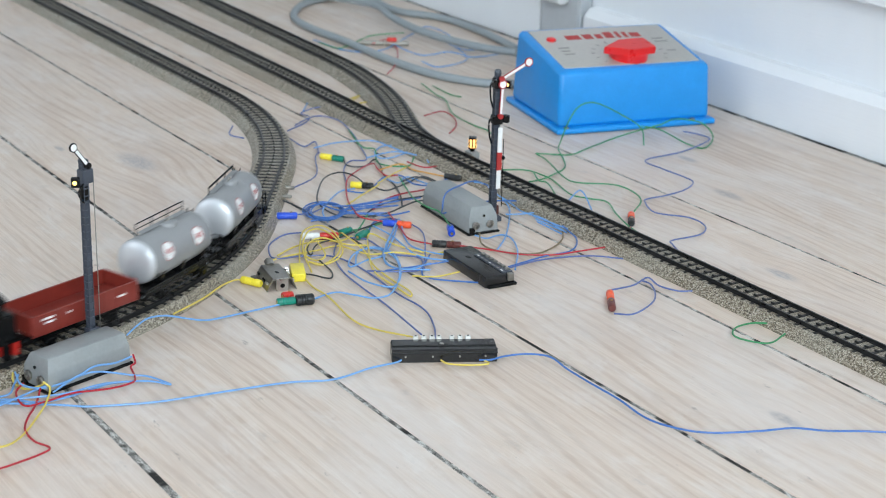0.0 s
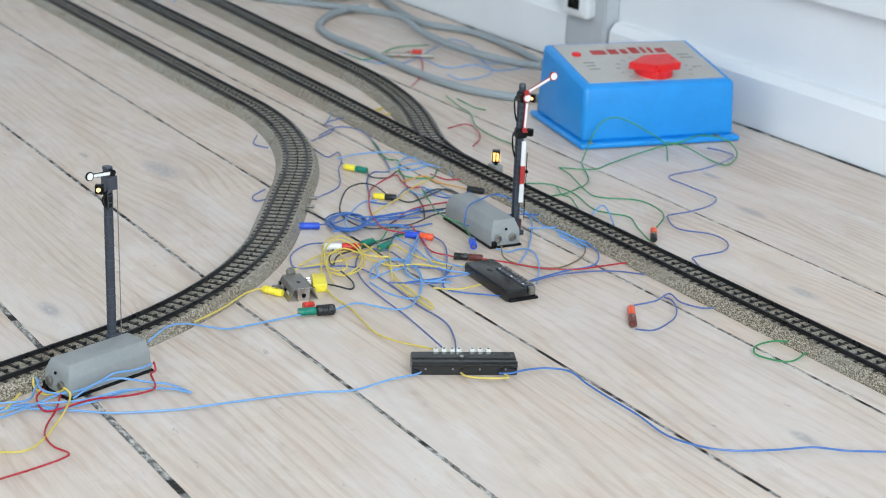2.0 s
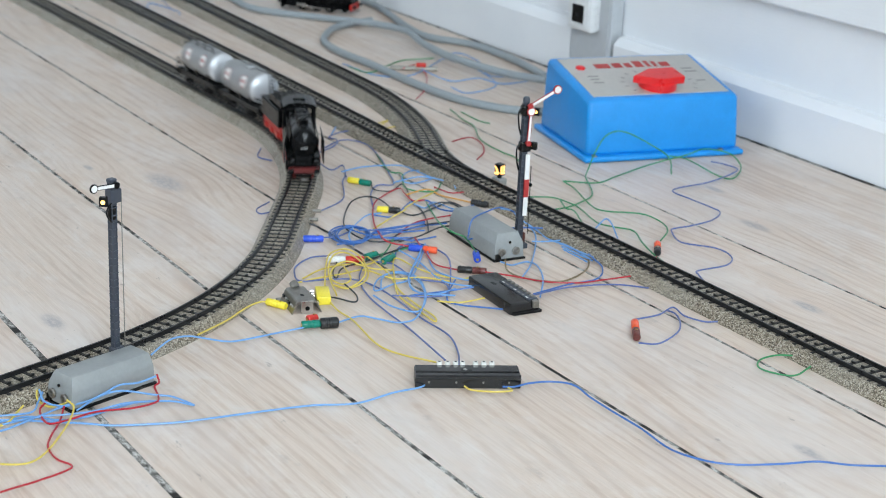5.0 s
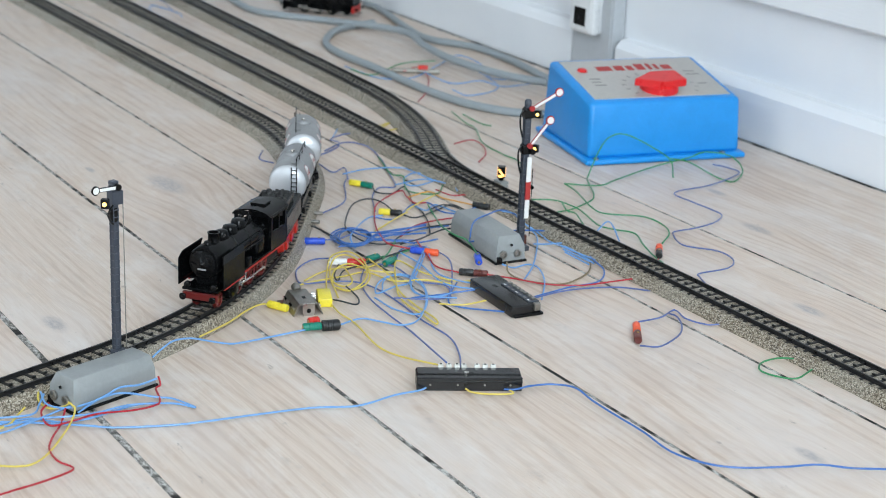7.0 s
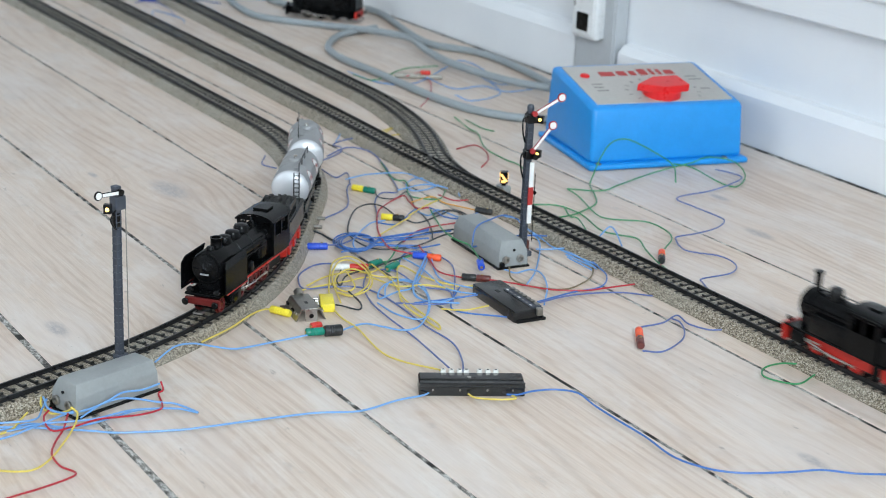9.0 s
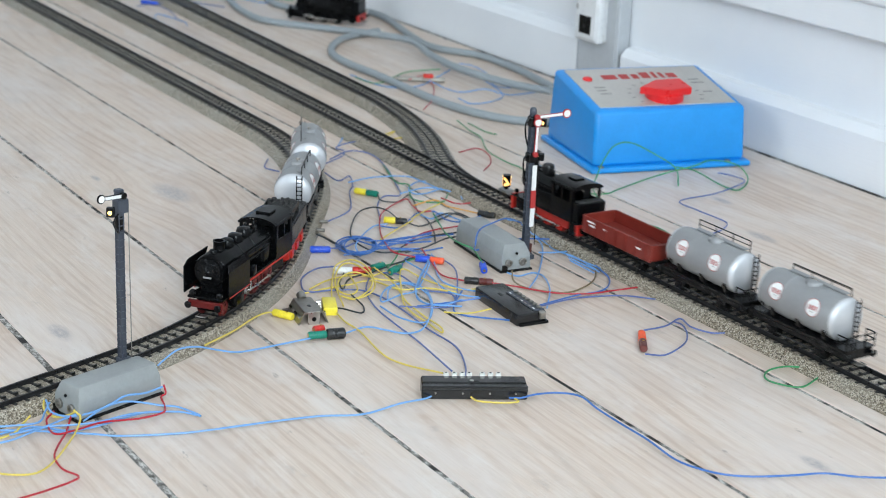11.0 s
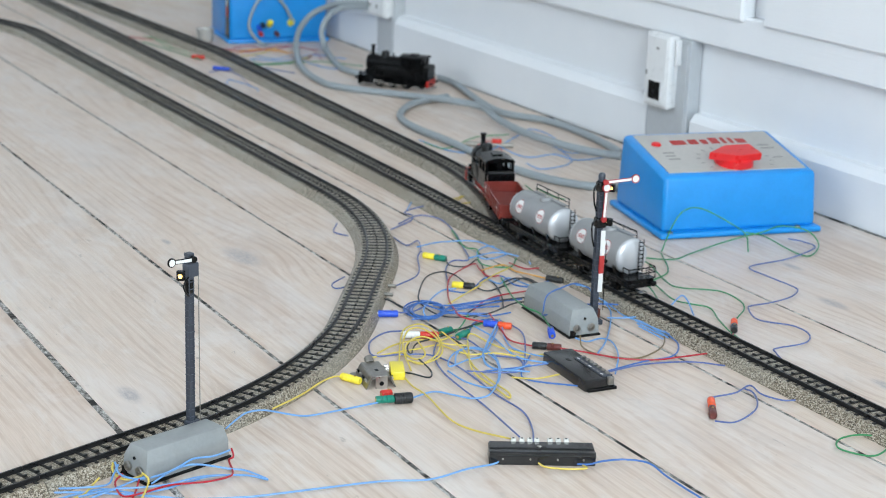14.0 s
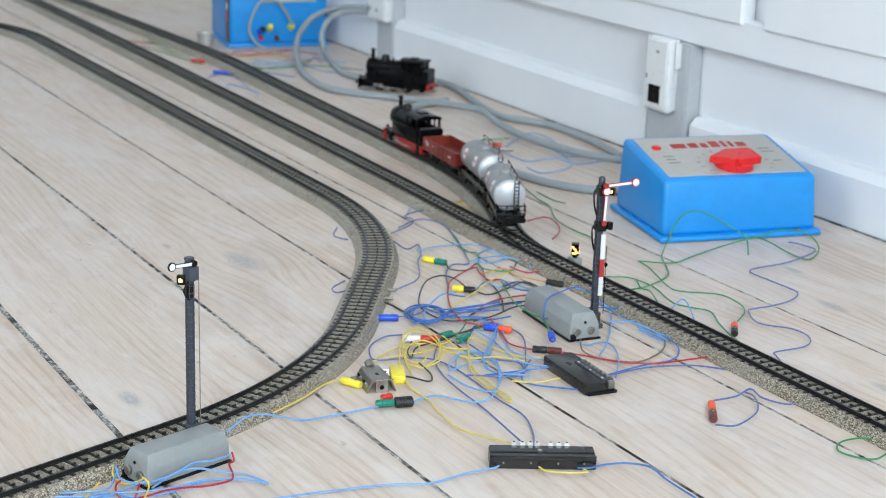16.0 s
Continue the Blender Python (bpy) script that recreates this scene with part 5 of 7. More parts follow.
def plug(p, q, colour, second="", pin=True, z=0.0030, fat=1.0):
    """A round banana plug or sleeve from p to q; a second colour for a coupled pair."""
    p, q = Vector((*p, z)), Vector((*q, z))
    d = (q - p)
    L = d.length
    names = colour + (" and " + second if second else "")
    w = thing("plug", f"{names} plastic banana plug lying on the floor", "plug", along(p, q), "loose banana plugs")
    cuts = [(0.0, L)] if not second else [(0.0, L * 0.5), (L * 0.51, L)]
    for (a, b), c in zip(cuts, (colour, second)):
        bm = bmesh.new()
        r = 0.0029 * (fat if a > 0 else 1.0)
        rings = [(r * 0.86, a), (r, a + 0.0006)]
        for k in range(1, 4):
            zc = a + (b - a) * (0.15 + 0.14 * k)
            rings += [(r, zc - 0.0004), (r * 0.92, zc - 0.0002), (r * 0.92, zc + 0.0002), (r, zc + 0.0004)]
        rings += [(r, b - 0.0010), (r * 0.80, b)]
        add_lathe(bm, rings, 16)
        part("plug_sleeve", bm, PLUG[c], w, smooth=True)
    bm = bmesh.new()
    add_lathe(bm, [(0.0012, -0.0040), (0.0013, 0.0)] if pin else [(0.0012, -0.0004), (0.0012, 0.0)], 10)
    part("plug_pin", bm, BRASS if not pin else NICKEL, w)
    bm = bmesh.new()
    add_lathe(bm, [(0.0009, 0), (0.0009, 0.0006)], 8, pose(0, 0.0027, L * 0.7, -90))
    part("grub_screw", bm, BRASS, w)
    return w


plug((-1.0315, 0.5120), (-1.0165, 0.5200), "yellow", pin=False)
plug((-0.9765, 0.5120), (-0.9700, 0.5380), "green", "black", pin=False, z=0.0041, fat=1.4)
plug((-0.9870, 0.5220), (-0.9870, 0.5300), "red", pin=False)
plug((-1.1475, 0.6020), (-1.1405, 0.6170), "blue")
plug((-1.0940, 0.5950), (-1.0815, 0.6220), "white", "red", pin=False)
plug((-1.0860, 0.6260), (-1.0890, 0.6380), "green", pin=False)
plug((-1.0710, 0.6335), (-1.0793, 0.6476), "green", pin=False)
plug((-1.2797, 0.7170), (-1.2602, 0.7298), "yellow", "green", pin=False)
plug((-1.1920, 0.6975), (-1.1790, 0.7128), "yellow", "black", pin=False)
plug((-1.0920, 0.6700), (-1.0755, 0.6865), "blue", "orange", pin=False)
plug((-1.0306, 0.6779), (-1.0160, 0.6955), "black", "brown", pin=False)
plug((-1.0340, 0.6985), (-1.0490, 0.7065), "blue", pin=False, z=0.0065)
plug((-1.1740, 0.7835), (-1.1615, 0.7925), "black", pin=False)
plug((-0.8780, 0.7345), (-0.8520, 0.7160), "orange", "brown", pin=False)
plug((-1.0120, 0.8640), (-0.9920, 0.8480), "orange", "black", pin=False)
plug((-1.6616, 0.9835), (-1.6323, 1.0322), "grey", "grey", pin=False)
plug((-1.6450, 1.0100), (-1.6390, 1.0200), "red", pin=False, z=0.0075)
plug((-2.3120, 0.8910), (-2.2990, 0.9050), "red", pin=False)
plug((-2.2170, 0.8870), (-2.1960, 0.9030), "blue", pin=False)


def feeder_clips():
    w = thing("feeder_clip", "small bright feeder sockets on the side of the track", "track clip")
    x, y, h = on_line(S_CURVE + 0.4374 * radians(34.28) + 0.055)
    nx, ny = -math.sin(h), math.cos(h)
    for d in (-0.012, 0.012):
        bx, by = x + d * math.cos(h) + 0.018 * nx, y + d * math.sin(h) + 0.018 * ny
        bm = bmesh.new()
        add_lathe(bm, [(0.0016, 0), (0.0016, 0.0070), (0.0010, 0.0074)], 12, along((bx, by, 0.0040), (bx + nx * 0.01, by + ny * 0.01, 0.0040)))
        part("feeder_socket", bm, STEEL, w, smooth=True)


feeder_clips()

FAR_LOCO = tank_loco("black model tank locomotive parked on the floor by the wall", "", MATT_BLACK, True)
FAR_LOCO.matrix_basis = pose(-2.010, 1.075, -0.0105, 0, 0, 42 + 180) @ Matrix.Diagonal((1.03, 1.1, 1.0, 1.0))


# ---------------------------------------------------------------- wall fittings
def wall_socket(x0, x1, z0, z1, label, small=False):
    V = WALL_V
    w = thing("wall_socket", label, "socket", kind="")
    part("back_box", B((x0 + 0.002, x1 - 0.001, V - 0.0110, V - 0.0064, z0 + 0.002, z1 - 0.001), bevel=0.0012, segments=2), SOCKET_WHITE, w, smooth=True)
    part("socket_body", B((x0, x1, V - 0.0215, V - 0.0106, z0, z1), bevel=0.0032, segments=3), SOCKET_WHITE, w, smooth=True)
    part("cover_plate", B((x0 + 0.004, x1 - 0.004, V - 0.0225, V - 0.0210, z0 + 0.004, z1 - 0.004), bevel=0.0006), SOCKET_WHITE, w)
    if small:
        for k in range(2):
            bm = bmesh.new()
            add_lathe(bm, [(0.0030, 0), (0.0030, 0.0006)], 14, along((x0 + 0.014 + 0.022 * k, V - 0.0224, z0 + 0.016), (x0 + 0.014 + 0.022 * k, V - 0.05, z0 + 0.016)))
            part("socket_hole", bm, DARK_PRINT, w)
    else:
        part("jack_frame", B((x0 + 0.0095, x0 + 0.0355, V - 0.0232, V - 0.0222, z0 + 0.0075, z0 + 0.0325), bevel=0.0004), SOCKET_WHITE, w)
        part("jack_opening", B((x0 + 0.0115, x0 + 0.0335, V - 0.0236, V - 0.0229, z0 + 0.0095, z0 + 0.0305), bevel=0.0003), BLACK, w, "black jack opening")
        part("cover_screw", B((x0 + 0.0215, x0 + 0.0270, V - 0.0231, V - 0.0222, z0 + 0.0680, z0 + 0.0705), bevel=0.0003), DARK_PRINT, w)
        part("side_notch", B((x0 + 0.0040, x0 + 0.0070, V - 0.0229, V - 0.0222, z0 + 0.0360, z0 + 0.0415)), DARK_PRINT, w)
        part("side_clip", B((x1 + 0.0010, x1 + 0.0060, V - 0.0150, V - 0.0080, z1 - 0.034, z1 - 0.004), bevel=0.0014, segments=2), SOCKET_WHITE, w, smooth=True)
    return w


wall_socket(-1.555, -1.5098, 0.0600, 0.1461, "tall white surface-mounted wall socket with a black jack")
wall_socket(-2.2723, -2.211, 0.061, 0.1388, "white surface-mounted wall socket with cables plugged in", True)
for x0, x1, top in ((-1.5667, -1.4899, 0.1485), (-2.2645, -2.2081, 0.1427)):
    box = thing("cable_duct", "grey painted cable duct running up the wall", "cable duct")
    part("duct_body", B((x0 + 0.0005, x1 - 0.0005, WALL_V - 0.0062, WALL_V + 0.0110, 0.0, top - 0.006), bevel=0.0012), CONDUIT, box)
    part("duct_cover", B((x0 + 0.004, x1 - 0.004, WALL_V - 0.0078, WALL_V - 0.0058, 0.0, top - 0.010), bevel=0.0006), CONDUIT, box)


# ---------------------------------------------------------------- wires and cables
WIRE_LABELS = {
    "light_blue": "thin light blue hook-up wire lying on the floor",
    "blue": "thin blue hook-up wire lying on the floor",
    "violet": "thin violet-blue hook-up wire in loose bends",
    "red": "thin red hook-up wire on the floorboards",
    "yellow": "thin yellow hook-up wire in loose loops",
    "green": "thin green hook-up wire on the floorboards",
    "black": "thin black hook-up wire in the tangle",
    "brown": "thin brown hook-up wire beside the track",
    "orange": "thin orange hook-up wire in the tangle",
    "grey_cable": "thick grey power cable in a loose bend",
}


def wire(colour, points, radius=0.00066):
    """A sheathed wire through the points, resting on the floor or on what lies below."""
    grey = colour == "grey_cable"
    bm = bmesh.new()
    add_tube(bm, spline([(x, y, max(z, radius)) for x, y, z in points], 7), radius, 10 if grey else 7)
    return tagged(part("power_cable" if grey else "wire", bm, GREY_CABLE if grey else WIRE[colour], smooth=True), WIRE_LABELS[colour], "cable" if grey else "wire", "grey power cables" if grey else colour.replace("_", " ") + " wires")


wire("light_blue", [(-0.9292, 0.2599, 0.0021), (-0.9221, 0.2786, 0.0018), (-0.9089, 0.299, 0.0022), (-0.8933, 0.322, 0.0022), (-0.885, 0.337, 0.0013), (-0.8732, 0.3692, 0.0012), (-0.8664, 0.3889, 0.0025), (-0.8638, 0.4185, 0.0016), (-0.8568, 0.4568, 0.0016), (-0.8444, 0.4828, 0.0028), (-0.8499, 0.5132, 0.0019), (-0.8482, 0.5316, 0.0025), (-0.8523, 0.5406, 0.002)])
wire("light_blue", [(-0.9232, 0.3791, 0.011), (-0.9188, 0.3658, 0.011), (-0.9203, 0.3531, 0.011), (-0.9171, 0.3424, 0.009), (-0.9168, 0.331, 0.006), (-0.9201, 0.3175, 0.004), (-0.927, 0.3073, 0.006), (-0.9382, 0.3073, 0.01)])
wire("light_blue", [(-0.9146, 0.3227, 0.002), (-0.918, 0.3389, 0.007), (-0.9177, 0.3538, 0.008), (-0.9128, 0.3746, 0.003), (-0.9067, 0.3836, 0.0024), (-0.8898, 0.3909, 0.0019), (-0.9007, 0.381, 0.0022), (-0.909, 0.3616, 0.0021), (-0.9094, 0.3466, 0.0011), (-0.9032, 0.3258, 0.0022), (-0.9062, 0.3087, 0.002), (-0.9212, 0.2925, 0.0015), (-0.9196, 0.2638, 0.0011)])
wire("light_blue", [(-0.9052, 0.2594, 0.0032), (-0.9044, 0.2729, 0.0036), (-0.9093, 0.2885, 0.0039), (-0.9201, 0.3138, 0.0036), (-0.9187, 0.3236, 0.006)])
wire("light_blue", [(-0.93, 0.2672, 0.0032), (-0.9241, 0.2793, 0.0038), (-0.9222, 0.2965, 0.0033), (-0.9332, 0.3046, 0.0041), (-0.9382, 0.3095, 0.008)])
wire("red", [(-0.9305, 0.383, 0.009), (-0.9278, 0.3833, 0.004), (-0.9262, 0.3795, 0.0026), (-0.9101, 0.3754, 0.0027), (-0.9027, 0.3704, 0.0028), (-0.8987, 0.3537, 0.004), (-0.9052, 0.3321, 0.0032), (-0.9015, 0.3143, 0.0035), (-0.9026, 0.3004, 0.003), (-0.9222, 0.3019, 0.0033), (-0.9281, 0.3088, 0.006)])
wire("red", [(-0.9196, 0.3166, 0.004), (-0.9037, 0.3079, 0.0021), (-0.8863, 0.2963, 0.0024), (-0.8723, 0.2897, 0.0024), (-0.8548, 0.2886, 0.0029), (-0.8431, 0.2936, 0.0026), (-0.8373, 0.2874, 0.003), (-0.8328, 0.2691, 0.0029), (-0.8297, 0.2518, 0.0031), (-0.8268, 0.2348, 0.0026)])
wire("yellow", [(-0.92, 0.3187, 0.008), (-0.9148, 0.3211, 0.005), (-0.8992, 0.3128, 0.004), (-0.8828, 0.3004, 0.003), (-0.8659, 0.2857, 0.0024), (-0.8574, 0.2725, 0.0026), (-0.8628, 0.2593, 0.0025), (-0.8733, 0.2494, 0.002)])
wire("yellow", [(-0.9388, 0.3061, 0.01), (-0.9375, 0.3058, 0.004), (-0.9272, 0.309, 0.0025), (-0.9233, 0.3168, 0.004), (-0.918, 0.319, 0.008)])
wire("yellow", [(-0.9096, 0.2608, 0.0033), (-0.9144, 0.2779, 0.0028), (-0.9278, 0.2894, 0.0025), (-0.9325, 0.295, 0.004)])
wire("yellow", [(-0.9876, 0.4374, 0.006), (-1.0099, 0.4692, 0.003), (-1.0245, 0.4918, 0.004), (-1.0327, 0.5071, 0.003), (-1.0282, 0.5137, 0.003)])
wire("light_blue", [(-0.9618, 0.3921, 0.009), (-0.9688, 0.4024, 0.011), (-0.974, 0.4128, 0.0125), (-0.975, 0.4256, 0.0115), (-0.9766, 0.441, 0.006), (-0.9744, 0.4527, 0.003), (-0.9737, 0.4631, 0.0022), (-0.9759, 0.4903, 0.0016), (-0.974, 0.5125, 0.003)])
wire("blue", [(-1.1395, 0.6579, 0.0015), (-1.1289, 0.6476, 0.0015), (-1.1264, 0.6355, 0.0015), (-1.1332, 0.6272, 0.0015), (-1.1462, 0.6263, 0.0015), (-1.1594, 0.6335, 0.0015), (-1.1668, 0.6455, 0.0015), (-1.1645, 0.6567, 0.0015), (-1.1536, 0.6616, 0.0015), (-1.1395, 0.6579, 0.0015), (-1.1318, 0.6621, 0.004), (-1.1263, 0.6806, 0.004), (-1.1236, 0.7039, 0.003)])
wire("blue", [(-1.1294, 0.6521, 0.0028), (-1.1232, 0.6413, 0.0028), (-1.1251, 0.6308, 0.0028), (-1.1341, 0.6253, 0.0028), (-1.1463, 0.6272, 0.0028), (-1.156, 0.636, 0.0028), (-1.1585, 0.6475, 0.0028), (-1.1525, 0.6563, 0.0028), (-1.141, 0.658, 0.0028), (-1.1294, 0.6521, 0.0028), (-1.1201, 0.6527, 0.005), (-1.1182, 0.6705, 0.003), (-1.1112, 0.6853, 0.003)])
wire("blue", [(-1.119, 0.6446, 0.0041), (-1.115, 0.6331, 0.0041), (-1.1202, 0.6247, 0.0041), (-1.1323, 0.6232, 0.0041), (-1.1457, 0.6293, 0.0041), (-1.1542, 0.6405, 0.0041), (-1.1537, 0.6514, 0.0041), (-1.1442, 0.6567, 0.0041), (-1.1304, 0.654, 0.0041), (-1.119, 0.6446, 0.0041), (-1.1344, 0.6636, 0.004), (-1.1314, 0.6837, 0.004), (-1.1339, 0.7102, 0.003)])
wire("blue", [(-1.1182, 0.6417, 0.0054), (-1.1186, 0.6315, 0.0054), (-1.1265, 0.6257, 0.0054), (-1.1383, 0.6269, 0.0054), (-1.1487, 0.6348, 0.0054), (-1.1527, 0.6457, 0.0054), (-1.1482, 0.6544, 0.0054), (-1.1374, 0.6567, 0.0054), (-1.1255, 0.6516, 0.0054), (-1.1182, 0.6417, 0.0054), (-1.1201, 0.6527, 0.005), (-1.1182, 0.6705, 0.003), (-1.1037, 0.6808, 0.003)])
wire("blue", [(-1.1095, 0.6337, 0.0067), (-1.1131, 0.6253, 0.0067), (-1.1241, 0.6232, 0.0067), (-1.1376, 0.6285, 0.0067), (-1.1473, 0.6389, 0.0067), (-1.1485, 0.6495, 0.0067), (-1.1404, 0.6552, 0.0067), (-1.127, 0.6532, 0.0067), (-1.1149, 0.6447, 0.0067), (-1.1095, 0.6337, 0.0067), (-1.1369, 0.665, 0.004), (-1.1366, 0.6867, 0.004), (-1.1444, 0.7166, 0.003)])
wire("blue", [(-1.1382, 0.6484, 0.007), (-1.1343, 0.6635, 0.006), (-1.1392, 0.6883, 0.004), (-1.1405, 0.7142, 0.003)])
wire("black", [(-1.178, 0.6235, 0.004), (-1.1689, 0.6289, 0.002), (-1.1486, 0.6313, 0.0013)])
wire("violet", [(-1.1435, 0.6169, 0.003), (-1.1381, 0.6282, 0.004), (-1.146, 0.6458, 0.004)])
wire("black", [(-1.1861, 0.7091, 0.003), (-1.2138, 0.712, 0.0035), (-1.2241, 0.7035, 0.0043), (-1.2179, 0.6857, 0.0032), (-1.1862, 0.6616, 0.0028), (-1.1568, 0.6464, 0.0036), (-1.1289, 0.6444, 0.0035), (-1.1142, 0.652, 0.0035), (-1.1089, 0.6731, 0.0035)])
wire("black", [(-1.1799, 0.7112, 0.003), (-1.1683, 0.7198, 0.0011), (-1.1766, 0.745, 0.0014), (-1.1849, 0.7678, 0.0018), (-1.1655, 0.7721, 0.001)])
wire("black", [(-1.2586, 0.7289, 0.003), (-1.2442, 0.7248, 0.0022), (-1.2377, 0.7376, 0.0013), (-1.2487, 0.7559, 0.0023), (-1.2287, 0.75, 0.0022), (-1.2078, 0.7406, 0.0014), (-1.175, 0.7324, 0.0015), (-1.1456, 0.7202, 0.0016), (-1.1213, 0.7064, 0.0018)])
wire("red", [(-1.1973, 0.7488, 0.0028), (-1.1998, 0.7386, 0.0029), (-1.2191, 0.7413, 0.0034), (-1.238, 0.7466, 0.0027), (-1.2224, 0.7199, 0.0026), (-1.2027, 0.6999, 0.0031), (-1.1634, 0.6775, 0.0023), (-1.1282, 0.6627, 0.005), (-1.1039, 0.6567, 0.006), (-1.0916, 0.6698, 0.004)])
wire("red", [(-1.1081, 0.685, 0.004), (-1.074, 0.6752, 0.0029), (-1.0492, 0.669, 0.0022), (-1.028, 0.6773, 0.003)])
wire("yellow", [(-1.0433, 0.5743, 0.0018), (-1.0307, 0.5795, 0.0025), (-1.0355, 0.5969, 0.004), (-1.0543, 0.61, 0.005), (-1.0836, 0.6189, 0.006), (-1.1028, 0.6167, 0.006), (-1.0992, 0.6019, 0.006), (-1.0855, 0.5905, 0.005), (-1.0574, 0.574, 0.0027), (-1.0265, 0.5589, 0.0018), (-0.9953, 0.5506, 0.0028), (-0.9702, 0.5507, 0.0028), (-0.9278, 0.5452, 0.0019), (-0.903, 0.5488, 0.0028), (-0.8685, 0.5574, 0.008)])
wire("yellow", [(-1.0889, 0.6271, 0.004), (-1.0474, 0.6239, 0.0027), (-1.0123, 0.6134, 0.0022), (-0.9797, 0.6087, 0.0028), (-0.953, 0.608, 0.0028), (-0.9456, 0.6044, 0.0017), (-0.9652, 0.6049, 0.0017), (-1.0006, 0.6065, 0.0027), (-1.0385, 0.6247, 0.0032), (-1.0699, 0.6422, 0.0021), (-1.0729, 0.6492, 0.0024), (-1.0418, 0.6514, 0.0026), (-1.0147, 0.6657, 0.0022), (-1.0067, 0.6824, 0.004)])
wire("yellow", [(-1.0666, 0.5598, 0.0019), (-1.0777, 0.5804, 0.002), (-1.0795, 0.6014, 0.0024), (-1.0729, 0.6181, 0.0019), (-1.0776, 0.6321, 0.0021)])
wire("yellow", [(-0.9787, 0.6269, 0.0023), (-0.9669, 0.6404, 0.0032), (-0.9631, 0.6589, 0.005)])
wire("yellow", [(-1.1465, 0.6678, 0.0027), (-1.169, 0.7003, 0.0025), (-1.1785, 0.7183, 0.0035)])
wire("yellow", [(-1.0743, 0.5985, 0.005), (-1.0457, 0.5902, 0.004), (-1.0435, 0.5817, 0.0015), (-1.0547, 0.5779, 0.003), (-1.0714, 0.5894, 0.005), (-1.0782, 0.6057, 0.005), (-1.0615, 0.6167, 0.003), (-1.0531, 0.6323, 0.0019)])
wire("light_blue", [(-0.9713, 0.5375, 0.003), (-0.9773, 0.5594, 0.0023), (-0.9654, 0.5691, 0.0026), (-0.9532, 0.5785, 0.0027), (-0.9537, 0.593, 0.0034), (-0.9818, 0.6174, 0.0028), (-1.0124, 0.6335, 0.0035), (-1.0402, 0.635, 0.0024), (-1.0454, 0.6227, 0.0027), (-1.0337, 0.6059, 0.0032), (-1.015, 0.5942, 0.0035), (-1.0234, 0.6149, 0.0028), (-1.0293, 0.6336, 0.0025), (-1.0711, 0.6692, 0.0023), (-1.0947, 0.6868, 0.003)])
wire("violet", [(-1.1026, 0.6028, 0.0024), (-1.1053, 0.5874, 0.0024), (-1.0962, 0.5701, 0.0014), (-1.0817, 0.5602, 0.0015), (-1.0609, 0.5544, 0.0024), (-1.0564, 0.574, 0.0021), (-1.0464, 0.5931, 0.0024), (-1.0264, 0.6017, 0.0017), (-0.9936, 0.6024, 0.0013), (-0.9559, 0.5992, 0.0016), (-0.9176, 0.5984, 0.0024), (-0.8898, 0.5888, 0.0015), (-0.8549, 0.5672, 0.008)])
wire("violet", [(-1.0795, 0.6218, 0.0021), (-1.0474, 0.5987, 0.0021), (-1.0124, 0.5864, 0.0021), (-0.9738, 0.581, 0.0029), (-0.9405, 0.5804, 0.0017), (-0.869, 0.5649, 0.008)])
wire("light_blue", [(-1.1166, 0.6322, 0.0022), (-1.1362, 0.6388, 0.006), (-1.1804, 0.6788, 0.0021), (-1.1824, 0.6957, 0.0023)])
wire("violet", [(-1.002, 0.6014, 0.0031), (-0.9866, 0.6278, 0.0031), (-0.9944, 0.6462, 0.0019), (-1.0486, 0.6818, 0.0028), (-1.0755, 0.688, 0.0029), (-1.082, 0.6801, 0.004)])
wire("light_blue", [(-1.0902, 0.6835, 0.0029), (-1.0716, 0.6669, 0.0025), (-1.0291, 0.6334, 0.0026), (-1.0071, 0.6228, 0.0024), (-0.9924, 0.6324, 0.0022), (-0.9937, 0.6524, 0.003)])
wire("light_blue", [(-1.0903, 0.6852, 0.0026), (-1.0464, 0.6647, 0.0014), (-1.0196, 0.6636, 0.0027), (-0.9996, 0.6779, 0.0024)])
wire("light_blue", [(-1.0856, 0.679, 0.004), (-1.0419, 0.6421, 0.004), (-1.0187, 0.6262, 0.0035), (-0.9976, 0.6245, 0.0026), (-0.9796, 0.6434, 0.0038)])
wire("blue", [(-1.014, 0.6653, 0.0015), (-0.9861, 0.64, 0.0021), (-0.9686, 0.6365, 0.0019), (-0.9396, 0.6595, 0.004)])
wire("blue", [(-0.9962, 0.6137, 0.003), (-0.9934, 0.6446, 0.0025), (-0.9862, 0.6639, 0.005)])
wire("blue", [(-1.0952, 0.7754, 0.018), (-1.1004, 0.7643, 0.022), (-1.0909, 0.7442, 0.024), (-1.0783, 0.7214, 0.024), (-1.0565, 0.7038, 0.02), (-1.076, 0.7186, 0.008), (-1.0744, 0.7418, 0.012), (-1.0797, 0.7654, 0.01), (-1.082, 0.7993, 0.004), (-1.0671, 0.8063, 0.004), (-1.0536, 0.8084, 0.0018), (-1.0102, 0.7935, 0.0028), (-0.9854, 0.7863, 0.0022), (-0.965, 0.7653, 0.0027), (-0.9659, 0.7386, 0.002), (-0.9539, 0.6969, 0.005)])
wire("green", [(-1.1932, 0.7481, 0.002), (-1.1616, 0.7357, 0.0024), (-1.1221, 0.7178, 0.008), (-1.092, 0.7116, 0.01), (-1.08, 0.7168, 0.008), (-1.0429, 0.7031, 0.009)])
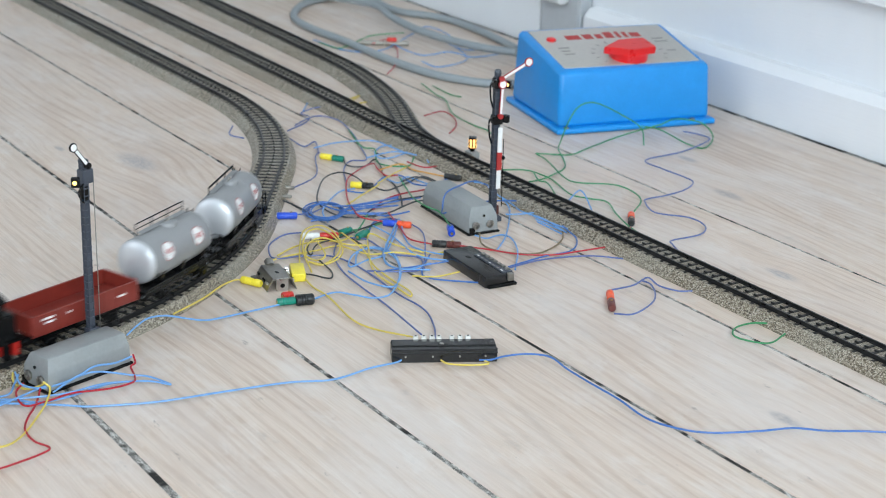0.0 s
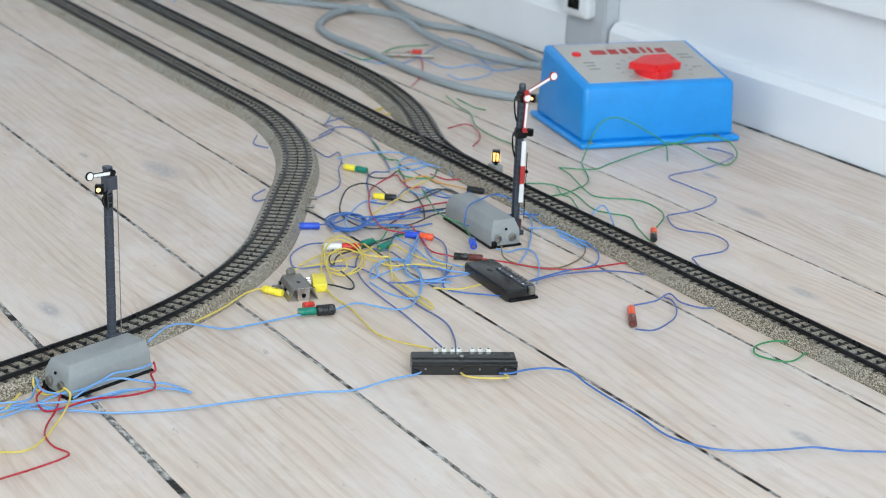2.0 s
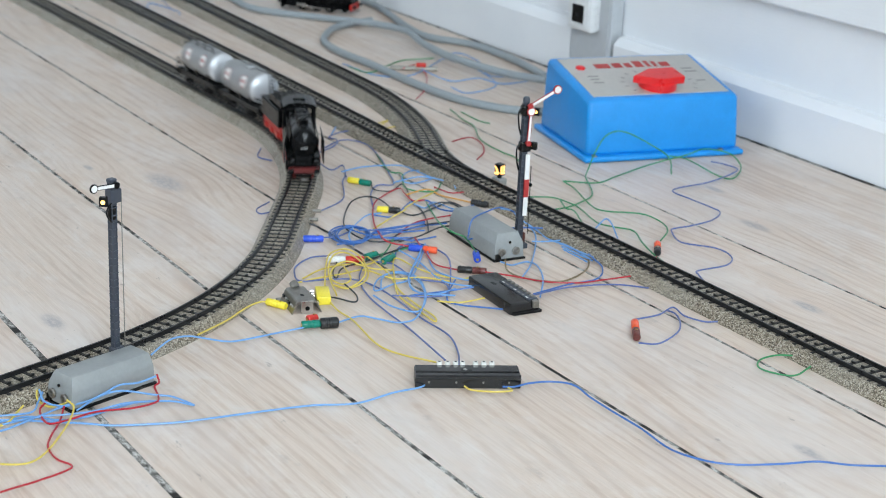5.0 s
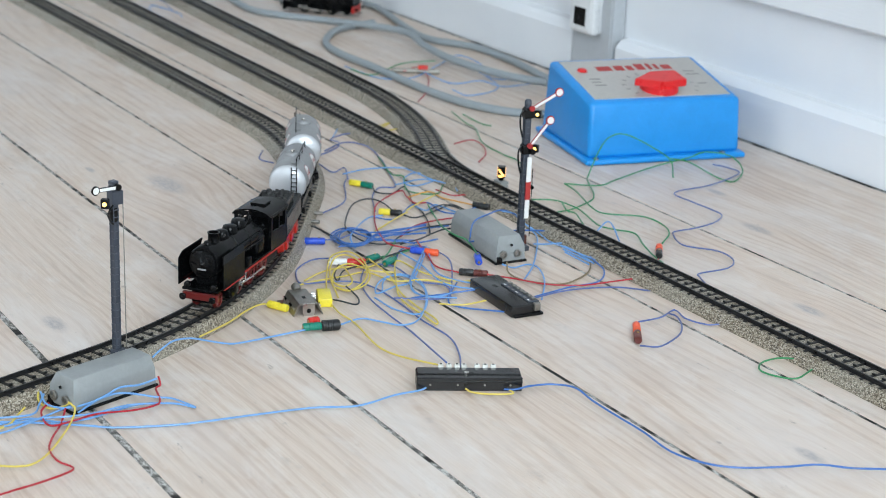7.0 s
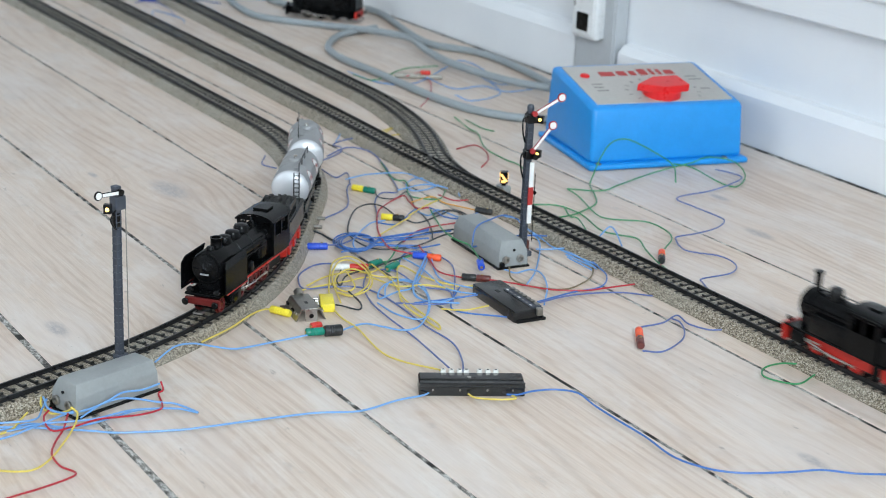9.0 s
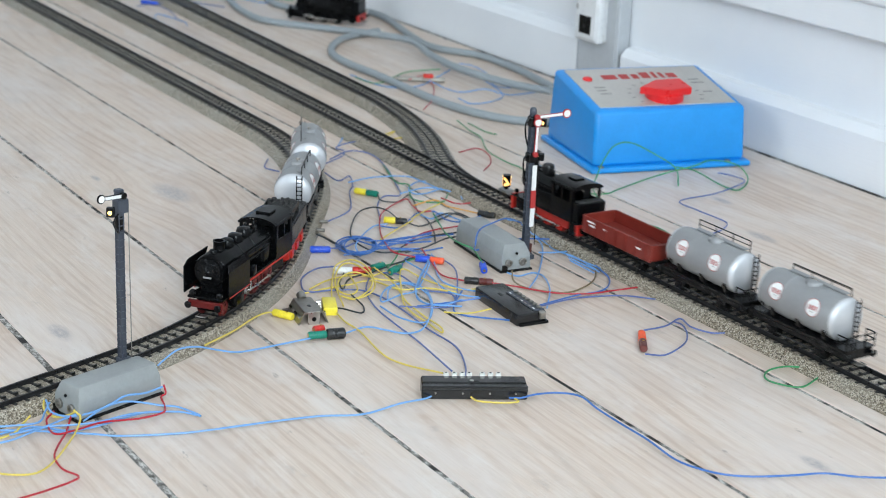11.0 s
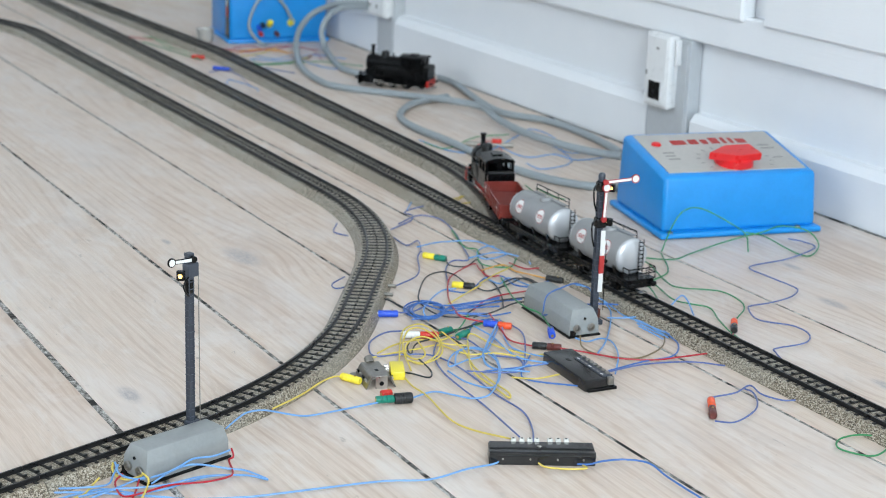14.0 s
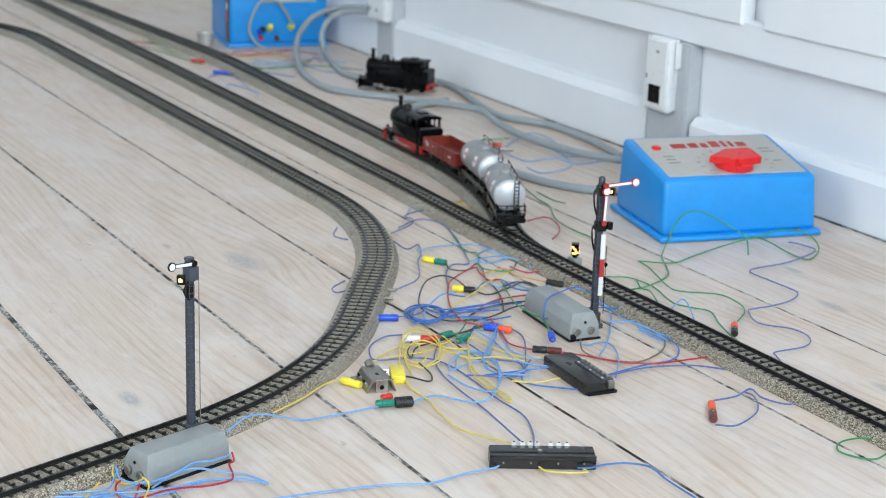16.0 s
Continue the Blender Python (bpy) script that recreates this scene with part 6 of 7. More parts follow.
wire("red", [(-1.0133, 0.6925, 0.004), (-1.0004, 0.709, 0.0023), (-0.9776, 0.7254, 0.0025), (-0.9643, 0.7483, 0.0024), (-0.9616, 0.7683, 0.0024), (-0.9577, 0.7931, 0.003)])
wire("brown", [(-1.0216, 0.7166, 0.008), (-1.0141, 0.7141, 0.0017), (-0.9937, 0.7152, 0.0021), (-0.9773, 0.7362, 0.0009), (-0.9804, 0.7576, 0.0012), (-0.9948, 0.7794, 0.0012), (-1.0207, 0.7957, 0.0016), (-1.0506, 0.8004, 0.0014), (-1.0708, 0.7915, 0.0015), (-1.0849, 0.7826, 0.004)])
wire("violet", [(-0.9315, 0.7904, 0.0023), (-0.9495, 0.7701, 0.0024), (-0.9596, 0.7341, 0.0025), (-0.9519, 0.6955, 0.005)])
wire("light_blue", [(-0.9551, 0.7043, 0.0011), (-0.9839, 0.7272, 0.0025), (-1.0112, 0.7409, 0.0023), (-1.0258, 0.7402, 0.0011), (-1.0225, 0.7241, 0.0018), (-1.0186, 0.7103, 0.008)])
wire("light_blue", [(-1.0876, 0.7842, 0.008), (-1.0724, 0.7822, 0.0019), (-1.0219, 0.743, 0.0019), (-0.9935, 0.714, 0.0024)])
wire("light_blue", [(-1.0905, 0.7851, 0.008), (-1.0839, 0.7919, 0.0025), (-1.0619, 0.7881, 0.0022), (-1.0399, 0.7925, 0.0024), (-1.0138, 0.7906, 0.0021), (-1.0008, 0.7877, 0.0028)])
wire("light_blue", [(-1.0487, 0.7902, 0.002), (-1.03, 0.791, 0.0028), (-1.0081, 0.7949, 0.0023)])
wire("light_blue", [(-1.0398, 0.7855, 0.003), (-1.0252, 0.7887, 0.0017), (-1.0053, 0.7894, 0.002)])
wire("light_blue", [(-1.031, 0.7807, 0.004), (-1.0152, 0.7824, 0.0029), (-0.9986, 0.7809, 0.0036)])
wire("light_blue", [(-1.0621, 0.7709, 0.0027), (-1.0572, 0.7819, 0.0026), (-1.0541, 0.794, 0.0028)])
wire("violet", [(-0.8816, 0.7393, 0.003), (-0.8819, 0.7603, 0.0028), (-0.8883, 0.779, 0.0032), (-0.8715, 0.776, 0.0029), (-0.8566, 0.7825, 0.0025), (-0.8511, 0.7908, 0.003)])
wire("violet", [(-0.8865, 0.7728, 0.0022), (-0.8772, 0.7726, 0.0028), (-0.8613, 0.7638, 0.0028), (-0.8461, 0.748, 0.0035), (-0.8357, 0.7229, 0.0036), (-0.8443, 0.7114, 0.003)])
wire("green", [(-0.774, 0.7991, 0.0029), (-0.7828, 0.787, 0.0027), (-0.7836, 0.7719, 0.0019), (-0.7737, 0.7608, 0.0022), (-0.7628, 0.7634, 0.0017), (-0.75, 0.7722, 0.0028), (-0.7573, 0.7939, 0.0025)])
wire("blue", [(-0.8237, 0.5816, 0.003), (-0.8187, 0.5876, 0.0038), (-0.8194, 0.5995, 0.0036), (-0.8147, 0.6145, 0.0037), (-0.8038, 0.6251, 0.0034), (-0.7836, 0.6241, 0.0027), (-0.7577, 0.6227, 0.0034), (-0.7307, 0.6244, 0.0025), (-0.6997, 0.6218, 0.0027), (-0.6763, 0.6288, 0.0037), (-0.6638, 0.6449, 0.0026), (-0.652, 0.6706, 0.0026), (-0.6445, 0.6914, 0.0027), (-0.6296, 0.7048, 0.0039), (-0.619, 0.7267, 0.0028), (-0.6011, 0.7523, 0.0025)])
wire("yellow", [(-0.836, 0.5594, 0.003), (-0.829, 0.5611, 0.0026), (-0.8178, 0.5714, 0.0038), (-0.8148, 0.5827, 0.0035), (-0.8214, 0.5841, 0.003)])
wire("violet", [(-1.1849, 1.0707, 0.0039), (-1.1706, 1.0787, 0.0033), (-1.1502, 1.0738, 0.0037), (-1.1348, 1.0265, 0.0025), (-1.1265, 0.9748, 0.0036), (-1.0986, 0.9718, 0.0032), (-1.0713, 0.972, 0.0035), (-1.0567, 0.9714, 0.0026), (-1.0407, 0.9489, 0.0036), (-1.0351, 0.9217, 0.0039), (-1.0386, 0.9059, 0.0025), (-1.0332, 0.8964, 0.0029), (-1.0048, 0.884, 0.0033), (-0.98, 0.8997, 0.0037), (-0.9596, 0.8993, 0.0028), (-0.9453, 0.882, 0.0027), (-0.9447, 0.8516, 0.0028), (-0.9361, 0.8443, 0.0034), (-0.919, 0.8368, 0.0036)])
wire("green", [(-1.2051, 0.9328, 0.001), (-1.2277, 0.9617, 0.018), (-1.2256, 0.9725, 0.032), (-1.2197, 0.9884, 0.034), (-1.196, 1.0053, 0.024), (-1.1896, 1.0209, 0.012), (-1.1735, 1.0117, 0.001)])
wire("green", [(-1.1959, 0.8996, 0.0021), (-1.1782, 0.9259, 0.002), (-1.1862, 0.9519, 0.0021), (-1.2001, 0.9968, 0.003), (-1.1961, 1.021, 0.008), (-1.1862, 1.0405, 0.014), (-1.1842, 1.0598, 0.018), (-1.172, 1.0822, 0.014), (-1.1568, 1.0846, 0.004), (-1.1366, 1.0563, 0.0016), (-1.1522, 1.0485, 0.0023), (-1.1873, 1.0419, 0.009), (-1.2015, 1.0309, 0.01)])
wire("green", [(-1.1926, 0.8971, 0.0033), (-1.1675, 0.8917, 0.0039), (-1.1213, 0.8766, 0.0029), (-1.1004, 0.8764, 0.0038), (-1.0796, 0.9011, 0.0039), (-1.0533, 0.9021, 0.0037), (-1.0333, 0.8921, 0.0035), (-1.0167, 0.8712, 0.003)])
wire("green", [(-1.1691, 0.8349, 0.0027), (-1.1553, 0.8576, 0.0031), (-1.1394, 0.865, 0.0019), (-1.1216, 0.8644, 0.0018), (-1.0798, 0.8517, 0.0029), (-1.0628, 0.857, 0.0032), (-1.0483, 0.8672, 0.0025), (-1.0214, 0.8551, 0.0024), (-0.9867, 0.8422, 0.0028), (-0.958, 0.8383, 0.002)])
wire("green", [(-1.199, 0.9282, 0.0016), (-1.1505, 0.8998, 0.0022), (-1.1354, 0.8747, 0.0018), (-1.1286, 0.8509, 0.0016), (-1.1301, 0.8153, 0.0024)])
wire("green", [(-1.1465, 0.8607, 0.0031), (-1.1221, 0.8492, 0.0038), (-1.1134, 0.8521, 0.0033), (-1.0798, 0.8364, 0.004)])
wire("green", [(-1.3999, 0.9522, 0.0023), (-1.4147, 0.9477, 0.0022), (-1.4532, 0.9511, 0.0019)])
wire("green", [(-1.4672, 0.9456, 0.0023), (-1.4216, 0.9345, 0.002), (-1.3971, 0.9306, 0.0023), (-1.3475, 0.9073, 0.0022), (-1.302, 0.9008, 0.0029), (-1.2823, 0.9042, 0.0019), (-1.2472, 0.89, 0.0033), (-1.2201, 0.8746, 0.0024)])
wire("light_blue", [(-1.0601, 0.8354, 0.006), (-1.0668, 0.8504, 0.01), (-1.0594, 0.8515, 0.008), (-1.0396, 0.8435, 0.002)])
wire("red", [(-1.3533, 0.8765, 0.003), (-1.3589, 0.901, 0.003), (-1.3362, 0.8998, 0.003), (-1.31, 0.886, 0.0025), (-1.2894, 0.8646, 0.0024)])
wire("red", [(-0.9862, 0.8423, 0.003), (-0.9752, 0.8299, 0.0035), (-0.9698, 0.821, 0.0028)])
wire("light_blue", [(-1.3025, 0.7224, 0.0037), (-1.3104, 0.7522, 0.0029), (-1.3016, 0.7842, 0.0026), (-1.2787, 0.7892, 0.0026), (-1.2531, 0.7902, 0.0033)])
wire("violet", [(-1.2043, 0.6466, 0.0036), (-1.2275, 0.6825, 0.0034), (-1.2756, 0.7089, 0.0025), (-1.2889, 0.7185, 0.003)])
wire("violet", [(-1.3466, 0.7209, 0.0015), (-1.3182, 0.7202, 0.0014), (-1.3246, 0.7358, 0.0022), (-1.2884, 0.7195, 0.003)])
wire("violet", [(-1.3643, 0.7278, 0.0039), (-1.3869, 0.7604, 0.0028), (-1.401, 0.7712, 0.0038), (-1.4165, 0.7701, 0.0029), (-1.4258, 0.7847, 0.0031), (-1.4287, 0.8006, 0.0036)])
wire("violet", [(-1.388, 0.7485, 0.001), (-1.4038, 0.7792, 0.0022), (-1.3846, 0.7942, 0.0014), (-1.3379, 0.7835, 0.0015), (-1.2918, 0.7661, 0.0018), (-1.2529, 0.7495, 0.002), (-1.2589, 0.7363, 0.0009), (-1.2373, 0.7168, 0.0014), (-1.1968, 0.6966, 0.0016)])
wire("green", [(-1.346, 0.7849, 0.002), (-1.289, 0.7657, 0.0026), (-1.2743, 0.7711, 0.0032), (-1.2366, 0.753, 0.0023), (-1.2162, 0.7705, 0.0026), (-1.2394, 0.7928, 0.0019)])
wire("light_blue", [(-1.2558, 0.7969, 0.0023), (-1.2493, 0.7745, 0.0014), (-1.2508, 0.7614, 0.0027), (-1.2678, 0.7673, 0.0027), (-1.2846, 0.7853, 0.0014), (-1.2786, 0.7922, 0.0028)])
wire("orange", [(-1.2177, 0.7417, 0.0027), (-1.2244, 0.7684, 0.0027), (-1.2069, 0.7708, 0.0019), (-1.1937, 0.7745, 0.0025), (-1.1748, 0.7839, 0.0025)])
wire("yellow", [(-1.185, 0.7211, 0.0028), (-1.1989, 0.7439, 0.0035), (-1.2101, 0.7655, 0.0039)])
wire("red", [(-1.2271, 0.7773, 0.0029), (-1.2081, 0.7824, 0.0022), (-1.2025, 0.7939, 0.0029)])
wire("red", [(-1.1249, 0.6798, 0.0026), (-1.1429, 0.7016, 0.0025), (-1.1505, 0.7231, 0.0023), (-1.1527, 0.7487, 0.0017)])
wire("black", [(-1.1194, 0.6712, 0.003), (-1.1325, 0.6899, 0.0023), (-1.1354, 0.7111, 0.0034), (-1.1346, 0.7372, 0.0031)])
wire("blue", [(-1.1671, 0.7813, 0.0025), (-1.1633, 0.7601, 0.0012), (-1.1744, 0.7494, 0.0015), (-1.1967, 0.7514, 0.0021), (-1.1993, 0.7354, 0.0019), (-1.1709, 0.7014, 0.0019), (-1.1804, 0.6872, 0.002)])
wire("black", [(-1.1806, 0.7428, 0.0021), (-1.1876, 0.7606, 0.0019), (-1.1757, 0.7679, 0.0017), (-1.1533, 0.7624, 0.0028)])
wire("black", [(-1.0844, 0.599, 0.0031), (-1.0643, 0.5846, 0.0034), (-1.0533, 0.5821, 0.0028), (-1.072, 0.5973, 0.0027), (-1.0777, 0.6208, 0.0028), (-1.0856, 0.6461, 0.0036), (-1.0966, 0.6739, 0.0023)])
wire("black", [(-1.0392, 0.5813, 0.003), (-1.016, 0.5787, 0.0021), (-1.0023, 0.5695, 0.003), (-1.0169, 0.5623, 0.0023), (-1.0237, 0.554, 0.0023), (-1.0122, 0.5431, 0.004)])
wire("green", [(-1.0886, 0.6321, 0.0024), (-1.0877, 0.6473, 0.0028), (-1.0914, 0.6601, 0.0021), (-1.0932, 0.6772, 0.0029)])
wire("blue", [(-1.0715, 0.6431, 0.0014), (-1.0999, 0.6652, 0.0011), (-1.1025, 0.6829, 0.0011), (-1.0853, 0.6886, 0.0022)])
wire("violet", [(-1.408, 0.6909, 0.0025), (-1.3824, 0.6754, 0.0025), (-1.3662, 0.6823, 0.002)])
wire("violet", [(-1.2492, 0.6213, 0.0027), (-1.2345, 0.6022, 0.0029), (-1.2221, 0.5999, 0.0028), (-1.2243, 0.6117, 0.0025)])
wire("yellow", [(-1.0438, 0.5745, 0.0017), (-1.0351, 0.583, 0.0013), (-1.0393, 0.5971, 0.005), (-1.0585, 0.6099, 0.006), (-1.0803, 0.6129, 0.007), (-1.094, 0.6093, 0.007), (-1.0905, 0.5982, 0.006), (-1.0644, 0.5807, 0.004), (-1.0231, 0.5657, 0.0019)])
wire("yellow", [(-1.0591, 0.551, 0.0022), (-1.0612, 0.5691, 0.0023), (-1.0595, 0.5905, 0.0031), (-1.0627, 0.6123, 0.0019), (-1.0335, 0.6208, 0.0031), (-1.0258, 0.6416, 0.0033), (-1.0085, 0.6566, 0.0034)])
wire("light_blue", [(-1.0099, 0.5898, 0.0024), (-0.9829, 0.5912, 0.0024), (-0.9665, 0.6032, 0.0025), (-0.991, 0.6244, 0.003), (-1.0262, 0.6393, 0.0026), (-1.0476, 0.6343, 0.002), (-1.0398, 0.6154, 0.0029), (-1.0203, 0.6022, 0.0023)])
wire("light_blue", [(-1.089, 0.6586, 0.0031), (-1.0614, 0.6607, 0.0019), (-1.0182, 0.6524, 0.0032), (-1.0021, 0.6577, 0.003), (-0.9909, 0.6711, 0.0027)])
wire("blue", [(-1.1542, 0.6423, 0.006), (-1.1281, 0.6492, 0.006), (-1.1132, 0.6675, 0.004), (-1.1064, 0.6852, 0.0025), (-1.1079, 0.7054, 0.0021)])
wire("blue", [(-1.1206, 0.6187, 0.004), (-1.115, 0.6365, 0.006), (-1.1252, 0.6691, 0.005), (-1.1377, 0.7069, 0.0018), (-1.1333, 0.7324, 0.0026)])
wire("black", [(-1.1082, 0.67, 0.0027), (-1.1131, 0.692, 0.0029), (-1.1235, 0.7178, 0.0035), (-1.1239, 0.7321, 0.0034)])
wire("light_blue", [(-1.1984, 0.7348, 0.0023), (-1.1797, 0.7381, 0.002), (-1.1931, 0.7552, 0.0011), (-1.1713, 0.7593, 0.0016), (-1.158, 0.7626, 0.0014)])
wire("violet", [(-1.0774, 0.6284, 0.0017), (-1.0633, 0.6383, 0.0024), (-1.0299, 0.6391, 0.0014), (-1.0097, 0.6523, 0.0023), (-0.9854, 0.6421, 0.002)])
wire("light_blue", [(-1.0926, 0.7589, 0.024), (-1.0988, 0.775, 0.018), (-1.1072, 0.7859, 0.01), (-1.0907, 0.7846, 0.008)])
wire("green", [(-1.1106, 0.666, 0.005), (-1.0931, 0.6504, 0.004), (-1.0802, 0.6367, 0.0034)])
wire("light_blue", [(-1.2526, 0.7492, 0.0037), (-1.2572, 0.7823, 0.0038), (-1.2326, 0.7978, 0.0031), (-1.2133, 0.7917, 0.0039)])
wire("light_blue", [(-0.9113, 0.2752, 0.004), (-0.9143, 0.2973, 0.0033), (-0.9086, 0.3133, 0.0038), (-0.9064, 0.3307, 0.0034), (-0.9074, 0.3516, 0.004), (-0.9057, 0.3686, 0.0028)])
wire("light_blue", [(-1.7074, 0.9456, 0.0009), (-1.6402, 0.9536, 0.0011), (-1.6253, 0.9907, 0.0011), (-1.6745, 1.06, 0.0016), (-1.7059, 1.1043, 0.0019), (-1.656, 1.1052, 0.0017), (-1.5881, 1.0768, 0.0015), (-1.5664, 1.1103, 0.0018)])
wire("light_blue", [(-1.6344, 1.0115, 0.004), (-1.5796, 1.0164, 0.0021), (-1.5773, 1.0538, 0.0025), (-1.5454, 1.0641, 0.002), (-1.5456, 1.1039, 0.0016)])
wire("red", [(-1.6484, 0.9927, 0.004), (-1.6586, 1.0184, 0.0037), (-1.6107, 1.0033, 0.0031), (-1.552, 0.9652, 0.0031), (-1.5167, 0.9327, 0.0034)])
wire("green", [(-1.6866, 0.9418, 0.0023), (-1.6523, 0.9529, 0.0019), (-1.6901, 1.0136, 0.0022), (-1.6844, 1.058, 0.0032)])
wire("light_blue", [(-1.4287, 0.7799, 0.0017), (-1.4668, 0.8071, 0.0013), (-1.4791, 0.8071, 0.0013), (-1.5022, 0.8128, 0.0013)])
wire("green", [(-1.4993, 0.8146, 0.0018), (-1.4636, 0.812, 0.0016), (-1.444, 0.8277, 0.0017)])
wire("yellow", [(-1.4412, 0.8328, 0.0018), (-1.4563, 0.8618, 0.0012), (-1.4316, 0.834, 0.0011), (-1.4297, 0.8599, 0.0018)])
wire("green", [(-2.4575, 0.8657, 0.0027), (-2.3782, 0.8823, 0.0016), (-2.2943, 0.8949, 0.0022)])
wire("red", [(-2.3803, 0.9563, 0.0016), (-2.3236, 0.9885, 0.0031), (-2.3599, 1.061, 0.0019), (-2.307, 1.0943, 0.0017)])
wire("orange", [(-2.3404, 0.9586, 0.0019), (-2.3358, 1.0218, 0.0027), (-2.2925, 1.0495, 0.0022)])
wire("green", [(-2.2571, 0.9512, 0.0011), (-2.217, 0.9788, 0.0021), (-2.22, 1.0533, 0.0014), (-2.1607, 1.0985, 0.0022)])
wire("light_blue", [(-2.2653, 0.9637, 0.0031), (-2.2413, 1.0078, 0.0021), (-2.2717, 1.0682, 0.0021), (-2.2244, 1.1021, 0.0021)])
wire("violet", [(-2.1909, 0.8973, 0.0034), (-2.2004, 0.9449, 0.0029), (-2.1433, 0.9815, 0.0025)])
wire("light_blue", [(-1.707, 1.073, 0.0036), (-1.6404, 1.08, 0.003), (-1.5449, 1.0573, 0.0021), (-1.5223, 1.0041, 0.0021), (-1.5521, 1.0004, 0.0022)])
wire("grey_cable", [(-1.4105, 1.0334, 0.0045), (-1.4307, 1.003, 0.0045), (-1.4656, 0.9822, 0.0045), (-1.5056, 0.971, 0.0045), (-1.5702, 0.9661, 0.0045), (-1.6771, 0.9676, 0.0045), (-1.7507, 0.9655, 0.0045), (-1.8098, 0.9757, 0.0045), (-1.8548, 1.003, 0.0045), (-1.8904, 1.0414, 0.0045), (-1.9091, 1.0991, 0.0045)], 0.0045)
wire("grey_cable", [(-1.5474, 1.1288, 0.004), (-1.6376, 1.1437, 0.004), (-1.7273, 1.1442, 0.004), (-1.7894, 1.115, 0.004), (-1.8582, 1.1219, 0.005), (-1.9795, 1.1526, 0.005), (-2.0319, 1.1549, 0.005)], 0.0045)
wire("grey_cable", [(-1.5053, 1.0984, 0.012), (-1.5575, 1.0729, 0.012), (-1.6484, 1.0604, 0.012), (-1.7301, 1.0702, 0.012), (-1.8035, 1.0892, 0.012), (-1.8656, 1.0742, 0.01), (-1.9486, 1.0427, 0.004), (-2.023, 0.990, 0.0045), (-2.0887, 0.9869, 0.0045), (-2.1756, 1.0063, 0.0045), (-2.2516, 1.035, 0.0069), (-2.293, 1.052, 0.0196), (-2.338, 1.081, 0.0347), (-2.351, 1.110, 0.0537), (-2.311, 1.133, 0.0719), (-2.262, 1.158, 0.078)], 0.0045)
wire("grey_cable", [(-2.264, 1.158, 0.0716), (-2.3036, 1.1328, 0.0655), (-2.303, 1.110, 0.0534), (-2.300, 1.098, 0.0337), (-2.290, 1.096, 0.0177), (-2.2801, 1.0962, 0.006), (-2.1719, 1.0631, 0.0045), (-2.1173, 1.0579, 0.0045), (-2.0547, 1.0807, 0.004)], 0.0045)
wire("grey_cable", [tuple(FAR_BOX @ Vector(p)) for p in ((-0.030, -0.100, 0.003), (-0.0407, -0.090, 0.008), (-0.0528, -0.085, 0.0273), (-0.0483, -0.083, 0.0511), (-0.0332, -0.080, 0.0732), (-0.0120, -0.080, 0.0759), (0.0033, -0.080, 0.0623), (0.0140, -0.079, 0.0450), (0.0180, -0.076, 0.0350))], 0.0024)
wire("red", [(-2.363, 0.976, 0.002), (-2.375, 1.010, 0.002), (-2.329, 1.022, 0.002), (-2.351, 1.064, 0.002)])
wire("orange", [(-2.322, 0.966, 0.002), (-2.339, 1.011, 0.002), (-2.312, 1.037, 0.002), (-2.246, 1.036, 0.002), (-2.283, 1.078, 0.002)])
wire("green", [(-2.276, 0.974, 0.002), (-2.223, 0.958, 0.002), (-2.227, 0.984, 0.002), (-2.228, 1.015, 0.002), (-2.258, 1.060, 0.002)])
wire("light_blue", [(-2.295, 0.985, 0.002), (-2.258, 1.001, 0.002), (-2.276, 1.040, 0.002), (-2.221, 1.036, 0.002), (-2.169, 1.043, 0.002), (-2.143, 1.071, 0.002)])
wire("yellow", [(-2.293, 0.960, 0.002), (-2.310, 1.001, 0.002), (-2.349, 1.044, 0.002)])
wire("red", [(-2.235, 1.043, 0.002), (-2.283, 1.078, 0.002), (-2.235, 1.068, 0.002)])
wire("violet", [(-2.191, 0.870, 0.002), (-2.200, 0.897, 0.002), (-2.149, 0.900, 0.002), (-2.080, 0.885, 0.002)])
wire("light_blue", [(-2.102, 0.860, 0.002), (-2.128, 0.876, 0.002), (-2.065, 0.887, 0.002), (-2.040, 0.880, 0.002)])
wire("green", [(-2.505, 0.885, 0.003), (-2.465, 0.892, 0.003), (-2.404, 0.886, 0.003), (-2.353, 0.897, 0.003), (-2.281, 0.893, 0.003)])
wire("green", [(-2.503, 0.893, 0.003), (-2.435, 0.897, 0.003), (-2.382, 0.889, 0.003)])
wire("red", [(-2.521, 0.854, 0.003), (-2.486, 0.874, 0.003), (-2.470, 0.893, 0.003)])

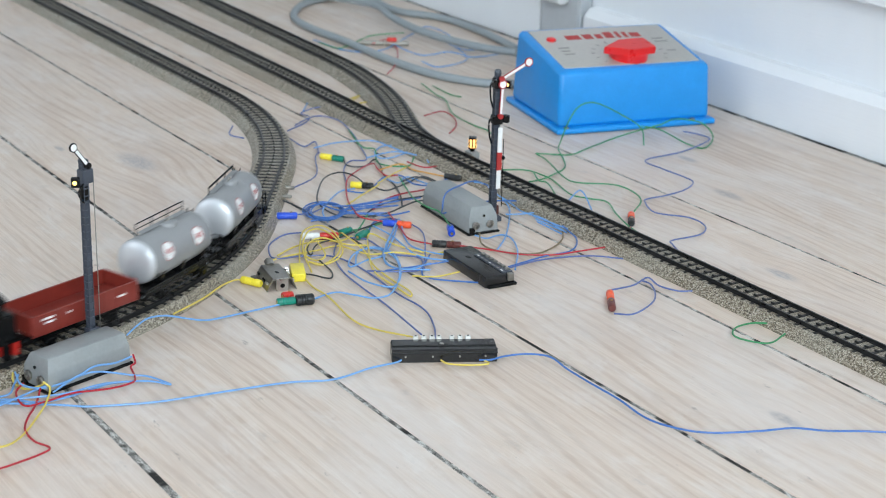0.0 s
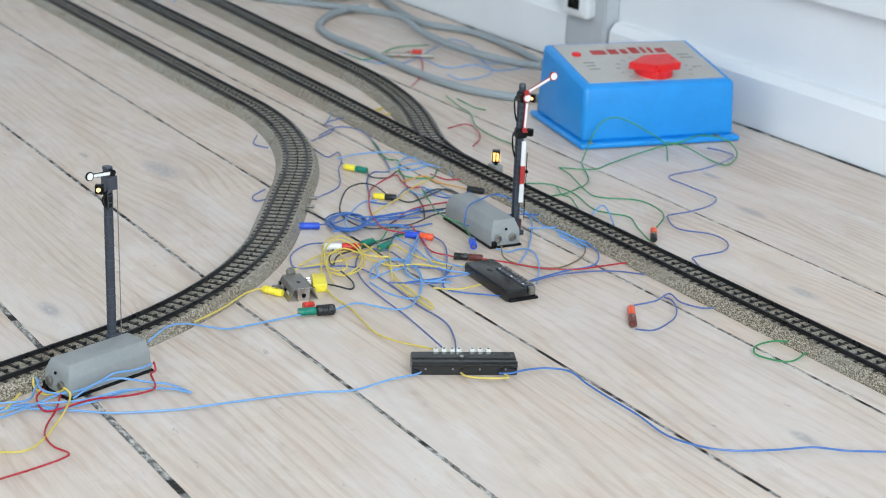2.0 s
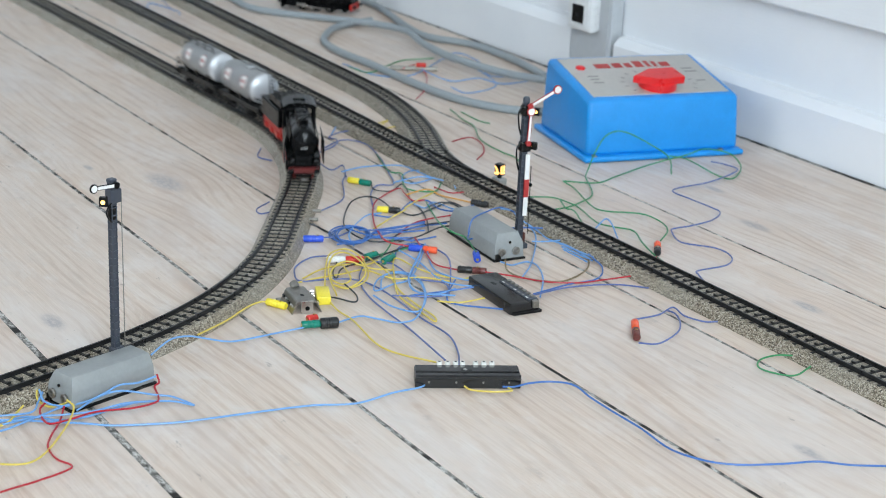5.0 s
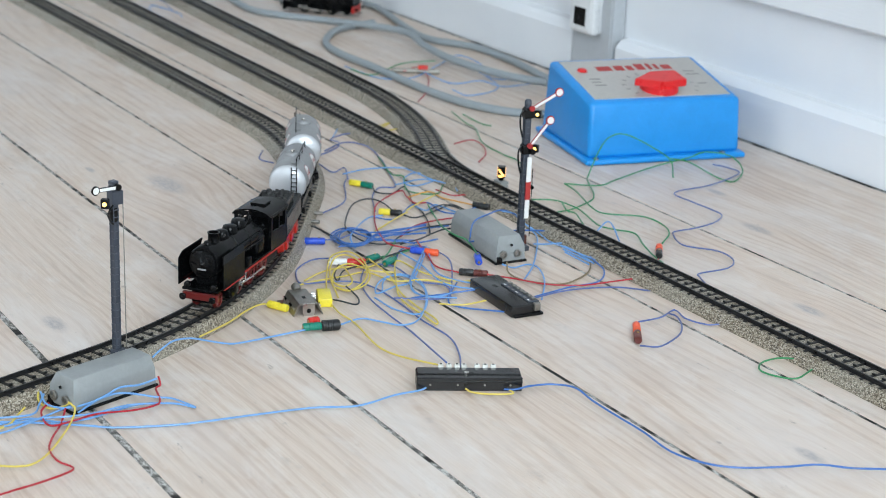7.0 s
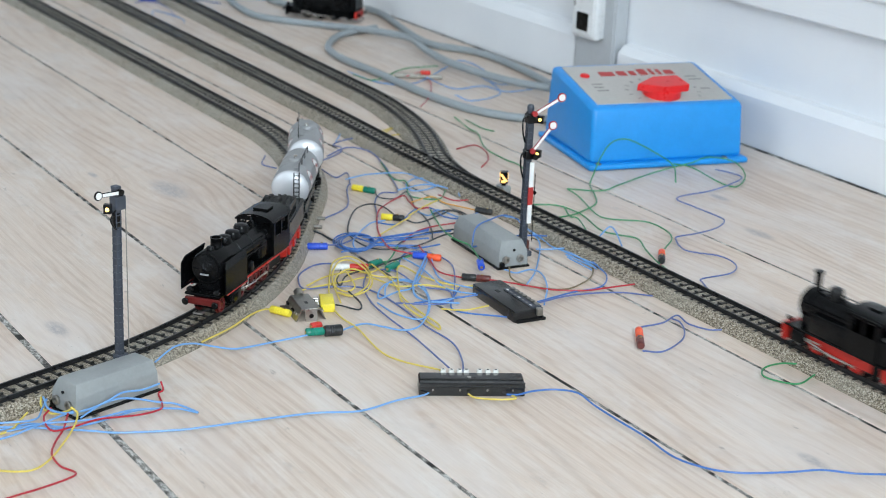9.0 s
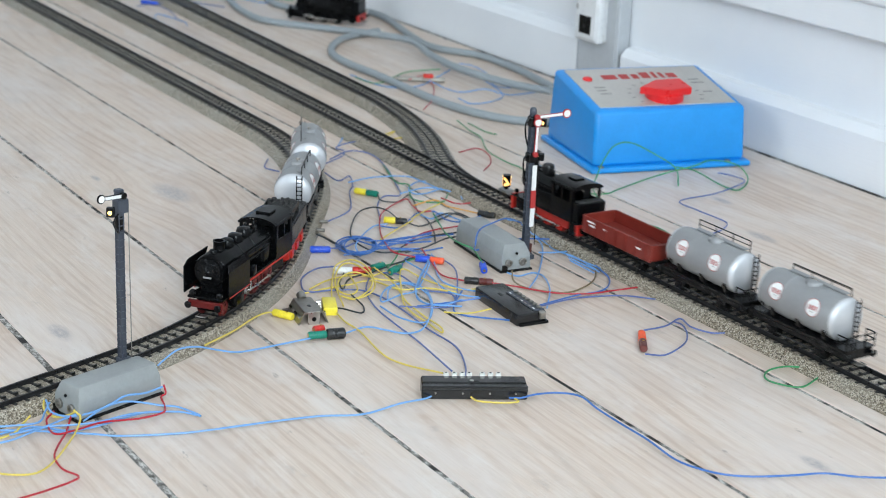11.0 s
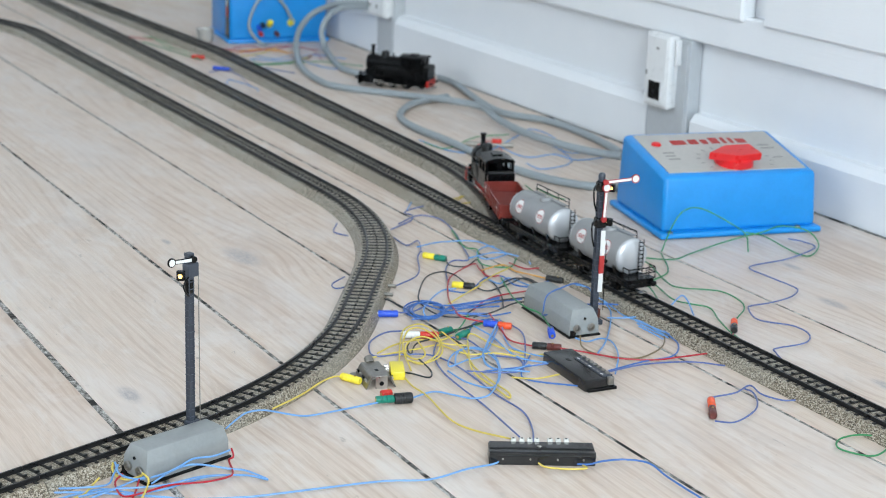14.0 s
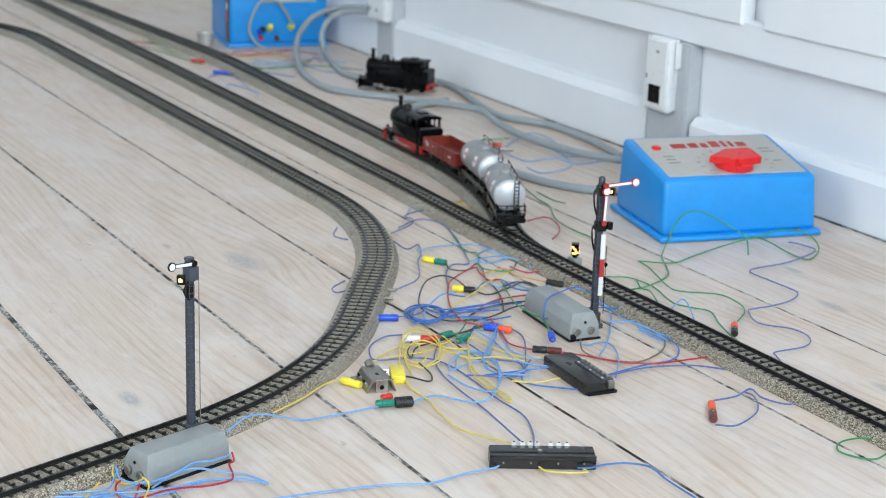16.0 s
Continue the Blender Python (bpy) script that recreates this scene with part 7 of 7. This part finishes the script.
# ---------------------------------------------------------------- what moves
# way along the line of the short train's last wagon centre (left part), and of its chimney past the turnout
A_REST = 0.345
A_KEYS = [(0.0, 3.166), (0.3, 3.236), (0.6, 3.304), (0.9, 3.372), (1.2, 3.440), (1.6, 3.54)]
A_HOME = [(8.6, -0.531), (8.8, -0.479), (9.0, -0.429), (9.2, -0.380), (10.2, -0.190), (11.3, -0.041), (11.5, -0.014), (12.0, 0.053), (12.5, 0.102), (13.0, 0.153), (13.5, 0.205), (14.0, 0.254), (14.5, 0.307), (15.0, 0.371), (15.5, 0.427), (16.0, 0.482)]
B_KEYS = [(0.0, 1.10), (2.6, 2.02), (3.2, 2.27), (3.5, 2.374), (3.8, 2.480), (4.1, 2.597), (4.6, 2.79), (5.2, 3.01), (5.7, 3.17), (6.1, 3.252), (6.3, 3.264), (11.2, 3.264), (11.3, 3.273), (11.4, 3.294), (11.7, 3.354), (12.0, 3.436), (12.3, 3.535), (12.7, 3.645), (13.0, 3.734), (13.3, 3.823), (13.8, 3.98), (14.6, 4.15), (15.2, 4.20), (16.0, 4.20)]


def glide(keys, t):
    """A smooth curve through keys (time, way) that never turns back."""
    ts, ws = [k[0] for k in keys], [k[1] for k in keys]
    i = max(0, min(len(ts) - 2, int(np.searchsorted(ts, t, side="right")) - 1))

    def slope(j):
        a = (ws[j] - ws[j - 1]) / (ts[j] - ts[j - 1]) if j > 0 else None
        b = (ws[j + 1] - ws[j]) / (ts[j + 1] - ts[j]) if j < len(ts) - 1 else None
        if a is None or b is None:
            return b if a is None else a
        return 0.0 if a * b <= 0 else 2 * a * b / (a + b)
    h = ts[i + 1] - ts[i]
    u = (t - ts[i]) / h
    m0, m1 = slope(i) * h, slope(i + 1) * h
    return (2 * u ** 3 - 3 * u * u + 1) * ws[i] + (u ** 3 - 2 * u * u + u) * m0 + (3 * u * u - 2 * u ** 3) * ws[i + 1] + (u ** 3 - u * u) * m1


def ride(s, base):
    """The pose of a vehicle whose middle is s along the line."""
    x0, y0, _ = on_line(s - base / 2)
    x1, y1, _ = on_line(s + base / 2)
    return pose((x0 + x1) / 2, (y0 + y1) / 2, 0, 0, 0, math.degrees(math.atan2(y1 - y0, x1 - x0)))


def swing(arm, home, keys):
    """Keys an arm that turns about its pivot: rows of seconds and degrees."""
    walk(arm, [(t, home @ pose(0, 0, 0, a, 0, 0)) for t, a in keys])


def motions():
    a_keys = A_KEYS + [(t, S_TURNOUT + w - A_REST) for t, w in A_HOME]
    for ob, ahead, base in ((A_LOCO, 0.308, 0.040), (A_LOW, 0.2045, 0.050), (A_TANK1, 0.1040, 0.048), (A_TANK2, 0.0, 0.048)):
        walk(ob, [(k / 10, ride(glide(a_keys, k / 10) + ahead, base)) for k in range(161)])
    for ob, behind, base in ((B_LOCO, 0.052, 0.045), (B_TENDER, 0.151, 0.042), (B_TANK1, 0.248, 0.048), (B_TANK2, 0.354, 0.048)):
        walk(ob, [(k / 10, ride(glide(B_KEYS, k / 10) - behind, base)) for k in range(161)])
    arm, home = L_ARM
    swing(arm, home, [(0.0, 52), (0.1, 50), (0.25, 2), (0.4, 4), (11.0, 4), (11.2, 54), (11.3, 52), (12.5, 52), (12.55, 48), (12.65, 3), (13.0, 4), (16.0, 4)])
    (up, h1), (low, h2) = R_ARMS
    swing(up, h1, [(0.0, 27), (0.1, 27), (10.6, 27), (10.8, 2), (11.0, 3), (16.0, 3)])
    swing(low, h2, [(0.0, 88), (0.1, 88), (5.0, 88), (5.2, 50), (5.4, 50), (10.6, 50), (10.8, 88), (16.0, 88)])
    spot = pose(0, 0, 0.0165, 0, 0, -35)
    walk(LANTERN, [(t, spot @ pose(0, 0, 0, 0, 0, a)) for t, a in ((0.0, 0), (4.9, 0), (5.0, 45), (5.1, 90), (16.0, 90))])


motions()
